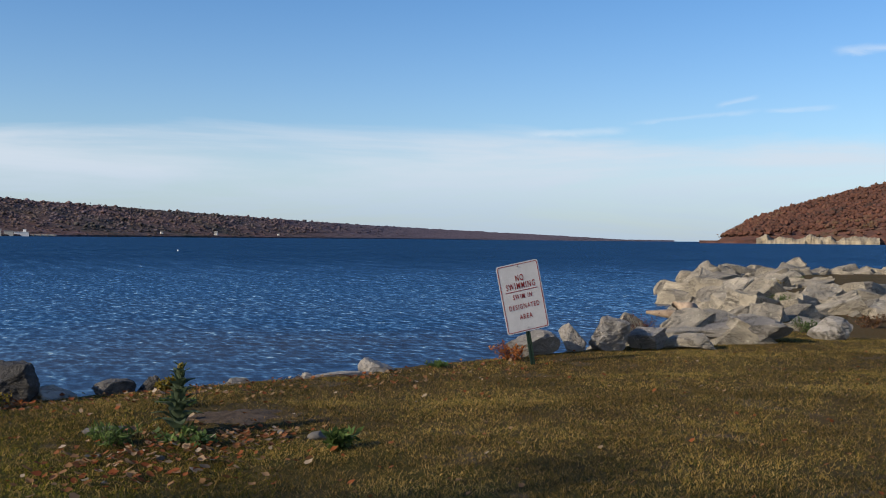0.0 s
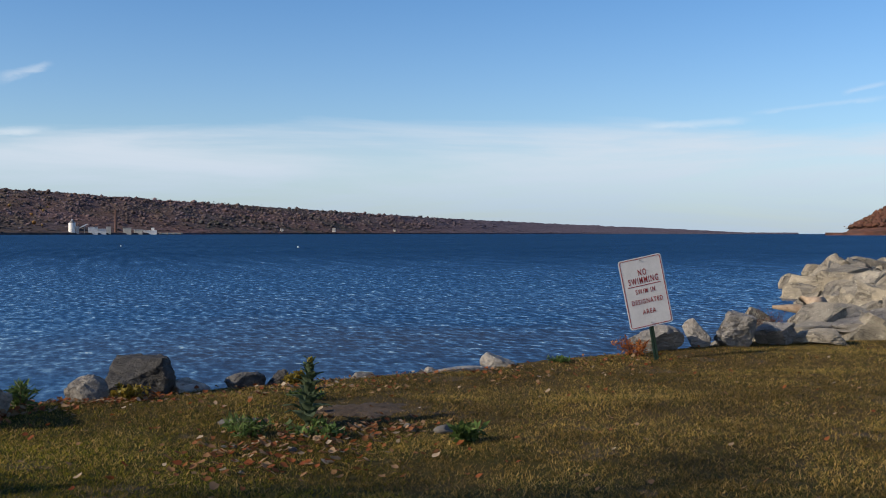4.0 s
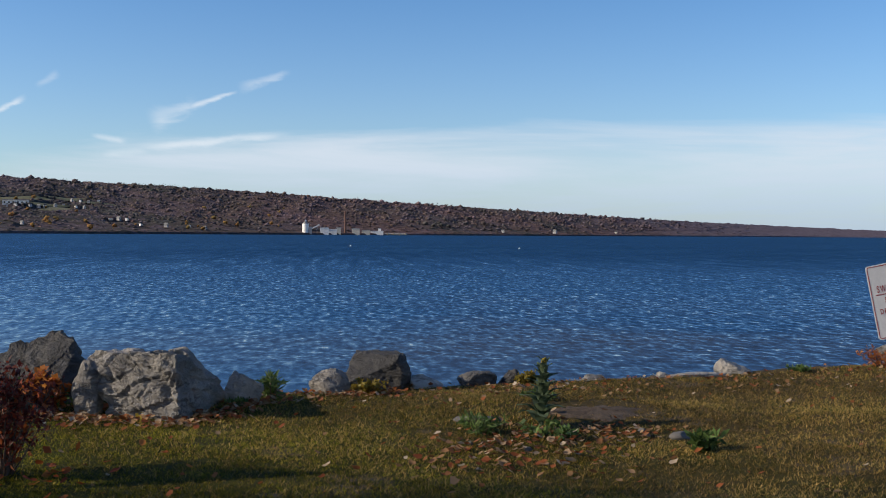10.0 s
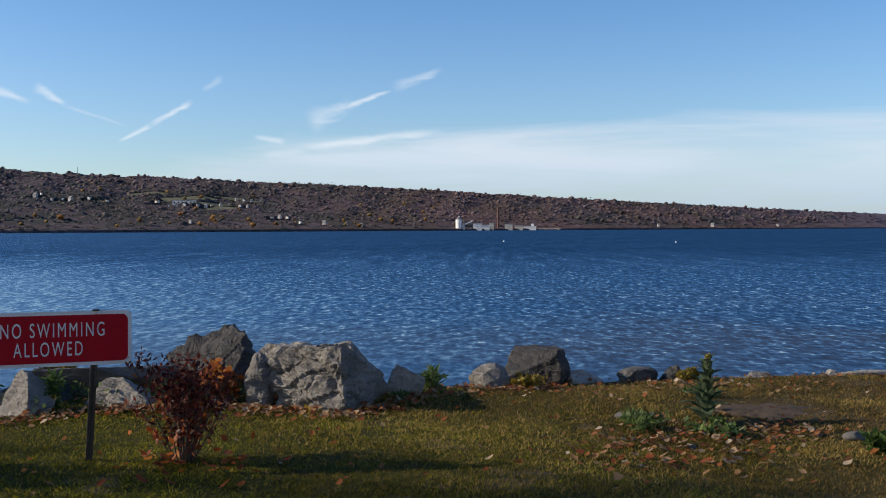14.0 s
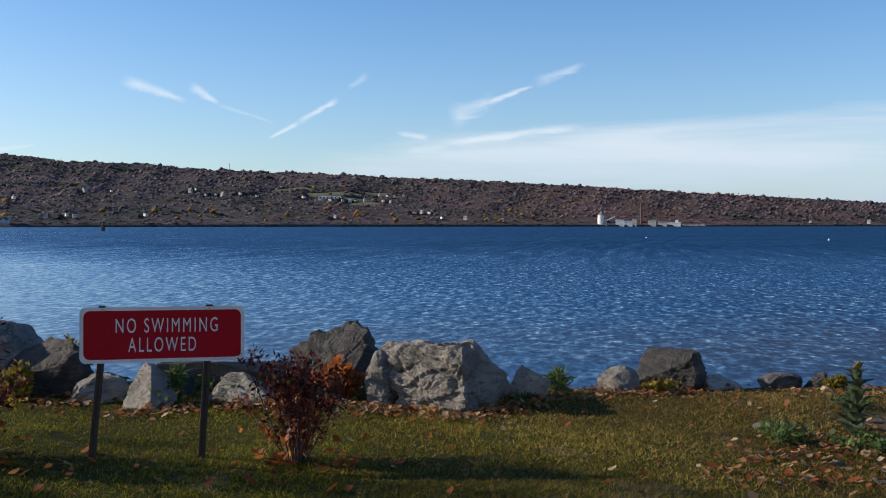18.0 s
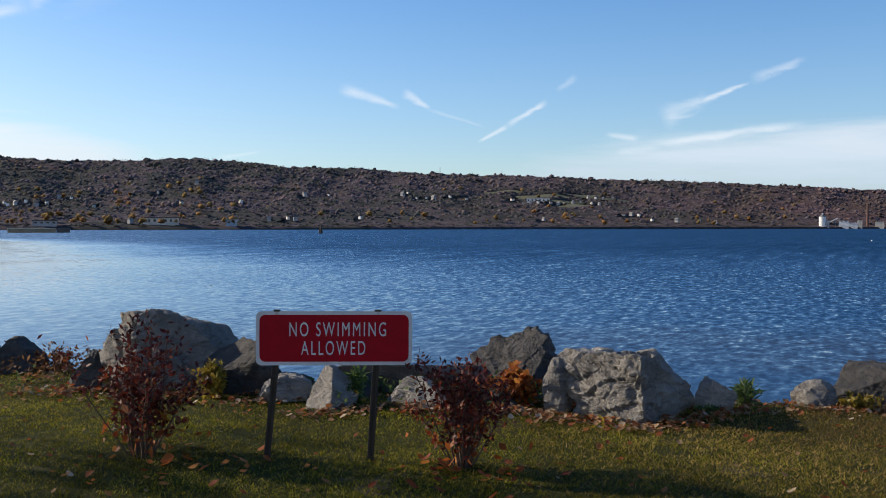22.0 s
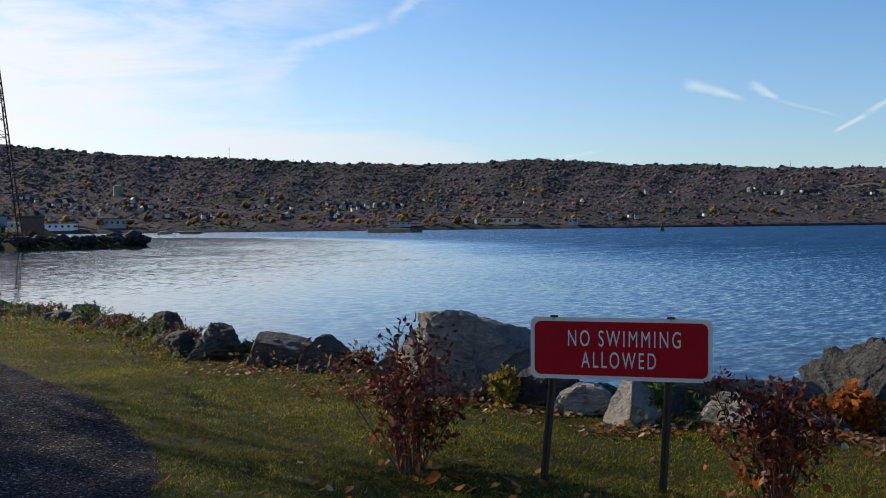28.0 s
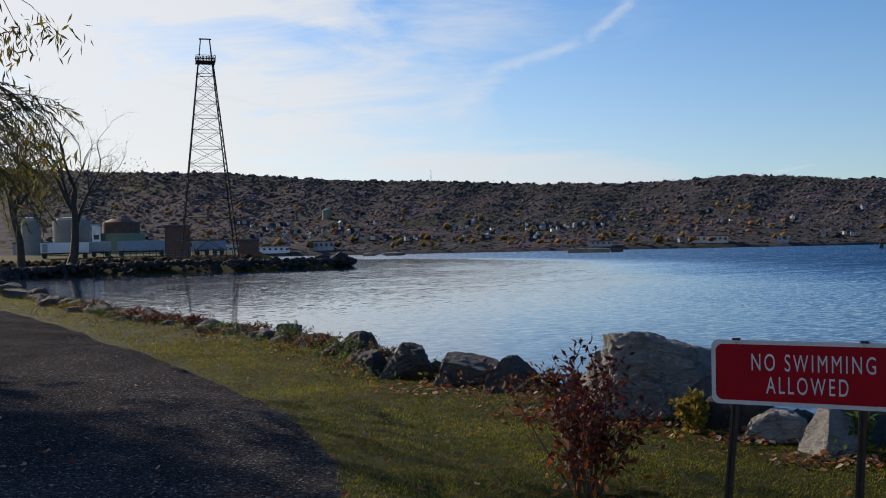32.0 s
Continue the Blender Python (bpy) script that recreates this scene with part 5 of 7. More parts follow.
def grow(rs, start, way, length, radius, level, limbs, twigs, tips, droop=0.0, spread=0.75, last=4):
    """Branches out from a start: limbs and twigs take tubes, tips the ends."""
    pts, rad = [start], [radius]
    p, d = Vector(start), Vector(way).normalized()
    n = 5 if level < 2 else 4
    for i in range(n):
        d = (d + Vector(rs.normal(0, 0.13, 3)) + Vector((0, 0, 0.05 - droop * level * 0.5))).normalized()
        p = p + d * (length / n)
        pts.append(p.copy())
        rad.append(radius * (1 - 0.5 * (i + 1) / n) if level < last else radius * (1 - 0.8 * (i + 1) / n))
    (limbs if level < 2 else twigs).append((pts, rad, 7 if level < 2 else (4 if level < last else 3)))
    if level >= last:
        tips.append((pts[-1], d.copy(), length))
        tips.append((pts[-2], d.copy(), length))
        return
    for k in range(rs.randint(3, 5) if level else 4):
        s = rs.uniform(0.45, 1.0) if k else 1.0
        i = min(int(s * n), n - 1)
        at = pts[i].lerp(pts[i + 1], s * n - i)
        side = Vector(rs.normal(0, 1, 3))
        side = (side - d * side.dot(d)).normalized()
        way2 = d * (1 - 0.25 * spread) + side * spread * rs.uniform(0.6, 1.2)
        grow(rs, at, way2, length * rs.uniform(0.55, 0.8), max(rad[i] * rs.uniform(0.5, 0.7), 0.006), level + 1, limbs, twigs, tips, droop, spread, last)


def leaf_quads(rs, places, n_each, spread, long, wide, hang=0.0):
    """Many small pointed leaves round the given places."""
    base = np.repeat(np.array([p[:] for p in places]), n_each, 0)
    n = len(base)
    base = base + rs.normal(0, spread, (n, 3))
    d = rs.normal(0, 1, (n, 3))
    d[:, 2] -= hang
    d /= np.linalg.norm(d, axis=1)[:, None]
    u = np.cross(d, rs.normal(0, 1, (n, 3)))
    u /= np.linalg.norm(u, axis=1)[:, None]
    L, Wd = long * rs.uniform(0.7, 1.3, (n, 1)), wide * rs.uniform(0.7, 1.3, (n, 1))
    nn = np.cross(d, u)
    V = np.stack([base, base + d * L * 0.5 + u * Wd / 2 + nn * L * 0.06, base + d * L, base + d * L * 0.5 - u * Wd / 2 + nn * L * 0.06], 1)
    F = np.arange(4 * n).reshape(n, 4)
    return V.reshape(-1, 3), F


def tree(seed, x, y, z, height, radius, label, leaves=0, leaf="willow_leaf", droop=0.0, spread=0.75, size=(0.14, 0.03), scatter=0.35, lean=(0, 0), last=4, hang=1.2, fork=0.42, low=9.0):
    rs = np.random.RandomState(seed)
    limbs, twigs, tips = [], [], []
    grow(rs, Vector((0, 0, -0.3)), Vector((lean[0], lean[1], 1)), height * fork, radius, 0, limbs, twigs, tips, droop, spread, last)
    t = thing("tree", label, "tree", "trees by the water", pose(x, y, z))
    for name, group, mat in (("trunk", limbs, "bark"), ("bough", twigs, "twig")):
        V, F = [], []
        for pts, rad, seg in group:
            tube(pts, rad, seg, V, F)
        part(name, soup(name, [q for v in V for q in v], F, mat), None, t, smooth=True)
    if leaves:
        V, F = leaf_quads(rs, [q[0] for q in tips if q[0].z < height * low], leaves, scatter, size[0], size[1], hang)
        part("crown", soup("crown", V, F, leaf), None, t, "thin autumn leaves")
    return t


tree(3, -65.5, 124.5, 0.25, 25, 0.62, "half-bare willow with a forked trunk on the shore", 12, low=0.5, droop=0.05, spread=0.62, size=(0.40, 0.08), scatter=1.0, lean=(0.12, 0), last=5)
tree(9, -70.5, 122.0, 0.25, 23, 0.55, "half-bare willow beside another on the shore", 13, low=0.6, droop=0.08, spread=0.6, size=(0.55, 0.10), scatter=1.1)
tree(14, -73.5, 118.0, 0.25, 21, 0.5, "olive-leaved willow at the head of the bay", 14, droop=0.1, spread=0.6, size=(0.6, 0.12), scatter=1.2)
tree(17, -82, 128.0, 0.3, 22, 0.5, "yellowing willow behind the bay", 12, droop=0.1, spread=0.6, size=(0.6, 0.12), scatter=1.2)
# willow at the path whose fronds hang into view, and the trees up the lawn that shade it
willow = tree(23, -10.0, 9.2, 0.1, 11, 0.34, "tall willow with drooping narrow leaves beside the path", 20, droop=0.12, spread=0.72, size=(0.16, 0.03), scatter=0.13, hang=2.0)


def fronds(seed, owner, foot, n, low=0.0):
    """A long bough with thin hanging whips, narrow leaves along each."""
    rs = np.random.RandomState(seed)
    base = Vector(owner.matrix_basis.translation)
    eye = Vector((1.1, 0.9, 1.5))

    def at(bearing, rise, far):
        return eye + Vector((math.sin(radians(bearing)) * far, math.cos(radians(bearing)) * far, math.tan(radians(rise)) * far))

    knee = at(-34.5, 10.9 - low, 11.5)
    V, F = [], []
    tube([base + Vector(foot), (base + Vector(foot)).lerp(knee, 0.5) + Vector((0, 0, 0.4)), knee], [0.07, 0.045, 0.02], 6, V, F)
    places, ways = [], []
    for k in range(n):
        a = knee.lerp(at(-32.4, rs.uniform(6.2, 10.4) - low, rs.uniform(10.3, 12.2)), rs.uniform(0.3, 1.0))
        b = at(rs.uniform(-31.4, -27.2 - 0.3 * low), rs.uniform(5.2, 8.4) - low, rs.uniform(10.0, 12.4))
        mid = a.lerp(b, 0.55) + Vector((0, 0, rs.uniform(0.10, 0.28)))
        line = [a, a.lerp(mid, 0.5) + Vector((0, 0, 0.07)), mid, mid.lerp(b, 0.55) + Vector((0, 0, 0.05)), b]
        tube(line, [0.009, 0.007, 0.005, 0.004, 0.002], 4, V, F)
        steps = int((b - a).length / 0.022)
        for i in range(steps):
            s = i / steps * 4
            j = min(int(s), 3)
            places.append(line[j].lerp(line[j + 1], s - j))
            ways.append((line[j + 1] - line[j]).normalized())
    part("frond_stem", soup("frond_stem", [q for v in V for q in v], F, "twig"), None, owner, matrix=owner.matrix_basis.inverted())
    p, d = np.array([q[:] for q in places]), np.array([q[:] for q in ways])
    m = len(p)
    d = d + rs.normal(0, 0.38, (m, 3)) - np.array([0, 0, 0.25])
    d /= np.linalg.norm(d, axis=1)[:, None]
    u = np.cross(d, rs.normal(0, 1, (m, 3)))
    u /= np.linalg.norm(u, axis=1)[:, None]
    L, wide = rs.uniform(0.07, 0.13, (m, 1)), rs.uniform(0.010, 0.017, (m, 1))
    V = np.stack([p, p + d * L * 0.45 + u * wide / 2, p + d * L, p + d * L * 0.45 - u * wide / 2], 1)
    part("fronds", soup("fronds", V.reshape(-1, 3), np.arange(4 * m).reshape(m, 4), "willow_leaf"), None, owner, "narrow olive leaves on hanging whips", matrix=owner.matrix_basis.inverted())


fronds(2, willow, (0, 0, 4.2), 22, 0.9)
fronds(4, willow, (0, 0, 3.2), 12, 4.0)
tree(41, -19.3, 19.7, 0.05, 13.0, 0.32, "tall maple with rusty leaves beyond the path", 26, "rust_leaf", 0.0, 0.36, (0.30, 0.24), 0.5)


# ---- shrubs and weeds ----
def shrub(seed, x, y, h, w, label, leaf, n_stem, n_leaf, size, rust=0, name="shrub", stem="twig", category="shrub", top_only=0.15, radius=0.006, z=None, side=2, reach=0.09):
    """A many-stemmed bush with separate leaves along its stems."""
    rs = np.random.RandomState(seed)
    z = float(ground_z(x, y)) if z is None else z
    t = thing(name, label, category, matrix=pose(x, y, z))
    V, F, places = [], [], []
    for k in range(n_stem):
        a, r = rs.uniform(0, 2 * math.pi), rs.uniform(0.1, 1.0)
        tall = h * rs.uniform(0.55, 1.0) * (1 - 0.25 * r)
        tip = Vector((math.cos(a) * r * w / 2, math.sin(a) * r * w / 2, tall))
        foot = Vector((math.cos(a) * 0.05 * w, math.sin(a) * 0.05 * w, -0.03))
        mid = foot.lerp(tip, 0.5) + Vector((rs.normal(0, 0.03), rs.normal(0, 0.03), 0.06 * h))
        pts = [foot, foot.lerp(mid, 0.5), mid, mid.lerp(tip, 0.5) + Vector((0, 0, 0.02 * h)), tip]
        tube(pts, [radius, radius * 0.85, radius * 0.7, radius * 0.5, radius * 0.25], 4, V, F)
        for s in np.linspace(top_only, 1, 9):
            i = min(int(s * 4), 3)
            places.append(pts[i].lerp(pts[i + 1], s * 4 - i))
        for _ in range(side):
            s = rs.uniform(0.25, 0.95)
            i = min(int(s * 4), 3)
            q = pts[i].lerp(pts[i + 1], s * 4 - i)
            e = q + Vector((rs.normal(0, reach), rs.normal(0, reach), rs.uniform(0.04, 0.16))) * (h / 0.8)
            tube([q, q.lerp(e, 0.5), e], [radius * 0.5, radius * 0.4, radius * 0.2], 3, V, F)
            places += [q.lerp(e, 0.5), e]
    part("branching", soup("branching", [q for v in V for q in v], F, stem), None, t)
    V, F = leaf_quads(rs, places, n_leaf, 0.022 * h / 0.8, size[0], size[1], -0.4)
    part("foliage", soup("foliage", V, F, leaf), None, t)
    if rust:
        V, F = leaf_quads(rs, [p for p in places if p.z < 0.25 * h], 2, 0.09, size[0] * 1.5, size[1] * 1.9)
        part("dry_foliage", soup("dry_foliage", V[: 4 * rust], F[:rust], "rust_leaf"), None, t, "rust-orange dry leaves caught at the foot")
    return t


shrub(1, 2.74, 5.82, 0.74, 0.72, "maroon-leaved low bush standing in the lawn", "maroon_leaf", 24, 3, (0.044, 0.019), 60, side=6, reach=0.08, top_only=0.3)
shrub(2, 0.98, 6.45, 0.82, 0.95, "dark maroon bush with long bare shoots in the lawn", "maroon_leaf", 24, 3, (0.044, 0.019), 70, side=6, reach=0.09, top_only=0.3)
shrub(3, 4.0, 7.72, 0.34, 0.55, "rust-brown withered shrub between boulders", "rust_leaf", 16, 5, (0.062, 0.04))
shrub(4, 1.72, 8.62, 0.30, 0.24, "small yellow-leaved bush beside a dark boulder", "yellow_leaf", 14, 5, (0.05, 0.028))
shrub(5, 2.70, 7.95, 0.30, 0.14, "small green upright weed behind the red sign", "green_leaf", 5, 5, (0.07, 0.028), name="weed", category="weed")
shrub(6, 2.2, 9.1, 0.42, 0.4, "yellow-green bush behind the red sign", "yellow_leaf", 10, 4, (0.07, 0.045))
shrub(7, 3.1, 8.9, 0.40, 0.45, "yellow-green bush behind the red sign", "yellow_leaf", 10, 4, (0.07, 0.045))
shrub(8, 6.50, 6.72, 0.16, 0.36, "low yellow-green weed at the lawn edge", "yellow_leaf", 10, 4, (0.045, 0.025), name="weed", category="weed")
shrub(9, 5.62, 7.0, 0.22, 0.22, "long green blades of weed with a rusty top", "green_leaf", 9, 2, (0.10, 0.016), name="weed", category="weed")
shrub(10, 8.02, 6.1, 0.12, 0.3, "low yellow-green weed at the lawn edge", "yellow_leaf", 8, 4, (0.04, 0.024), name="weed", category="weed")
shrub(11, 6.40, 3.40, 0.12, 0.28, "broad-leaved green weed in the lawn", "green_leaf", 7, 2, (0.08, 0.03), name="weed", category="weed")
shrub(12, 6.15, 4.40, 0.10, 0.6, "low green weeds among fallen leaves", "green_leaf", 12, 2, (0.06, 0.025), name="weed", category="weed")
shrub(13, 5.80, 4.85, 0.12, 0.5, "low grassy weeds beside a flat stone", "green_leaf", 14, 2, (0.08, 0.012), name="weed", category="weed")
shrub(14, 11.9, 4.1, 0.22, 0.7, "dry grassy weeds at the foot of the white sign", "rust_leaf", 14, 2, (0.06, 0.015), name="weed", category="weed")
shrub(15, 15.9, 3.4, 0.55, 0.9, "reddish bare twigs among the jetty stones", "maroon_leaf", 26, 1, (0.03, 0.012))
rs = np.random.RandomState(77)
for k, (x, y, h, w, leaf) in enumerate([(0.55, 10.6, 0.35, 0.5, "maroon_leaf"), (1.05, 9.6, 0.3, 0.35, "maroon_leaf"), (-0.3, 11.5, 0.22, 0.6, "green_leaf"), (-1.6, 13.4, 0.32, 0.8, "rust_leaf"), (-2.1, 14.0, 0.5, 0.7, "green_leaf"), (-2.9, 15.2, 0.35, 0.9, "rust_leaf"),
                                        (-3.6, 16.3, 0.55, 0.8, "green_leaf"), (-4.6, 17.8, 0.4, 1.0, "rust_leaf"), (-5.6, 18.8, 0.35, 1.1, "green_leaf"), (-6.8, 20.3, 0.4, 1.2, "maroon_leaf"), (-8.0, 21.6, 0.45, 1.3, "maroon_leaf"), (-9.3, 23.2, 0.5, 1.4, "maroon_leaf"),
                                        (-10.8, 24.6, 0.4, 1.3, "green_leaf"), (-12.2, 26.6, 0.6, 1.4, "rust_leaf"), (-13.6, 28.2, 0.4, 1.4, "yellow_leaf"), (-15.4, 31.2, 0.5, 1.5, "green_leaf"), (5.2, 6.85, 0.08, 0.3, "green_leaf"), (7.0, 5.2, 0.10, 0.5, "green_leaf"), (10.9, 4.6, 0.10, 0.4, "green_leaf"), (19.0, 0.3, 0.4, 0.9, "rust_leaf"), (17.6, 1.2, 0.4, 0.7, "green_leaf"), (24, 2.2, 0.5, 0.9, "green_leaf"), (33, 3.4, 0.5, 1.2, "yellow_leaf"), (38, 3.2, 0.5, 1.2, "green_leaf")]):
    words = {"maroon_leaf": "dark reddish weeds along the bank", "rust_leaf": "withered rust-brown weeds along the bank", "green_leaf": "green wild plants along the bank", "yellow_leaf": "yellow-green weeds along the bank"}[leaf]
    tagged(shrub(200 + k, x, y, h * 0.62, w * 0.85, words, "withered_leaf" if leaf == "rust_leaf" else leaf, 12 + int(w * 8), 2, (0.036 + 0.010 * w, 0.014 + 0.005 * w), name="weed", category="weed", side=3), group="weeds on the bank")


def mullein(x, y):
    z = float(ground_z(x, y))
    t = thing("mullein", "grey-green woolly mullein with a small yellow flower tip", "plant", matrix=pose(x, y, z))
    part("stem", rod(bmesh.new(), (0, 0, -0.03), (0.03, 0, 0.47), 0.018, 0.010, 8), "mullein_leaf", t)
    rs = np.random.RandomState(5)

    def leaf_mesh(long, wide):
        V, F = [], []
        n = 6
        for i in range(n + 1):
            s = i / n
            w = wide * math.sin(math.pi * min(0.12 + s * 0.88, 1)) ** 0.8 * (1 if i < n else 0.05)
            zz = 0.30 * long * math.sin(s * 2.2) - 0.28 * long * s * s
            for q in (-1, -0.5, 0, 0.5, 1):
                V.append((q * w / 2, s * long, zz - 0.12 * w * (1 - abs(q)) + 0.006 * math.sin(9 * s + 4 * q)))
        for i in range(n):
            for j in range(4):
                a = i * 5 + j
                F.append((a, a + 1, a + 6, a + 5))
        return soup("leaf", V, F, "mullein_leaf")

    for k in range(30):
        s = k / 29
        me = leaf_mesh(0.23 * (1 - 0.52 * s), 0.105 * (1 - 0.45 * s))
        part("leaf", me, None, t, smooth=True, matrix=pose(0.03 * s, 0, 0.02 + 0.40 * s, 22 + 38 * s + rs.uniform(-8, 8), rs.uniform(-8, 8), k * 137.5))
    bm = bmesh.new()
    for k in range(14):
        a = k * 2.4
        bmesh.ops.create_icosphere(bm, subdivisions=1, radius=0.012, matrix=Matrix.Translation((0.03 + 0.014 * math.cos(a), 0.014 * math.sin(a), 0.45 + 0.004 * k)))
    part("flower_spike", bm, "yellow_leaf", t, "yellow flower buds")


mullein(6.30, 4.66)

# flat stones, the bare mound, a brick and the fallen trunk behind the red sign
boulder(81, 6.02, 5.06, 0.32, 0.22, 0.07, -30, "flat_stone", sink=0.02, name="flat_stone", label="flat grey stone set in the lawn", group="", cuts=5)
boulder(82, 6.72, 3.72, 0.20, 0.13, 0.07, -25, "flat_stone", sink=0.015, name="paving_block", label="weathered concrete block lying in the grass", group="", cuts=3, rough=0.02)
for k, (x, y, r) in enumerate([(5.55, 4.22, 0.05), (6.72, 4.05, 0.05), (6.62, 3.95, 0.045), (5.4, 4.6, 0.04), (4.9, 4.1, 0.03), (6.0, 4.15, 0.035), (6.35, 4.1, 0.04)]):
    boulder(90 + k, x, y, r * 1.5, r * 1.1, r * 0.8, k * 50, "flat_stone", sink=0.01, name="pebble", label="small pale stone among fallen leaves", group="pebbles", cuts=5, detail=1)
q = np.linspace(0, 2 * np.pi, 33)[:-1]
v = [(7.0, 4.62, float(ground_z(7.0, 4.62)) + 0.03)]
for ring, lift in ((0.35, 0.014), (0.7, 0.010), (1.0, -0.012)):
    for a in q:
        rr = ring * (1 + 0.16 * math.sin(3 * a) + 0.1 * math.sin(7 * a + 1))
        x, y = 6.95 + rr * (0.40 * math.cos(a) + 0.08 * math.sin(a)), 4.60 + rr * (0.24 * math.sin(a) - 0.20 * math.cos(a))
        v.append((x, y, float(ground_z(x, y)) + lift + 0.008 * math.sin(13 * a)))
tri = [(0, 1 + k, 1 + (k + 1) % 32) for k in range(32)]
for r in range(2):
    for k in range(32):
        a, b = 1 + r * 32 + k, 1 + r * 32 + (k + 1) % 32
        tri += [(a, a + 32, b + 32), (a, b + 32, b)]
tagged(part("soil_patch", soup("soil_patch", v, tri, "bare_soil"), None, smooth=True), "bare brown soil of a small dug mound", "soil", kind="structure")
boulder(83, 3.42, 8.48, 1.55, 0.26, 0.24, -17, "wet_log", top=0.37, name="log", label="dark weathered tree trunk lying behind the rocks", group="", cuts=5, rough=0.07, detail=4)["category"] = "log"
V, F = [], []
tube([(20.2, 3.1, -0.45), (20.6, 3.5, -0.1), (20.9, 3.6, 0.15), (21.3, 4.0, 0.22)], [0.28, 0.22, 0.16, 0.06], 9, V, F)
tube([(20.6, 3.5, -0.1), (20.2, 3.9, 0.1), (20.1, 4.3, 0.12)], [0.14, 0.09, 0.03], 7, V, F)
tagged(part("driftwood_stump", soup("driftwood_stump", [q for v in V for q in v], F, "driftwood"), None, smooth=True), "bleached orange-brown driftwood stump on the jetty stones", "driftwood")

# ---- grass and fallen leaves ----
def lawn(name, n, region, blades, tall, wide, mat, seed, label, keep=None):
    """Short curved blades on the lawn, each a loose piece of its own."""
    rs = np.random.RandomState(seed)
    x, y = region(rs, n)
    d = shore_distance(x, y)
    ok = d > 0.12
    edge = np.array([e for e in PATH_EDGE])
    px_ = np.interp(y, edge[::-1, 1], edge[::-1, 0])
    ok &= x > px_ - 0.22 + rs.exponential(0.11, n) + 0.25 * (patchwork(x, y, 0.5, 15) - 0.5)
    # turf grows in tufts, with thin spots between
    turf = 0.55 * patchwork(x, y, 0.11, 16) + 0.45 * patchwork(x, y, 0.42, 17)
    ok &= turf > rs.uniform(0.06, 0.46, n)
    ok &= ~((((x - 7.0) / 0.6) ** 2 + ((y - 4.62) / 0.4) ** 2 < 1) & (rs.rand(n) < 0.72))
    if keep is not None:
        ok &= keep(x, y, rs)
    x, y = x[ok], y[ok]
    z = ground_z(x, y) - 0.004
    m = len(x)
    c = np.repeat(np.stack([x, y, z], 1), blades, 0) + np.concatenate([rs.normal(0, 0.024, (m * blades, 2)), np.zeros((m * blades, 1))], 1)
    k = len(c)
    a = rs.uniform(0, 2 * np.pi, k)
    h = tall * rs.uniform(0.35, 1.3, k)
    bend = rs.uniform(0.3, 1.9, k) * h
    w = wide * rs.uniform(0.6, 1.3, k)
    side = np.stack([-np.sin(a), np.cos(a), 0 * a], 1) * w[:, None] / 2
    out = np.stack([np.cos(a), np.sin(a), 0 * a], 1)
    tip = c + out * bend[:, None] + np.array([0, 0, 1.0]) * (h * 0.75)[:, None]
    V = np.stack([c - side, c + side, tip], 1).reshape(-1, 3)
    return tagged(part(name, soup(name, V, np.arange(3 * k).reshape(k, 3), mat), None), label, "grass", kind="stuff")


def fan(r0, r1, a0, a1):
    def pick(rs, n):
        a = np.radians(rs.uniform(a0, a1, n))
        u = rs.rand(n)
        r = np.where(rs.rand(n) < 0.6, r0 + (r1 - r0) * u, np.sqrt(r0 * r0 + (r1 * r1 - r0 * r0) * u))
        return 0.5 + r * np.sin(a), 0.4 + r * np.cos(a)
    return pick


def dry_side(x, y, rs):
    return rs.rand(len(x)) < np.clip((x - 2.5) / 3.5, 0.12, 1)


def green_side(x, y, rs):
    return rs.rand(len(x)) < np.clip((7.5 - x) / 4.0, 0.12, 1)


lawn("dry_grass", 205000, fan(3.4, 17.0, 26, 106), 5, 0.032, 0.0062, "grass_blades", 1, "short dry autumn grass mixed with green", dry_side)
lawn("green_grass", 200000, fan(3.6, 17.0, -36, 60), 5, 0.027, 0.0062, "green_grass_blades", 2, "short green grass of the lawn", green_side)


def far_strip(rs, n):
    y = rs.uniform(14, 46, n)
    edge = np.array(PATH_EDGE)
    return np.interp(y, edge[::-1, 1], edge[::-1, 0]) + rs.uniform(0, 6, n), y


lawn("verge_grass", 16000, far_strip, 4, 0.06, 0.010, "green_grass_blades", 3, "grass verge between the path and the bank")


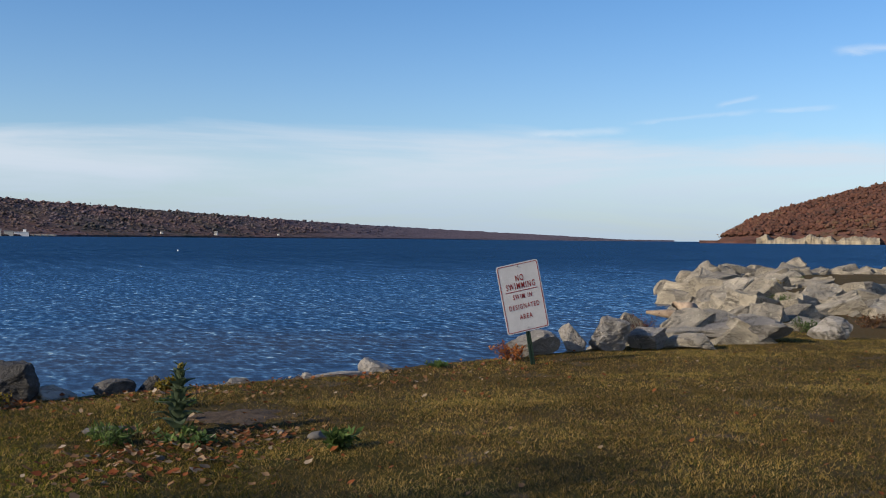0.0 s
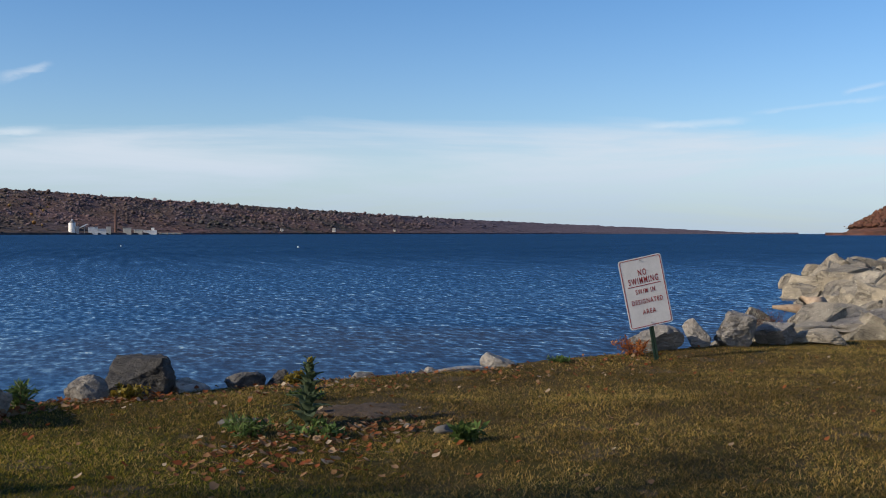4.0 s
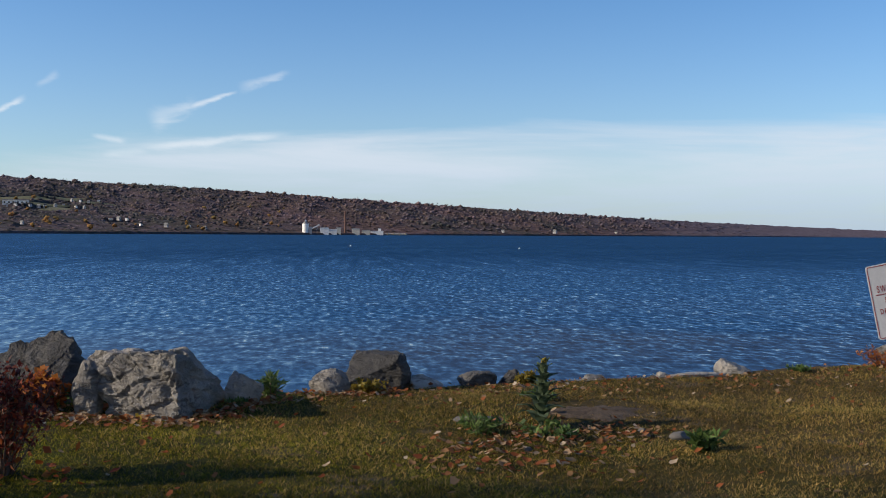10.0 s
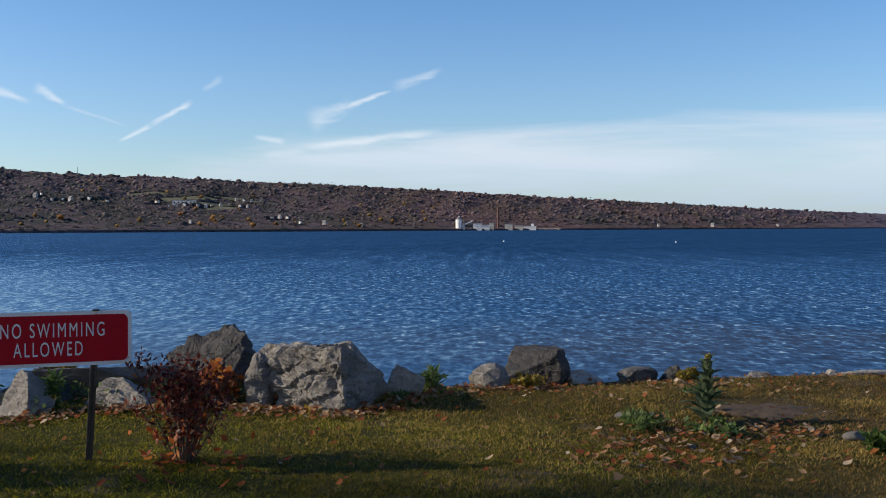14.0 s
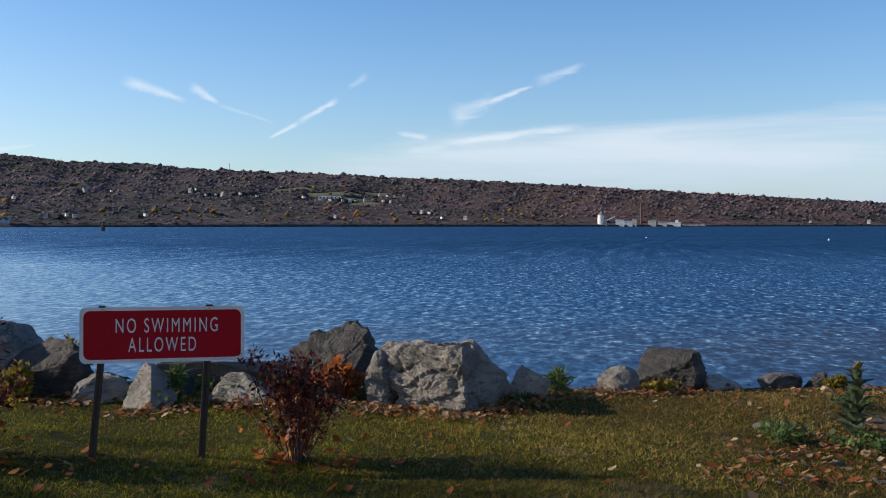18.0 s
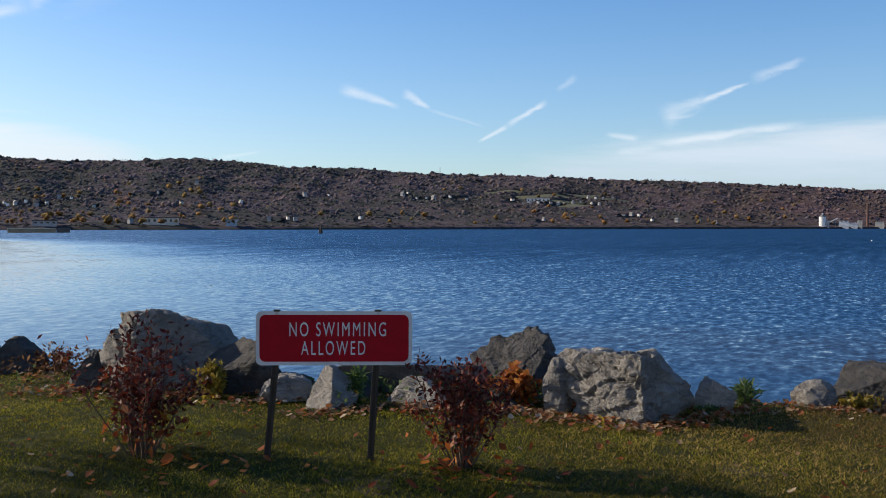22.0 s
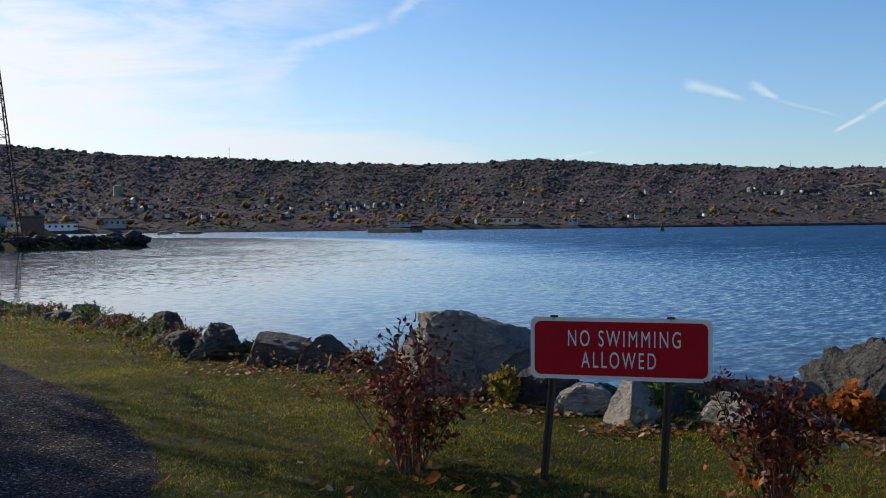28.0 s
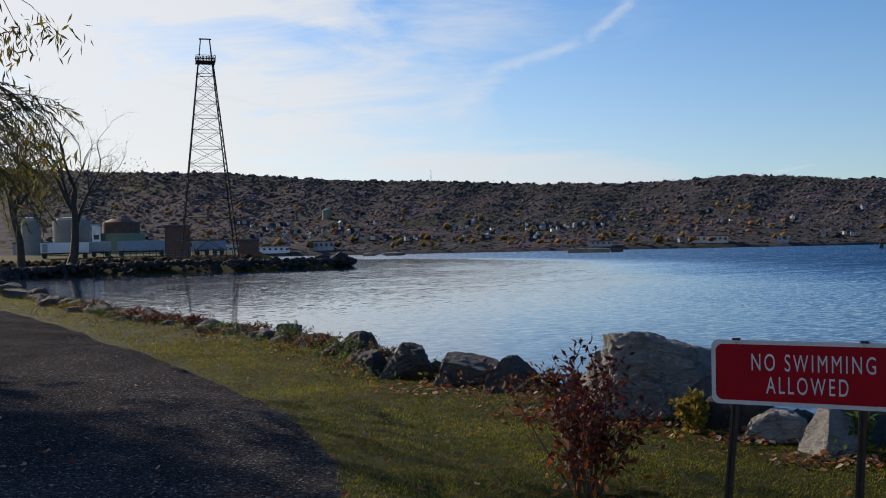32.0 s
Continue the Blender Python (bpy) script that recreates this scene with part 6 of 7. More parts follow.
def leaf_litter(name, n, pick, size, mat, seed, label, minimum=0.05):
    """Curled dry leaves lying on the lawn."""
    rs = np.random.RandomState(seed)
    x, y = pick(rs, n)
    ok = shore_distance(x, y) > minimum
    x, y = x[ok], y[ok]
    m = len(x)
    z = ground_z(x, y) + rs.uniform(0.012, 0.035, m)
    a = rs.uniform(0, 2 * np.pi, m)
    s = size * rs.uniform(0.6, 1.4, m)
    prof = np.array([(0, -0.5), (0.32, -0.42), (0.5, -0.05), (0.30, 0.30), (0.0, 0.62), (-0.30, 0.30), (-0.5, -0.05), (-0.32, -0.42)])
    curl = rs.uniform(0.1, 0.75, m)
    V = np.zeros((m, 9, 3))
    tilt = rs.uniform(-0.6, 0.6, (m, 2))
    for k in range(9):
        u, w = (0, 0) if k == 8 else prof[k]
        jag = 1 if k == 8 else rs.uniform(0.75, 1.2, m)
        V[:, k, 0] = x + s * (u * np.cos(a) - w * np.sin(a)) * jag
        V[:, k, 1] = y + s * (u * np.sin(a) + w * np.cos(a)) * jag
        V[:, k, 2] = z + s * (curl * (u * u + 0.6 * w * w) * 1.8 + tilt[:, 0] * u + tilt[:, 1] * w)
    F = np.array([(8, k, (k + 1) % 8) for k in range(8)])
    F = (F[None] + (np.arange(m) * 9)[:, None, None]).reshape(-1, 3)
    return tagged(part(name, soup(name, V.reshape(-1, 3), F, mat), None), label, "leaves", kind="stuff")


def around(spots):
    def pick(rs, n):
        k = rs.randint(0, len(spots), n)
        s = np.array(spots)[k]
        return s[:, 0] + rs.normal(0, 1, n) * s[:, 2], s[:, 1] + rs.normal(0, 1, n) * s[:, 3]
    return pick


def bank_edge(rs, n):
    k = rs.randint(11, 26, n)
    s = rs.rand(n)
    p = np.array(SHORE)
    q = p[k] * (1 - s)[:, None] + p[k + 1] * s[:, None]
    return q[:, 0] - rs.exponential(0.28, n) - 0.05, q[:, 1] - rs.exponential(0.40, n) - 0.1


leaf_litter("scattered_leaves", 1000, fan(3.8, 16, -30, 95), 0.030, "fallen_leaf", 5, "tan and rust fallen leaves scattered over the lawn")
leaf_litter("leaf_drift", 420, around([(6.0, 4.3, 0.45, 0.35), (5.6, 4.5, 0.5, 0.25), (5.3, 4.1, 0.5, 0.35), (6.4, 4.1, 0.3, 0.2)]), 0.042, "fallen_leaf", 6, "drift of rust and tan leaves round the mullein")
leaf_litter("bank_leaves", 1900, bank_edge, 0.036, "fallen_leaf", 7, "rust leaves gathered along the foot of the boulders", -0.4)
leaf_litter("rock_foot_leaves", 1500, around([(4.55, 6.62, 0.30, 0.10), (4.1, 7.0, 0.20, 0.12), (3.7, 7.35, 0.25, 0.10), (3.2, 7.5, 0.25, 0.10), (2.5, 7.6, 0.25, 0.10), (2.05, 8.3, 0.30, 0.15), (1.3, 8.85, 0.30, 0.15), (0.7, 9.3, 0.25, 0.15), (5.1, 6.75, 0.25, 0.08), (6.35, 6.65, 0.25, 0.10), (-0.4, 10.8, 0.4, 0.3)]), 0.040, "fallen_leaf", 9, "rust and tan leaves heaped against the boulders", -0.6)
leaf_litter("bush_leaves", 90, around([(1.0, 6.2, 0.4, 0.25), (2.75, 5.6, 0.4, 0.25)]), 0.05, "rust_leaf", 8, "rust leaves under the maroon bushes")

def bank_plants(name, n, mat, seed, label, tall, lo=9, hi=26):
    """Low ragged weeds in a strip along the edge of the bank."""
    rs = np.random.RandomState(seed)
    k = rs.randint(lo, hi, n)
    s, p = rs.rand(n), np.array(SHORE)
    q = p[k] * (1 - s)[:, None] + p[k + 1] * s[:, None]
    q = q + np.array([-0.62, -0.78]) * rs.exponential(0.28, (n, 1)) + rs.normal(0, 0.10, (n, 2))
    ok = patchwork(q[:, 0], q[:, 1], 1.1, seed) > 0.42
    q = q[ok]
    places = []
    for (x, y), z in zip(q, ground_z(q[:, 0], q[:, 1])):
        for h in np.linspace(0.2, 1.0, 4):
            places.append((x + rs.normal(0, 0.05), y + rs.normal(0, 0.05), z + tall * h * rs.uniform(0.4, 1.1)))
    V, F = leaf_quads(rs, [Vector(c) for c in places], 3, 0.03, 0.055, 0.022, -0.3)
    return tagged(part(name, soup(name, V, F, mat), None), label, "weeds", kind="stuff")


bank_plants("green_weeds", 800, "green_leaf", 51, "ragged green weeds along the edge of the bank", 0.13, 9, 20)
bank_plants("rusty_weeds", 600, "withered_leaf", 52, "withered dark red weeds along the edge of the bank", 0.20, 9, 18)
bank_plants("yellow_weeds", 350, "yellow_leaf", 53, "yellowing weeds along the edge of the bank", 0.12, 9, 21)

# small dark stones between the boulders of the bank
rs = np.random.RandomState(33)
line = np.array(SHORE[10:21], float)
cum = np.concatenate([[0], np.cumsum(np.hypot(*np.diff(line, axis=0).T))])
n = 900
s = cum[-1] * rs.rand(n) ** 0.8
x, y = np.interp(s, cum, line[:, 0]) + rs.normal(0.1, 0.25, n), np.interp(s, cum, line[:, 1]) + rs.normal(0.15, 0.25, n)
z = np.maximum(ground_z(x, y), WATER)
girth = rs.uniform(0.06, 0.17, (n, 1, 1)) * np.clip(np.hypot(x, y) / 12, 0.8, 2.4)[:, None, None]
V = np.stack([x, y, z], 1)[:, None] + ICO_V[None] * girth * rs.uniform(0.6, 1.2, (n, 12, 1)) * np.array([1.2, 1, 0.8])
F = (ICO_F[None] + (np.arange(n) * 12)[:, None, None]).reshape(-1, 3)
tagged(part("bank_rubble", soup("bank_rubble", V, F, "dark_stone"), None), "small dark stones between the boulders of the bank", "rubble", kind="stuff")

# ---- rocks round the point ----
rs = np.random.RandomState(31)
dark_kinds = [rock_mesh(140 + k, cuts=8, detail=1, rough=0.05) for k in range(5)]
for me in dark_kinds:
    me.materials.append(MATS["black_stone"])
line = np.array(SHORE[5:13], float)
seg = np.hypot(*np.diff(line, axis=0).T)
cum = np.concatenate([[0], np.cumsum(seg)])
for k in range(260):
    s = cum[-1] * (k + rs.uniform(0, 0.9)) / 260
    x, y = np.interp(s, cum, line[:, 0]) + rs.normal(0, 0.5), np.interp(s, cum, line[:, 1]) + rs.normal(0, 0.5)
    ob = new("point_rock", dark_kinds[rs.randint(5)])
    w = rs.uniform(0.55, 1.35)
    ob.matrix_basis = pose(x, y, max(float(ground_z(x, y)), WATER) + 0.12, rs.uniform(-15, 15), rs.uniform(-15, 15), rs.uniform(0, 360)) @ Matrix.Diagonal((w, w * 0.8, w * rs.uniform(0.55, 0.85), 1))
    tagged(ob, "dark rubble rock edging the low point", "rock", "point rocks")
n = 1500
s = rs.uniform(0, cum[-1], n)
x, y = np.interp(s, cum, line[:, 0]) + rs.normal(0, 0.7, n), np.interp(s, cum, line[:, 1]) + rs.normal(0, 0.7, n)
z = np.maximum(ground_z(x, y), WATER) + 0.06
V = np.stack([x, y, z], 1)[:, None] + ICO_V[None] * rs.uniform(0.18, 0.5, (n, 1, 1)) * rs.uniform(0.6, 1.15, (n, 12, 1)) * np.array([1, 1, 0.75])
F = (ICO_F[None] + (np.arange(n) * 12)[:, None, None]).reshape(-1, 3)
tagged(part("point_rubble", soup("point_rubble", V, F, "black_stone"), None), "small dark broken stone between the rocks of the point", "rubble", kind="stuff")
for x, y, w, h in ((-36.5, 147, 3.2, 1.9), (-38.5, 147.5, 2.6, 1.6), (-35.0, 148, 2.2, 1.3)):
    boulder(int(170 + x), x, y, w, w * 0.7, h, 20, "black_stone", z=-0.2, label="pile of dark rock at the end of the point", group="point rocks", cuts=8, detail=2)


# ---- works and sheds behind the point ----
def place(bearing, distance):
    return 1.08 + distance * math.sin(radians(bearing)), 0.88 + distance * math.cos(radians(bearing))


def works_building(name, bearing, dist, w, d, h, wall, roof, label, category, dome=0.0, z=None):
    x, y = place(bearing, dist)
    z = float(ground_z(x, y)) if z is None else z
    t = thing(name, label, category, matrix=pose(x, y, z, 0, 0, -bearing))
    if dome:
        bm = bmesh.new()
        bmesh.ops.create_cone(bm, cap_ends=True, segments=28, radius1=w / 2, radius2=w / 2, depth=h + 1, matrix=Matrix.Translation((0, 0, h / 2 - 0.5)))
        part("shell", bm, wall, t)
        bm = bmesh.new()
        bmesh.ops.create_cone(bm, cap_ends=True, segments=28, radius1=w / 2 * 0.80, radius2=w / 2 * 0.78, depth=dome * 0.75, matrix=Matrix.Translation((0, 0, h + dome * 0.375)))
        bmesh.ops.create_cone(bm, cap_ends=True, segments=28, radius1=w / 2 * 0.78, radius2=w / 2 * 0.42, depth=dome * 0.25, matrix=Matrix.Translation((0, 0, h + dome * 0.87)))
        part("roof", bm, roof, t)
    else:
        part("wall", boxed(-w / 2, -d / 2, -1, w / 2, d / 2, h, 0.05), wall, t)
        part("roof", boxed(-w / 2 - 0.2, -d / 2 - 0.2, h, w / 2 + 0.2, d / 2 + 0.2, h + 0.35, 0.05), roof, t)
        for k in range(max(int(w // 4), 1)):
            cx = -w / 2 + (k + 0.5) * w / max(int(w // 4), 1)
            part("window", boxed(cx - 0.6, -d / 2 - 0.06, h * 0.5, cx + 0.6, -d / 2 - 0.01, h * 0.5 + 1.1), "dark_pane", t)
    return t


def trailer(bearing, dist, long, wall, label):
    x, y = place(bearing, dist)
    z = float(ground_z(x, y))
    t = thing("trailer", label, "trailer", "parked trailers", pose(x, y, z, 0, 0, -bearing))
    part("body", boxed(-long / 2, -1.25, 1.1, long / 2, 1.25, 3.2, 0.06), wall, t)
    part("frame", boxed(-long / 2 + 0.3, -0.5, 0.8, long / 2 - 0.3, 0.5, 1.09), "dark_roof", t)
    part("door", boxed(-long / 2 + 0.4, -1.29, 1.3, -long / 2 + 1.4, -1.255, 3.0), "grey_wall", t)
    for sx in (-long / 2 + 0.8, long / 2 - 0.8):
        for sy in (-1.1, 1.1):
            bm = bmesh.new()
            rod(bm, (sx, sy - 0.13, 0.45), (sx, sy + 0.13, 0.45), 0.5, seg=14)
            part("wheel", bm, "post_black", t)
    return t


n = 900
d, b = rs.uniform(158, 205, n), rs.uniform(-36, -18.6, n)
x, y = 1.08 + d * np.sin(np.radians(b)), 0.88 + d * np.cos(np.radians(b))
ok = shore_distance(x, y) > 3
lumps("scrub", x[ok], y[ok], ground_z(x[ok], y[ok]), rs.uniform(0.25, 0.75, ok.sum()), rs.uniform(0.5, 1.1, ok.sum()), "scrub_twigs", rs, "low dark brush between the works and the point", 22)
works_building("storage_tank", -25.7, 262, 10.9, 10.9, 4.7, "green_tank", "brown_roof", "squat green tank under a dark brown roof", "tank", 3.5)
works_building("brown_silo", -22.85, 215, 4.9, 4.9, 6.0, "brick_wall", "dark_roof", "dark brown square bin building", "building")
works_building("grey_silo", -28.15, 276, 8.9, 8.9, 8.4, "steel_tank", "grey_wall", "pale grey cylindrical silo", "silo", 0.8)
works_building("grey_silo", -30.1, 262, 4.2, 4.2, 8.0, "steel_tank", "grey_wall", "pale grey cylindrical silo", "silo", 0.8)
works_building("pump_house", -26.95, 258, 1.9, 3.0, 6.6, "white_wall", "grey_wall", "small white works building beside a tank", "building")
works_building("long_shed", -26.4, 292, 46, 8, 3.0, "grey_wall", "dark_roof", "long low grey works shed", "building")
works_building("low_shed", -19.15, 214, 3.9, 3, 2.9, "brick_wall", "dark_roof", "low brown shed near the derrick", "building")
for b, dd, long, wall, label in ((-28.5, 228, 9.4, "white_wall", "white box trailer parked by the works"), (-26.75, 230, 4.2, "grey_wall", "grey box trailer parked by the works"), (-24.7, 228, 9.7, "blue_wall", "pale blue box trailer parked by the works"), (-21.6, 222, 3.5, "blue_wall", "pale blue box trailer behind the derrick"), (-20.75, 222, 3.0, "blue_wall", "short pale blue box trailer behind the derrick")):
    trailer(b, dd, long, wall, label)
f0 = thing("fence", "tall wire-mesh fence at the works", "fence", matrix=pose(0, 0, 0))
for k in range(22):
    x, y = place(-26.6 + 0.33 * k, 182)
    z = float(ground_z(x, y))
    part("post", rod(bmesh.new(), (x, y, z - 0.2), (x, y, z + 2.6), 0.05), "derrick_steel", f0)
    if k < 21:
        x2, y2 = place(-26.6 + 0.33 * (k + 1), 182)
        z2 = float(ground_z(x2, y2))
        bm = bmesh.new()
        for h in np.linspace(0.3, 2.5, 6):
            rod(bm, (x, y, z + h), (x2, y2, z2 + h), 0.016, seg=3)
        part("wire", bm, "zinc", f0)


# ---- houses of the town and the farms ----
def house(name, w, d, h, pitch, wall, roof, label, porch):
    t = thing(name, label, "house", "houses across the lake")
    part("wall", boxed(-w / 2, -d / 2, -4, w / 2, d / 2, h), wall, t)
    bm = bmesh.new()
    pts = [(-w / 2 - 0.5, -d / 2 - 0.6, h), (-w / 2 - 0.5, d / 2 + 0.6, h), (-w / 2 - 0.5, 0, h + pitch), (w / 2 + 0.5, -d / 2 - 0.6, h), (w / 2 + 0.5, d / 2 + 0.6, h), (w / 2 + 0.5, 0, h + pitch)]
    v = [bm.verts.new(p) for p in pts]
    for f in ((0, 1, 2), (3, 5, 4), (0, 2, 5, 3), (1, 4, 5, 2), (0, 3, 4, 1)):
        bm.faces.new([v[i] for i in f])
    bmesh.ops.recalc_face_normals(bm, faces=bm.faces)
    r = part("roof", bm, roof, t)
    part("chimney", boxed(w * 0.2, 0.2, h + pitch * 0.4, w * 0.2 + 0.9, 1.1, h + pitch + 1.0), "brick_wall", r)
    for k in range(3):
        cx = -w / 2 + (k + 0.5) * w / 3
        for z in ((1.0, h - 2.4) if h > 5 else (1.0,)):
            part("window", boxed(cx - 0.6, -d / 2 - 0.08, z, cx + 0.6, -d / 2 - 0.01, z + 1.5), "dark_pane", t)
    if porch:
        part("porch", boxed(-w / 2, -d / 2 - 2.2, -2, w / 2, -d / 2 - 0.02, 2.6), "pale_wall", t)
    return t


kinds_h = [house("house", 9, 8, 5.2, 4.8, "white_wall", "dark_roof", "white gabled house among trees", True), house("house", 9, 8, 4.6, 5.0, "grey_wall", "dark_roof", "grey steep-roofed house among trees", False),
           house("house", 13, 9, 3.6, 4.0, "pale_wall", "brown_roof", "cream low house with a brown roof", False), house("house", 10, 8, 4.4, 4.6, "grey_wall", "steel_tank", "grey house with a pale metal roof", False)]
rs = np.random.RandomState(8)
first = set()
for a, s, k in HOUSES:
    x, y, z = [float(q[0]) for q in on_hill(np.array([a]), np.array([s]))]
    big = rs.uniform(0.5, 0.75) if a < 40 else 1.0
    m = pose(x, y, z + 3.6, 0, 0, -a + rs.uniform(-90, 90)) @ Matrix.Diagonal((big, big, big, 1))
    if k in first:
        copy_thing(kinds_h[k], m)
    else:
        first.add(k)
        kinds_h[k].matrix_basis = m

# waterfront: pale boathouses, a long low hall, a round water tank on the hill
def hill_place(a, s):
    return [float(q[0]) for q in on_hill(np.array([a]), np.array([s]))]


def hall(a, s, w, h, wall, roof, label, name="boathouse"):
    x, y, z = hill_place(a, s)
    t = thing(name, label, "building", "waterfront buildings", pose(x, y, max(z, 0.3) + 1, 0, 0, -a))
    part("wall", boxed(-w / 2, -5, -3, w / 2, 5, h), wall, t)
    part("roof", boxed(-w / 2 - 0.8, -6, h, w / 2 + 0.8, 6, h + 0.8), roof, t)
    n = max(int(w // 5), 2)
    for k in range(n):
        cx = -w / 2 + (k + 0.5) * w / n
        part("window", boxed(cx - 1.2, -5.1, h * 0.35, cx + 1.2, -5.01, h * 0.75), "dark_pane", t)


hall(-20.2, .03, 24, 6, "pale_wall", "white_wall", "pale waterfront hall with a white roof")
hall(-17.8, .02, 34, 5, "white_wall", "grey_wall", "long white boathouse by the town pier")
hall(-15.2, .05, 26, 8, "grey_wall", "dark_roof", "grey waterfront building of two storeys")
hall(-22.4, .05, 18, 9, "brick_wall", "dark_roof", "brown brick waterfront building")
hall(5.7, .05, 38, 6, "pale_wall", "dark_roof", "long low lakeside lodge", "lodge")
hall(9.4, .03, 11, 5, "blue_wall", "grey_wall", "small blue-grey lakeside house")
hall(0.0, .03, 22, 4, "grey_wall", "dark_roof", "low grey lakeside boathouse")
hall(26.0, .50, 34, 7, "white_wall", "grey_wall", "large white building on the hillside", "lodge")
x, y, z = hill_place(-14.9, .42)
t = thing("water_tank", "pale green-grey round water tank on the hillside", "tank", matrix=pose(x, y, z + 4))
bm = bmesh.new()
bmesh.ops.create_cone(bm, cap_ends=True, segments=24, radius1=5.4, radius2=5.4, depth=13, matrix=Matrix.Translation((0, 0, 6)))
part("shell", bm, "green_tank", t)
bm = bmesh.new()
bmesh.ops.create_cone(bm, cap_ends=True, segments=24, radius1=5.6, radius2=1.2, depth=1.3, matrix=Matrix.Translation((0, 0, 13.1)))
part("roof", bm, "steel_tank", t)

# masts on the ridge
for a, h in ((-9.18, 26), (20.65, 19)):
    x, y, z = hill_place(a, 0.97)
    t = thing("radio_mast", "thin lattice radio mast on the ridge", "mast", "ridge masts", pose(x, y, z))
    bm = bmesh.new()
    for k in range(3):
        an = 2 * math.pi * k / 3
        angle_bar(bm, (0.7 * math.cos(an), 0.7 * math.sin(an), -2), (0.25 * math.cos(an), 0.25 * math.sin(an), h), 0.22)
    part("lattice", bm, "grey_wall", t)
    bm = bmesh.new()
    for q in np.linspace(2, h - 1, 12):
        angle_bar(bm, (-0.5, 0, q), (0.5, 0.1, q + 1.0), 0.14)
    part("bracing", bm, "grey_wall", t)


# ---- the salt works across the lake ----
def salt_works():
    def at(a, s=0.02):
        x, y, z = hill_place(a, s)
        return pose(x, y, max(z, 0.2), 0, 0, -a)

    t = thing("works_chimney", "tall dark brick works chimney by the lake", "chimney", matrix=at(42.88, 0.03))
    part("shaft", rod(bmesh.new(), (0, 0, -3), (0, 0, 35), 2.0, 1.5, 16), "chimney_brick", t)
    part("rim", rod(bmesh.new(), (0, 0, 35), (0, 0, 36), 1.7, 1.7, 16), "chimney_brick", t)
    t = thing("works_silo", "pale domed silo of the lakeside works", "silo", matrix=at(40.73, 0.03))
    part("shell", rod(bmesh.new(), (0, 0, -3), (0, 0, 14), 5.0, 5.0, 20), "white_wall", t)
    part("roof", rod(bmesh.new(), (0, 0, 14), (0, 0, 17.5), 5.1, 1.6, 20), "steel_tank", t)
    part("headhouse", boxed(-1.2, -1.2, 17.2, 1.2, 1.2, 20), "white_wall", t)
    part("side_bin", boxed(5.3, -3, -3, 10, 3, 9), "grey_wall", t)
    for a, w, h, d, wall, label in ((41.75, 14, 8.5, 12, "white_wall", "tall white works building by the lake"), (42.15, 16, 5.5, 10, "white_wall", "white works shed by the lake"), (42.52, 7, 9, 8, "pale_wall", "cream works building with roof vents"), (43.45, 13, 7.5, 12, "pale_wall", "cream works building by the lake"), (44.0, 14, 5, 10, "pale_wall", "cream works shed by the lake"), (44.6, 22, 3.6, 12, "white_wall", "low white works hall"), (44.75, 5, 8, 6, "white_wall", "narrow white works tower")):
        t = thing("works_building", label, "building", "salt works", at(a, 0.015))
        part("wall", boxed(-w / 2, -d / 2, -3, w / 2, d / 2, h), wall, t)
        part("roof", boxed(-w / 2 - 0.4, -d / 2 - 0.4, h, w / 2 + 0.4, d / 2 + 0.4, h + 0.7), "white_wall" if w > 15 else "grey_wall", t)
    t = thing("conveyor", "sloping covered conveyor between works buildings", "conveyor", matrix=at(41.18, 0.02))
    part("gallery", angle_bar(bmesh.new(), (-7, 0, 5), (9, 0, 13), 1.8), "white_wall", t)
    part("leg", angle_bar(bmesh.new(), (-4, 0, -3), (-4, 0, 6), 0.8), "grey_wall", t)
    part("leg", angle_bar(bmesh.new(), (5, 0, -3), (5, 0, 10.5), 0.8), "grey_wall", t)
    t = thing("works_pier", "low pale pier of the works", "pier", matrix=at(45.33, 0.0))
    part("deck", boxed(-70, -8, 0.5, 30, -4, 2.2), "pale_wall", t)
    for k in range(10):
        part("pile", rod(bmesh.new(), (-68 + 10.5 * k, -8.2, -3), (-68 + 10.5 * k, -8.2, 3.0), 0.6), "barge_wood", t)


salt_works()


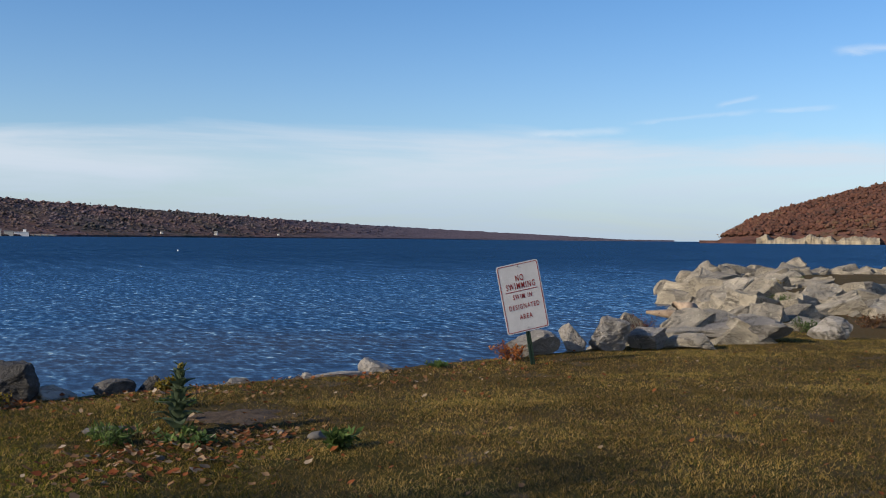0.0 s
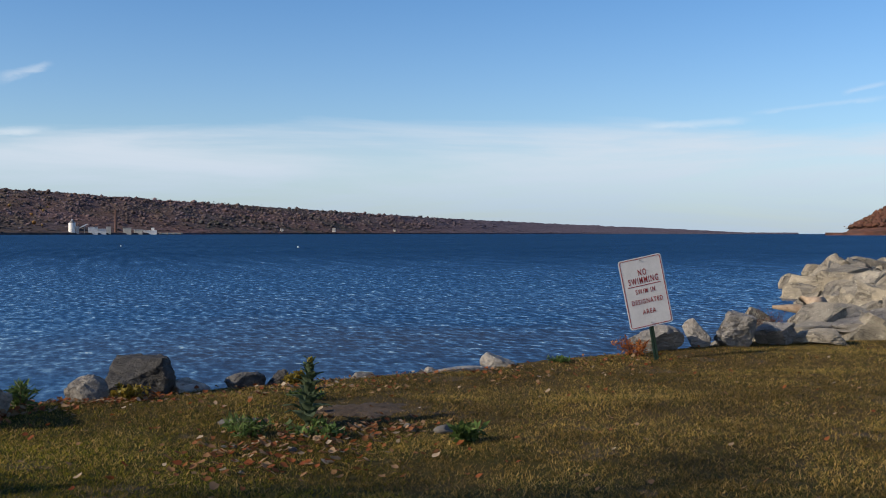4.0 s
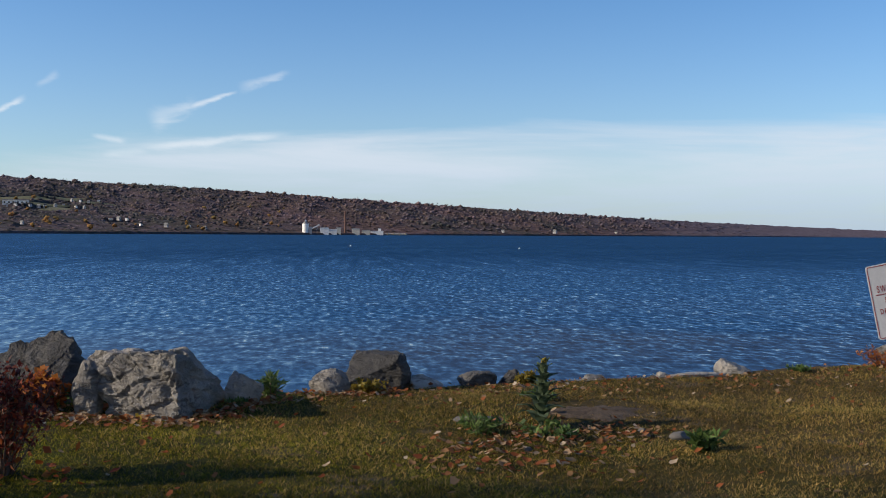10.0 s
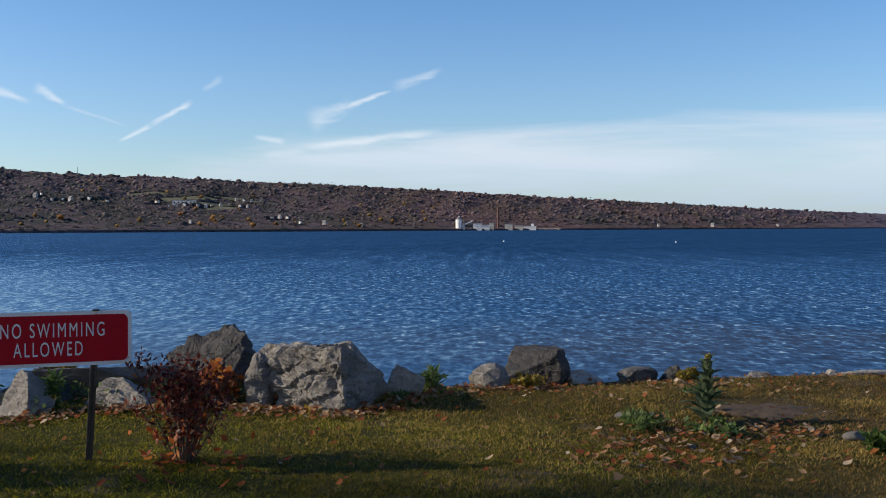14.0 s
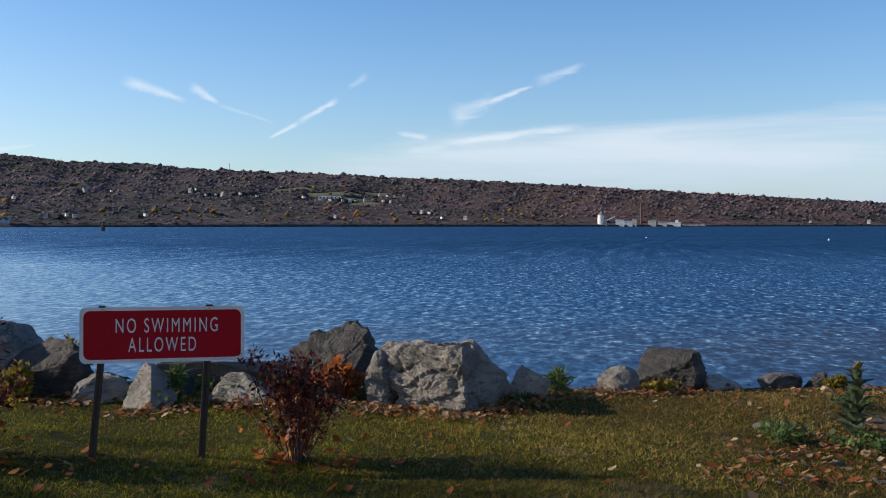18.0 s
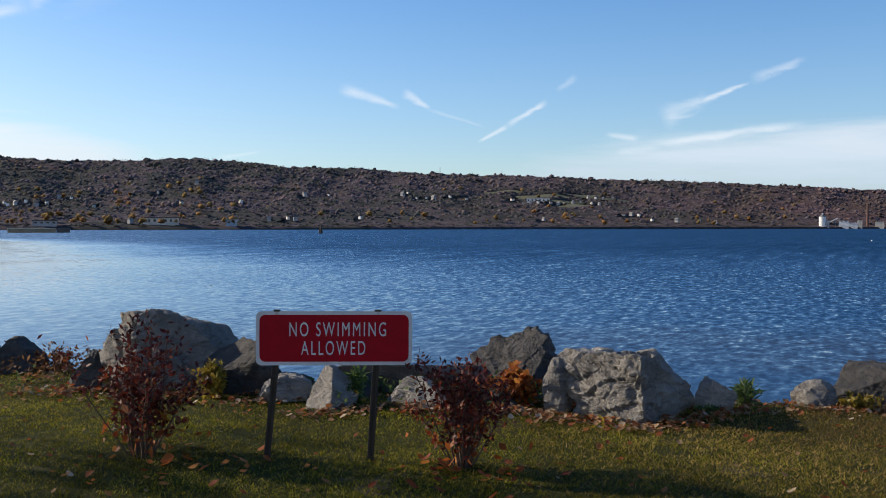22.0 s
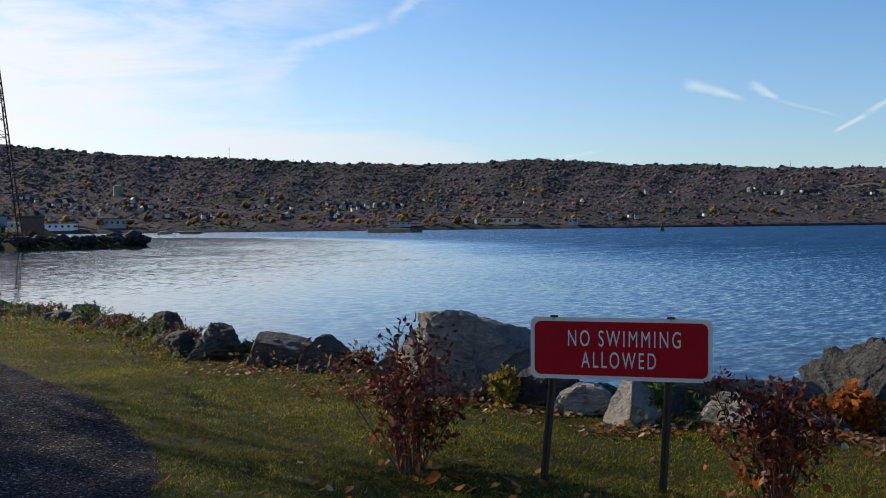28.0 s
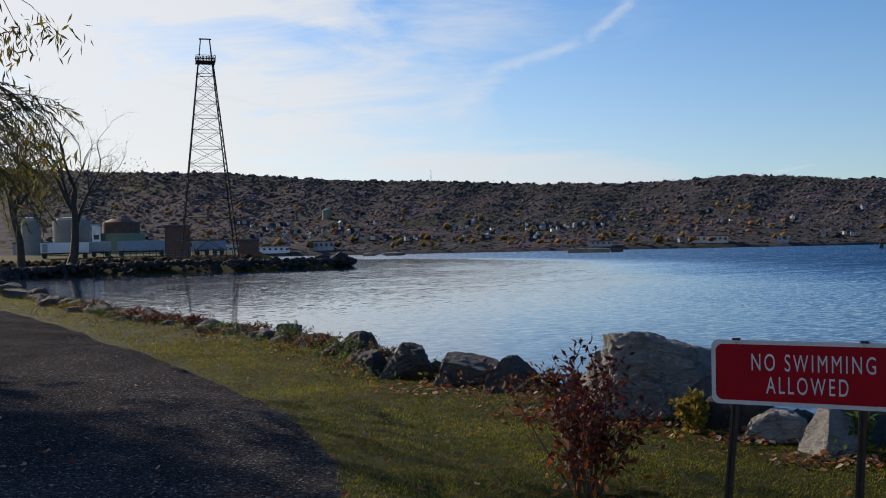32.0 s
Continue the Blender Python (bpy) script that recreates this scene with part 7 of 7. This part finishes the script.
# ---- on the water ----
def breakwater(a0, a1, dist, h, label, mat, name):
    (x0, y0), (x1, y1) = place(a0, dist), place(a1, dist)
    long = math.hypot(x1 - x0, y1 - y0)
    t = thing(name, label, "breakwater", matrix=pose((x0 + x1) / 2, (y0 + y1) / 2, WATER, 0, 0, -(a0 + a1) / 2))
    part("wall", boxed(-long / 2, -1.5, -2, long * 0.27, 1.5, h, 0.08), mat, t)
    part("cap", boxed(-long / 2 - 0.1, -1.6, h, long * 0.27, 1.6, h + 0.3, 0.05), "pale_wall", t)
    part("dark_end", boxed(long * 0.27 + 0.3, -1.7, -2, long / 2, 1.7, h * 1.15, 0.1), "dark_roof", t, "dark timber end crib")
    for k in range(9):
        xx = -long / 2 + (k + 0.5) * long * 0.77 / 9
        part("pile", rod(bmesh.new(), (xx, -1.65, -2), (xx, -1.65, h + 0.1), 0.16), "barge_wood", t)


breakwater(-1.86, 1.12, 520, 1.7, "long pale breakwater wall with a dark end", "barge_wood", "breakwater")
x, y = place(-1.5, 520)
t = thing("light_tower", "slim skeleton light tower on the breakwater", "tower", matrix=pose(x, y, WATER + 2))
bm = bmesh.new()
for k in range(4):
    sx, sy = ((-1, -1), (1, -1), (1, 1), (-1, 1))[k]
    angle_bar(bm, (0.8 * sx, 0.8 * sy, 0), (0.25 * sx, 0.25 * sy, 8), 0.10)
part("lattice", bm, "derrick_steel", t)
part("lantern", rod(bmesh.new(), (0, 0, 8), (0, 0, 8.8), 0.35), "derrick_steel", t)
x, y = place(14.08, 420)
t = thing("mooring_dolphin", "cluster of dark timber piles standing in the lake", "piles", matrix=pose(x, y, WATER))
for dx, dy, h in ((-0.5, 0, 2.0), (0.5, 0.1, 2.2), (0, -0.5, 3.2)):
    part("pile", rod(bmesh.new(), (dx * 1.4, dy, -2), (dx * 0.7, dy * 0.5, h), 0.32, 0.28, 9), "bark", t)
for k, b in enumerate((-12.6, -11.3)):
    x, y = place(b, 640)
    boulder(190 + k, x, y, 16 if k else 10, 5, 2.6, -b, "jetty_stone", z=WATER - 0.6, label="low rubble islet off the town", group="islets", name="rubble_islet", cuts=8, detail=2, sink=0)
for b, dd in ((43.1, 180), (52.4, 160), (8.4, 600)):
    x, y = place(b, dd)
    t = thing("buoy", "small white mooring buoy on the lake", "buoy", "buoys", pose(x, y, WATER))
    bm = bmesh.new()
    bmesh.ops.create_uvsphere(bm, u_segments=12, v_segments=8, radius=0.15, matrix=Matrix.Translation((0, 0, 0.08)) @ Matrix.Diagonal((1, 1, 0.85, 1)))
    part("float", bm, "white_wall", t)
    part("mooring_ring", rod(bmesh.new(), (0, 0, 0.19), (0, 0, 0.3), 0.025), "zinc", t)
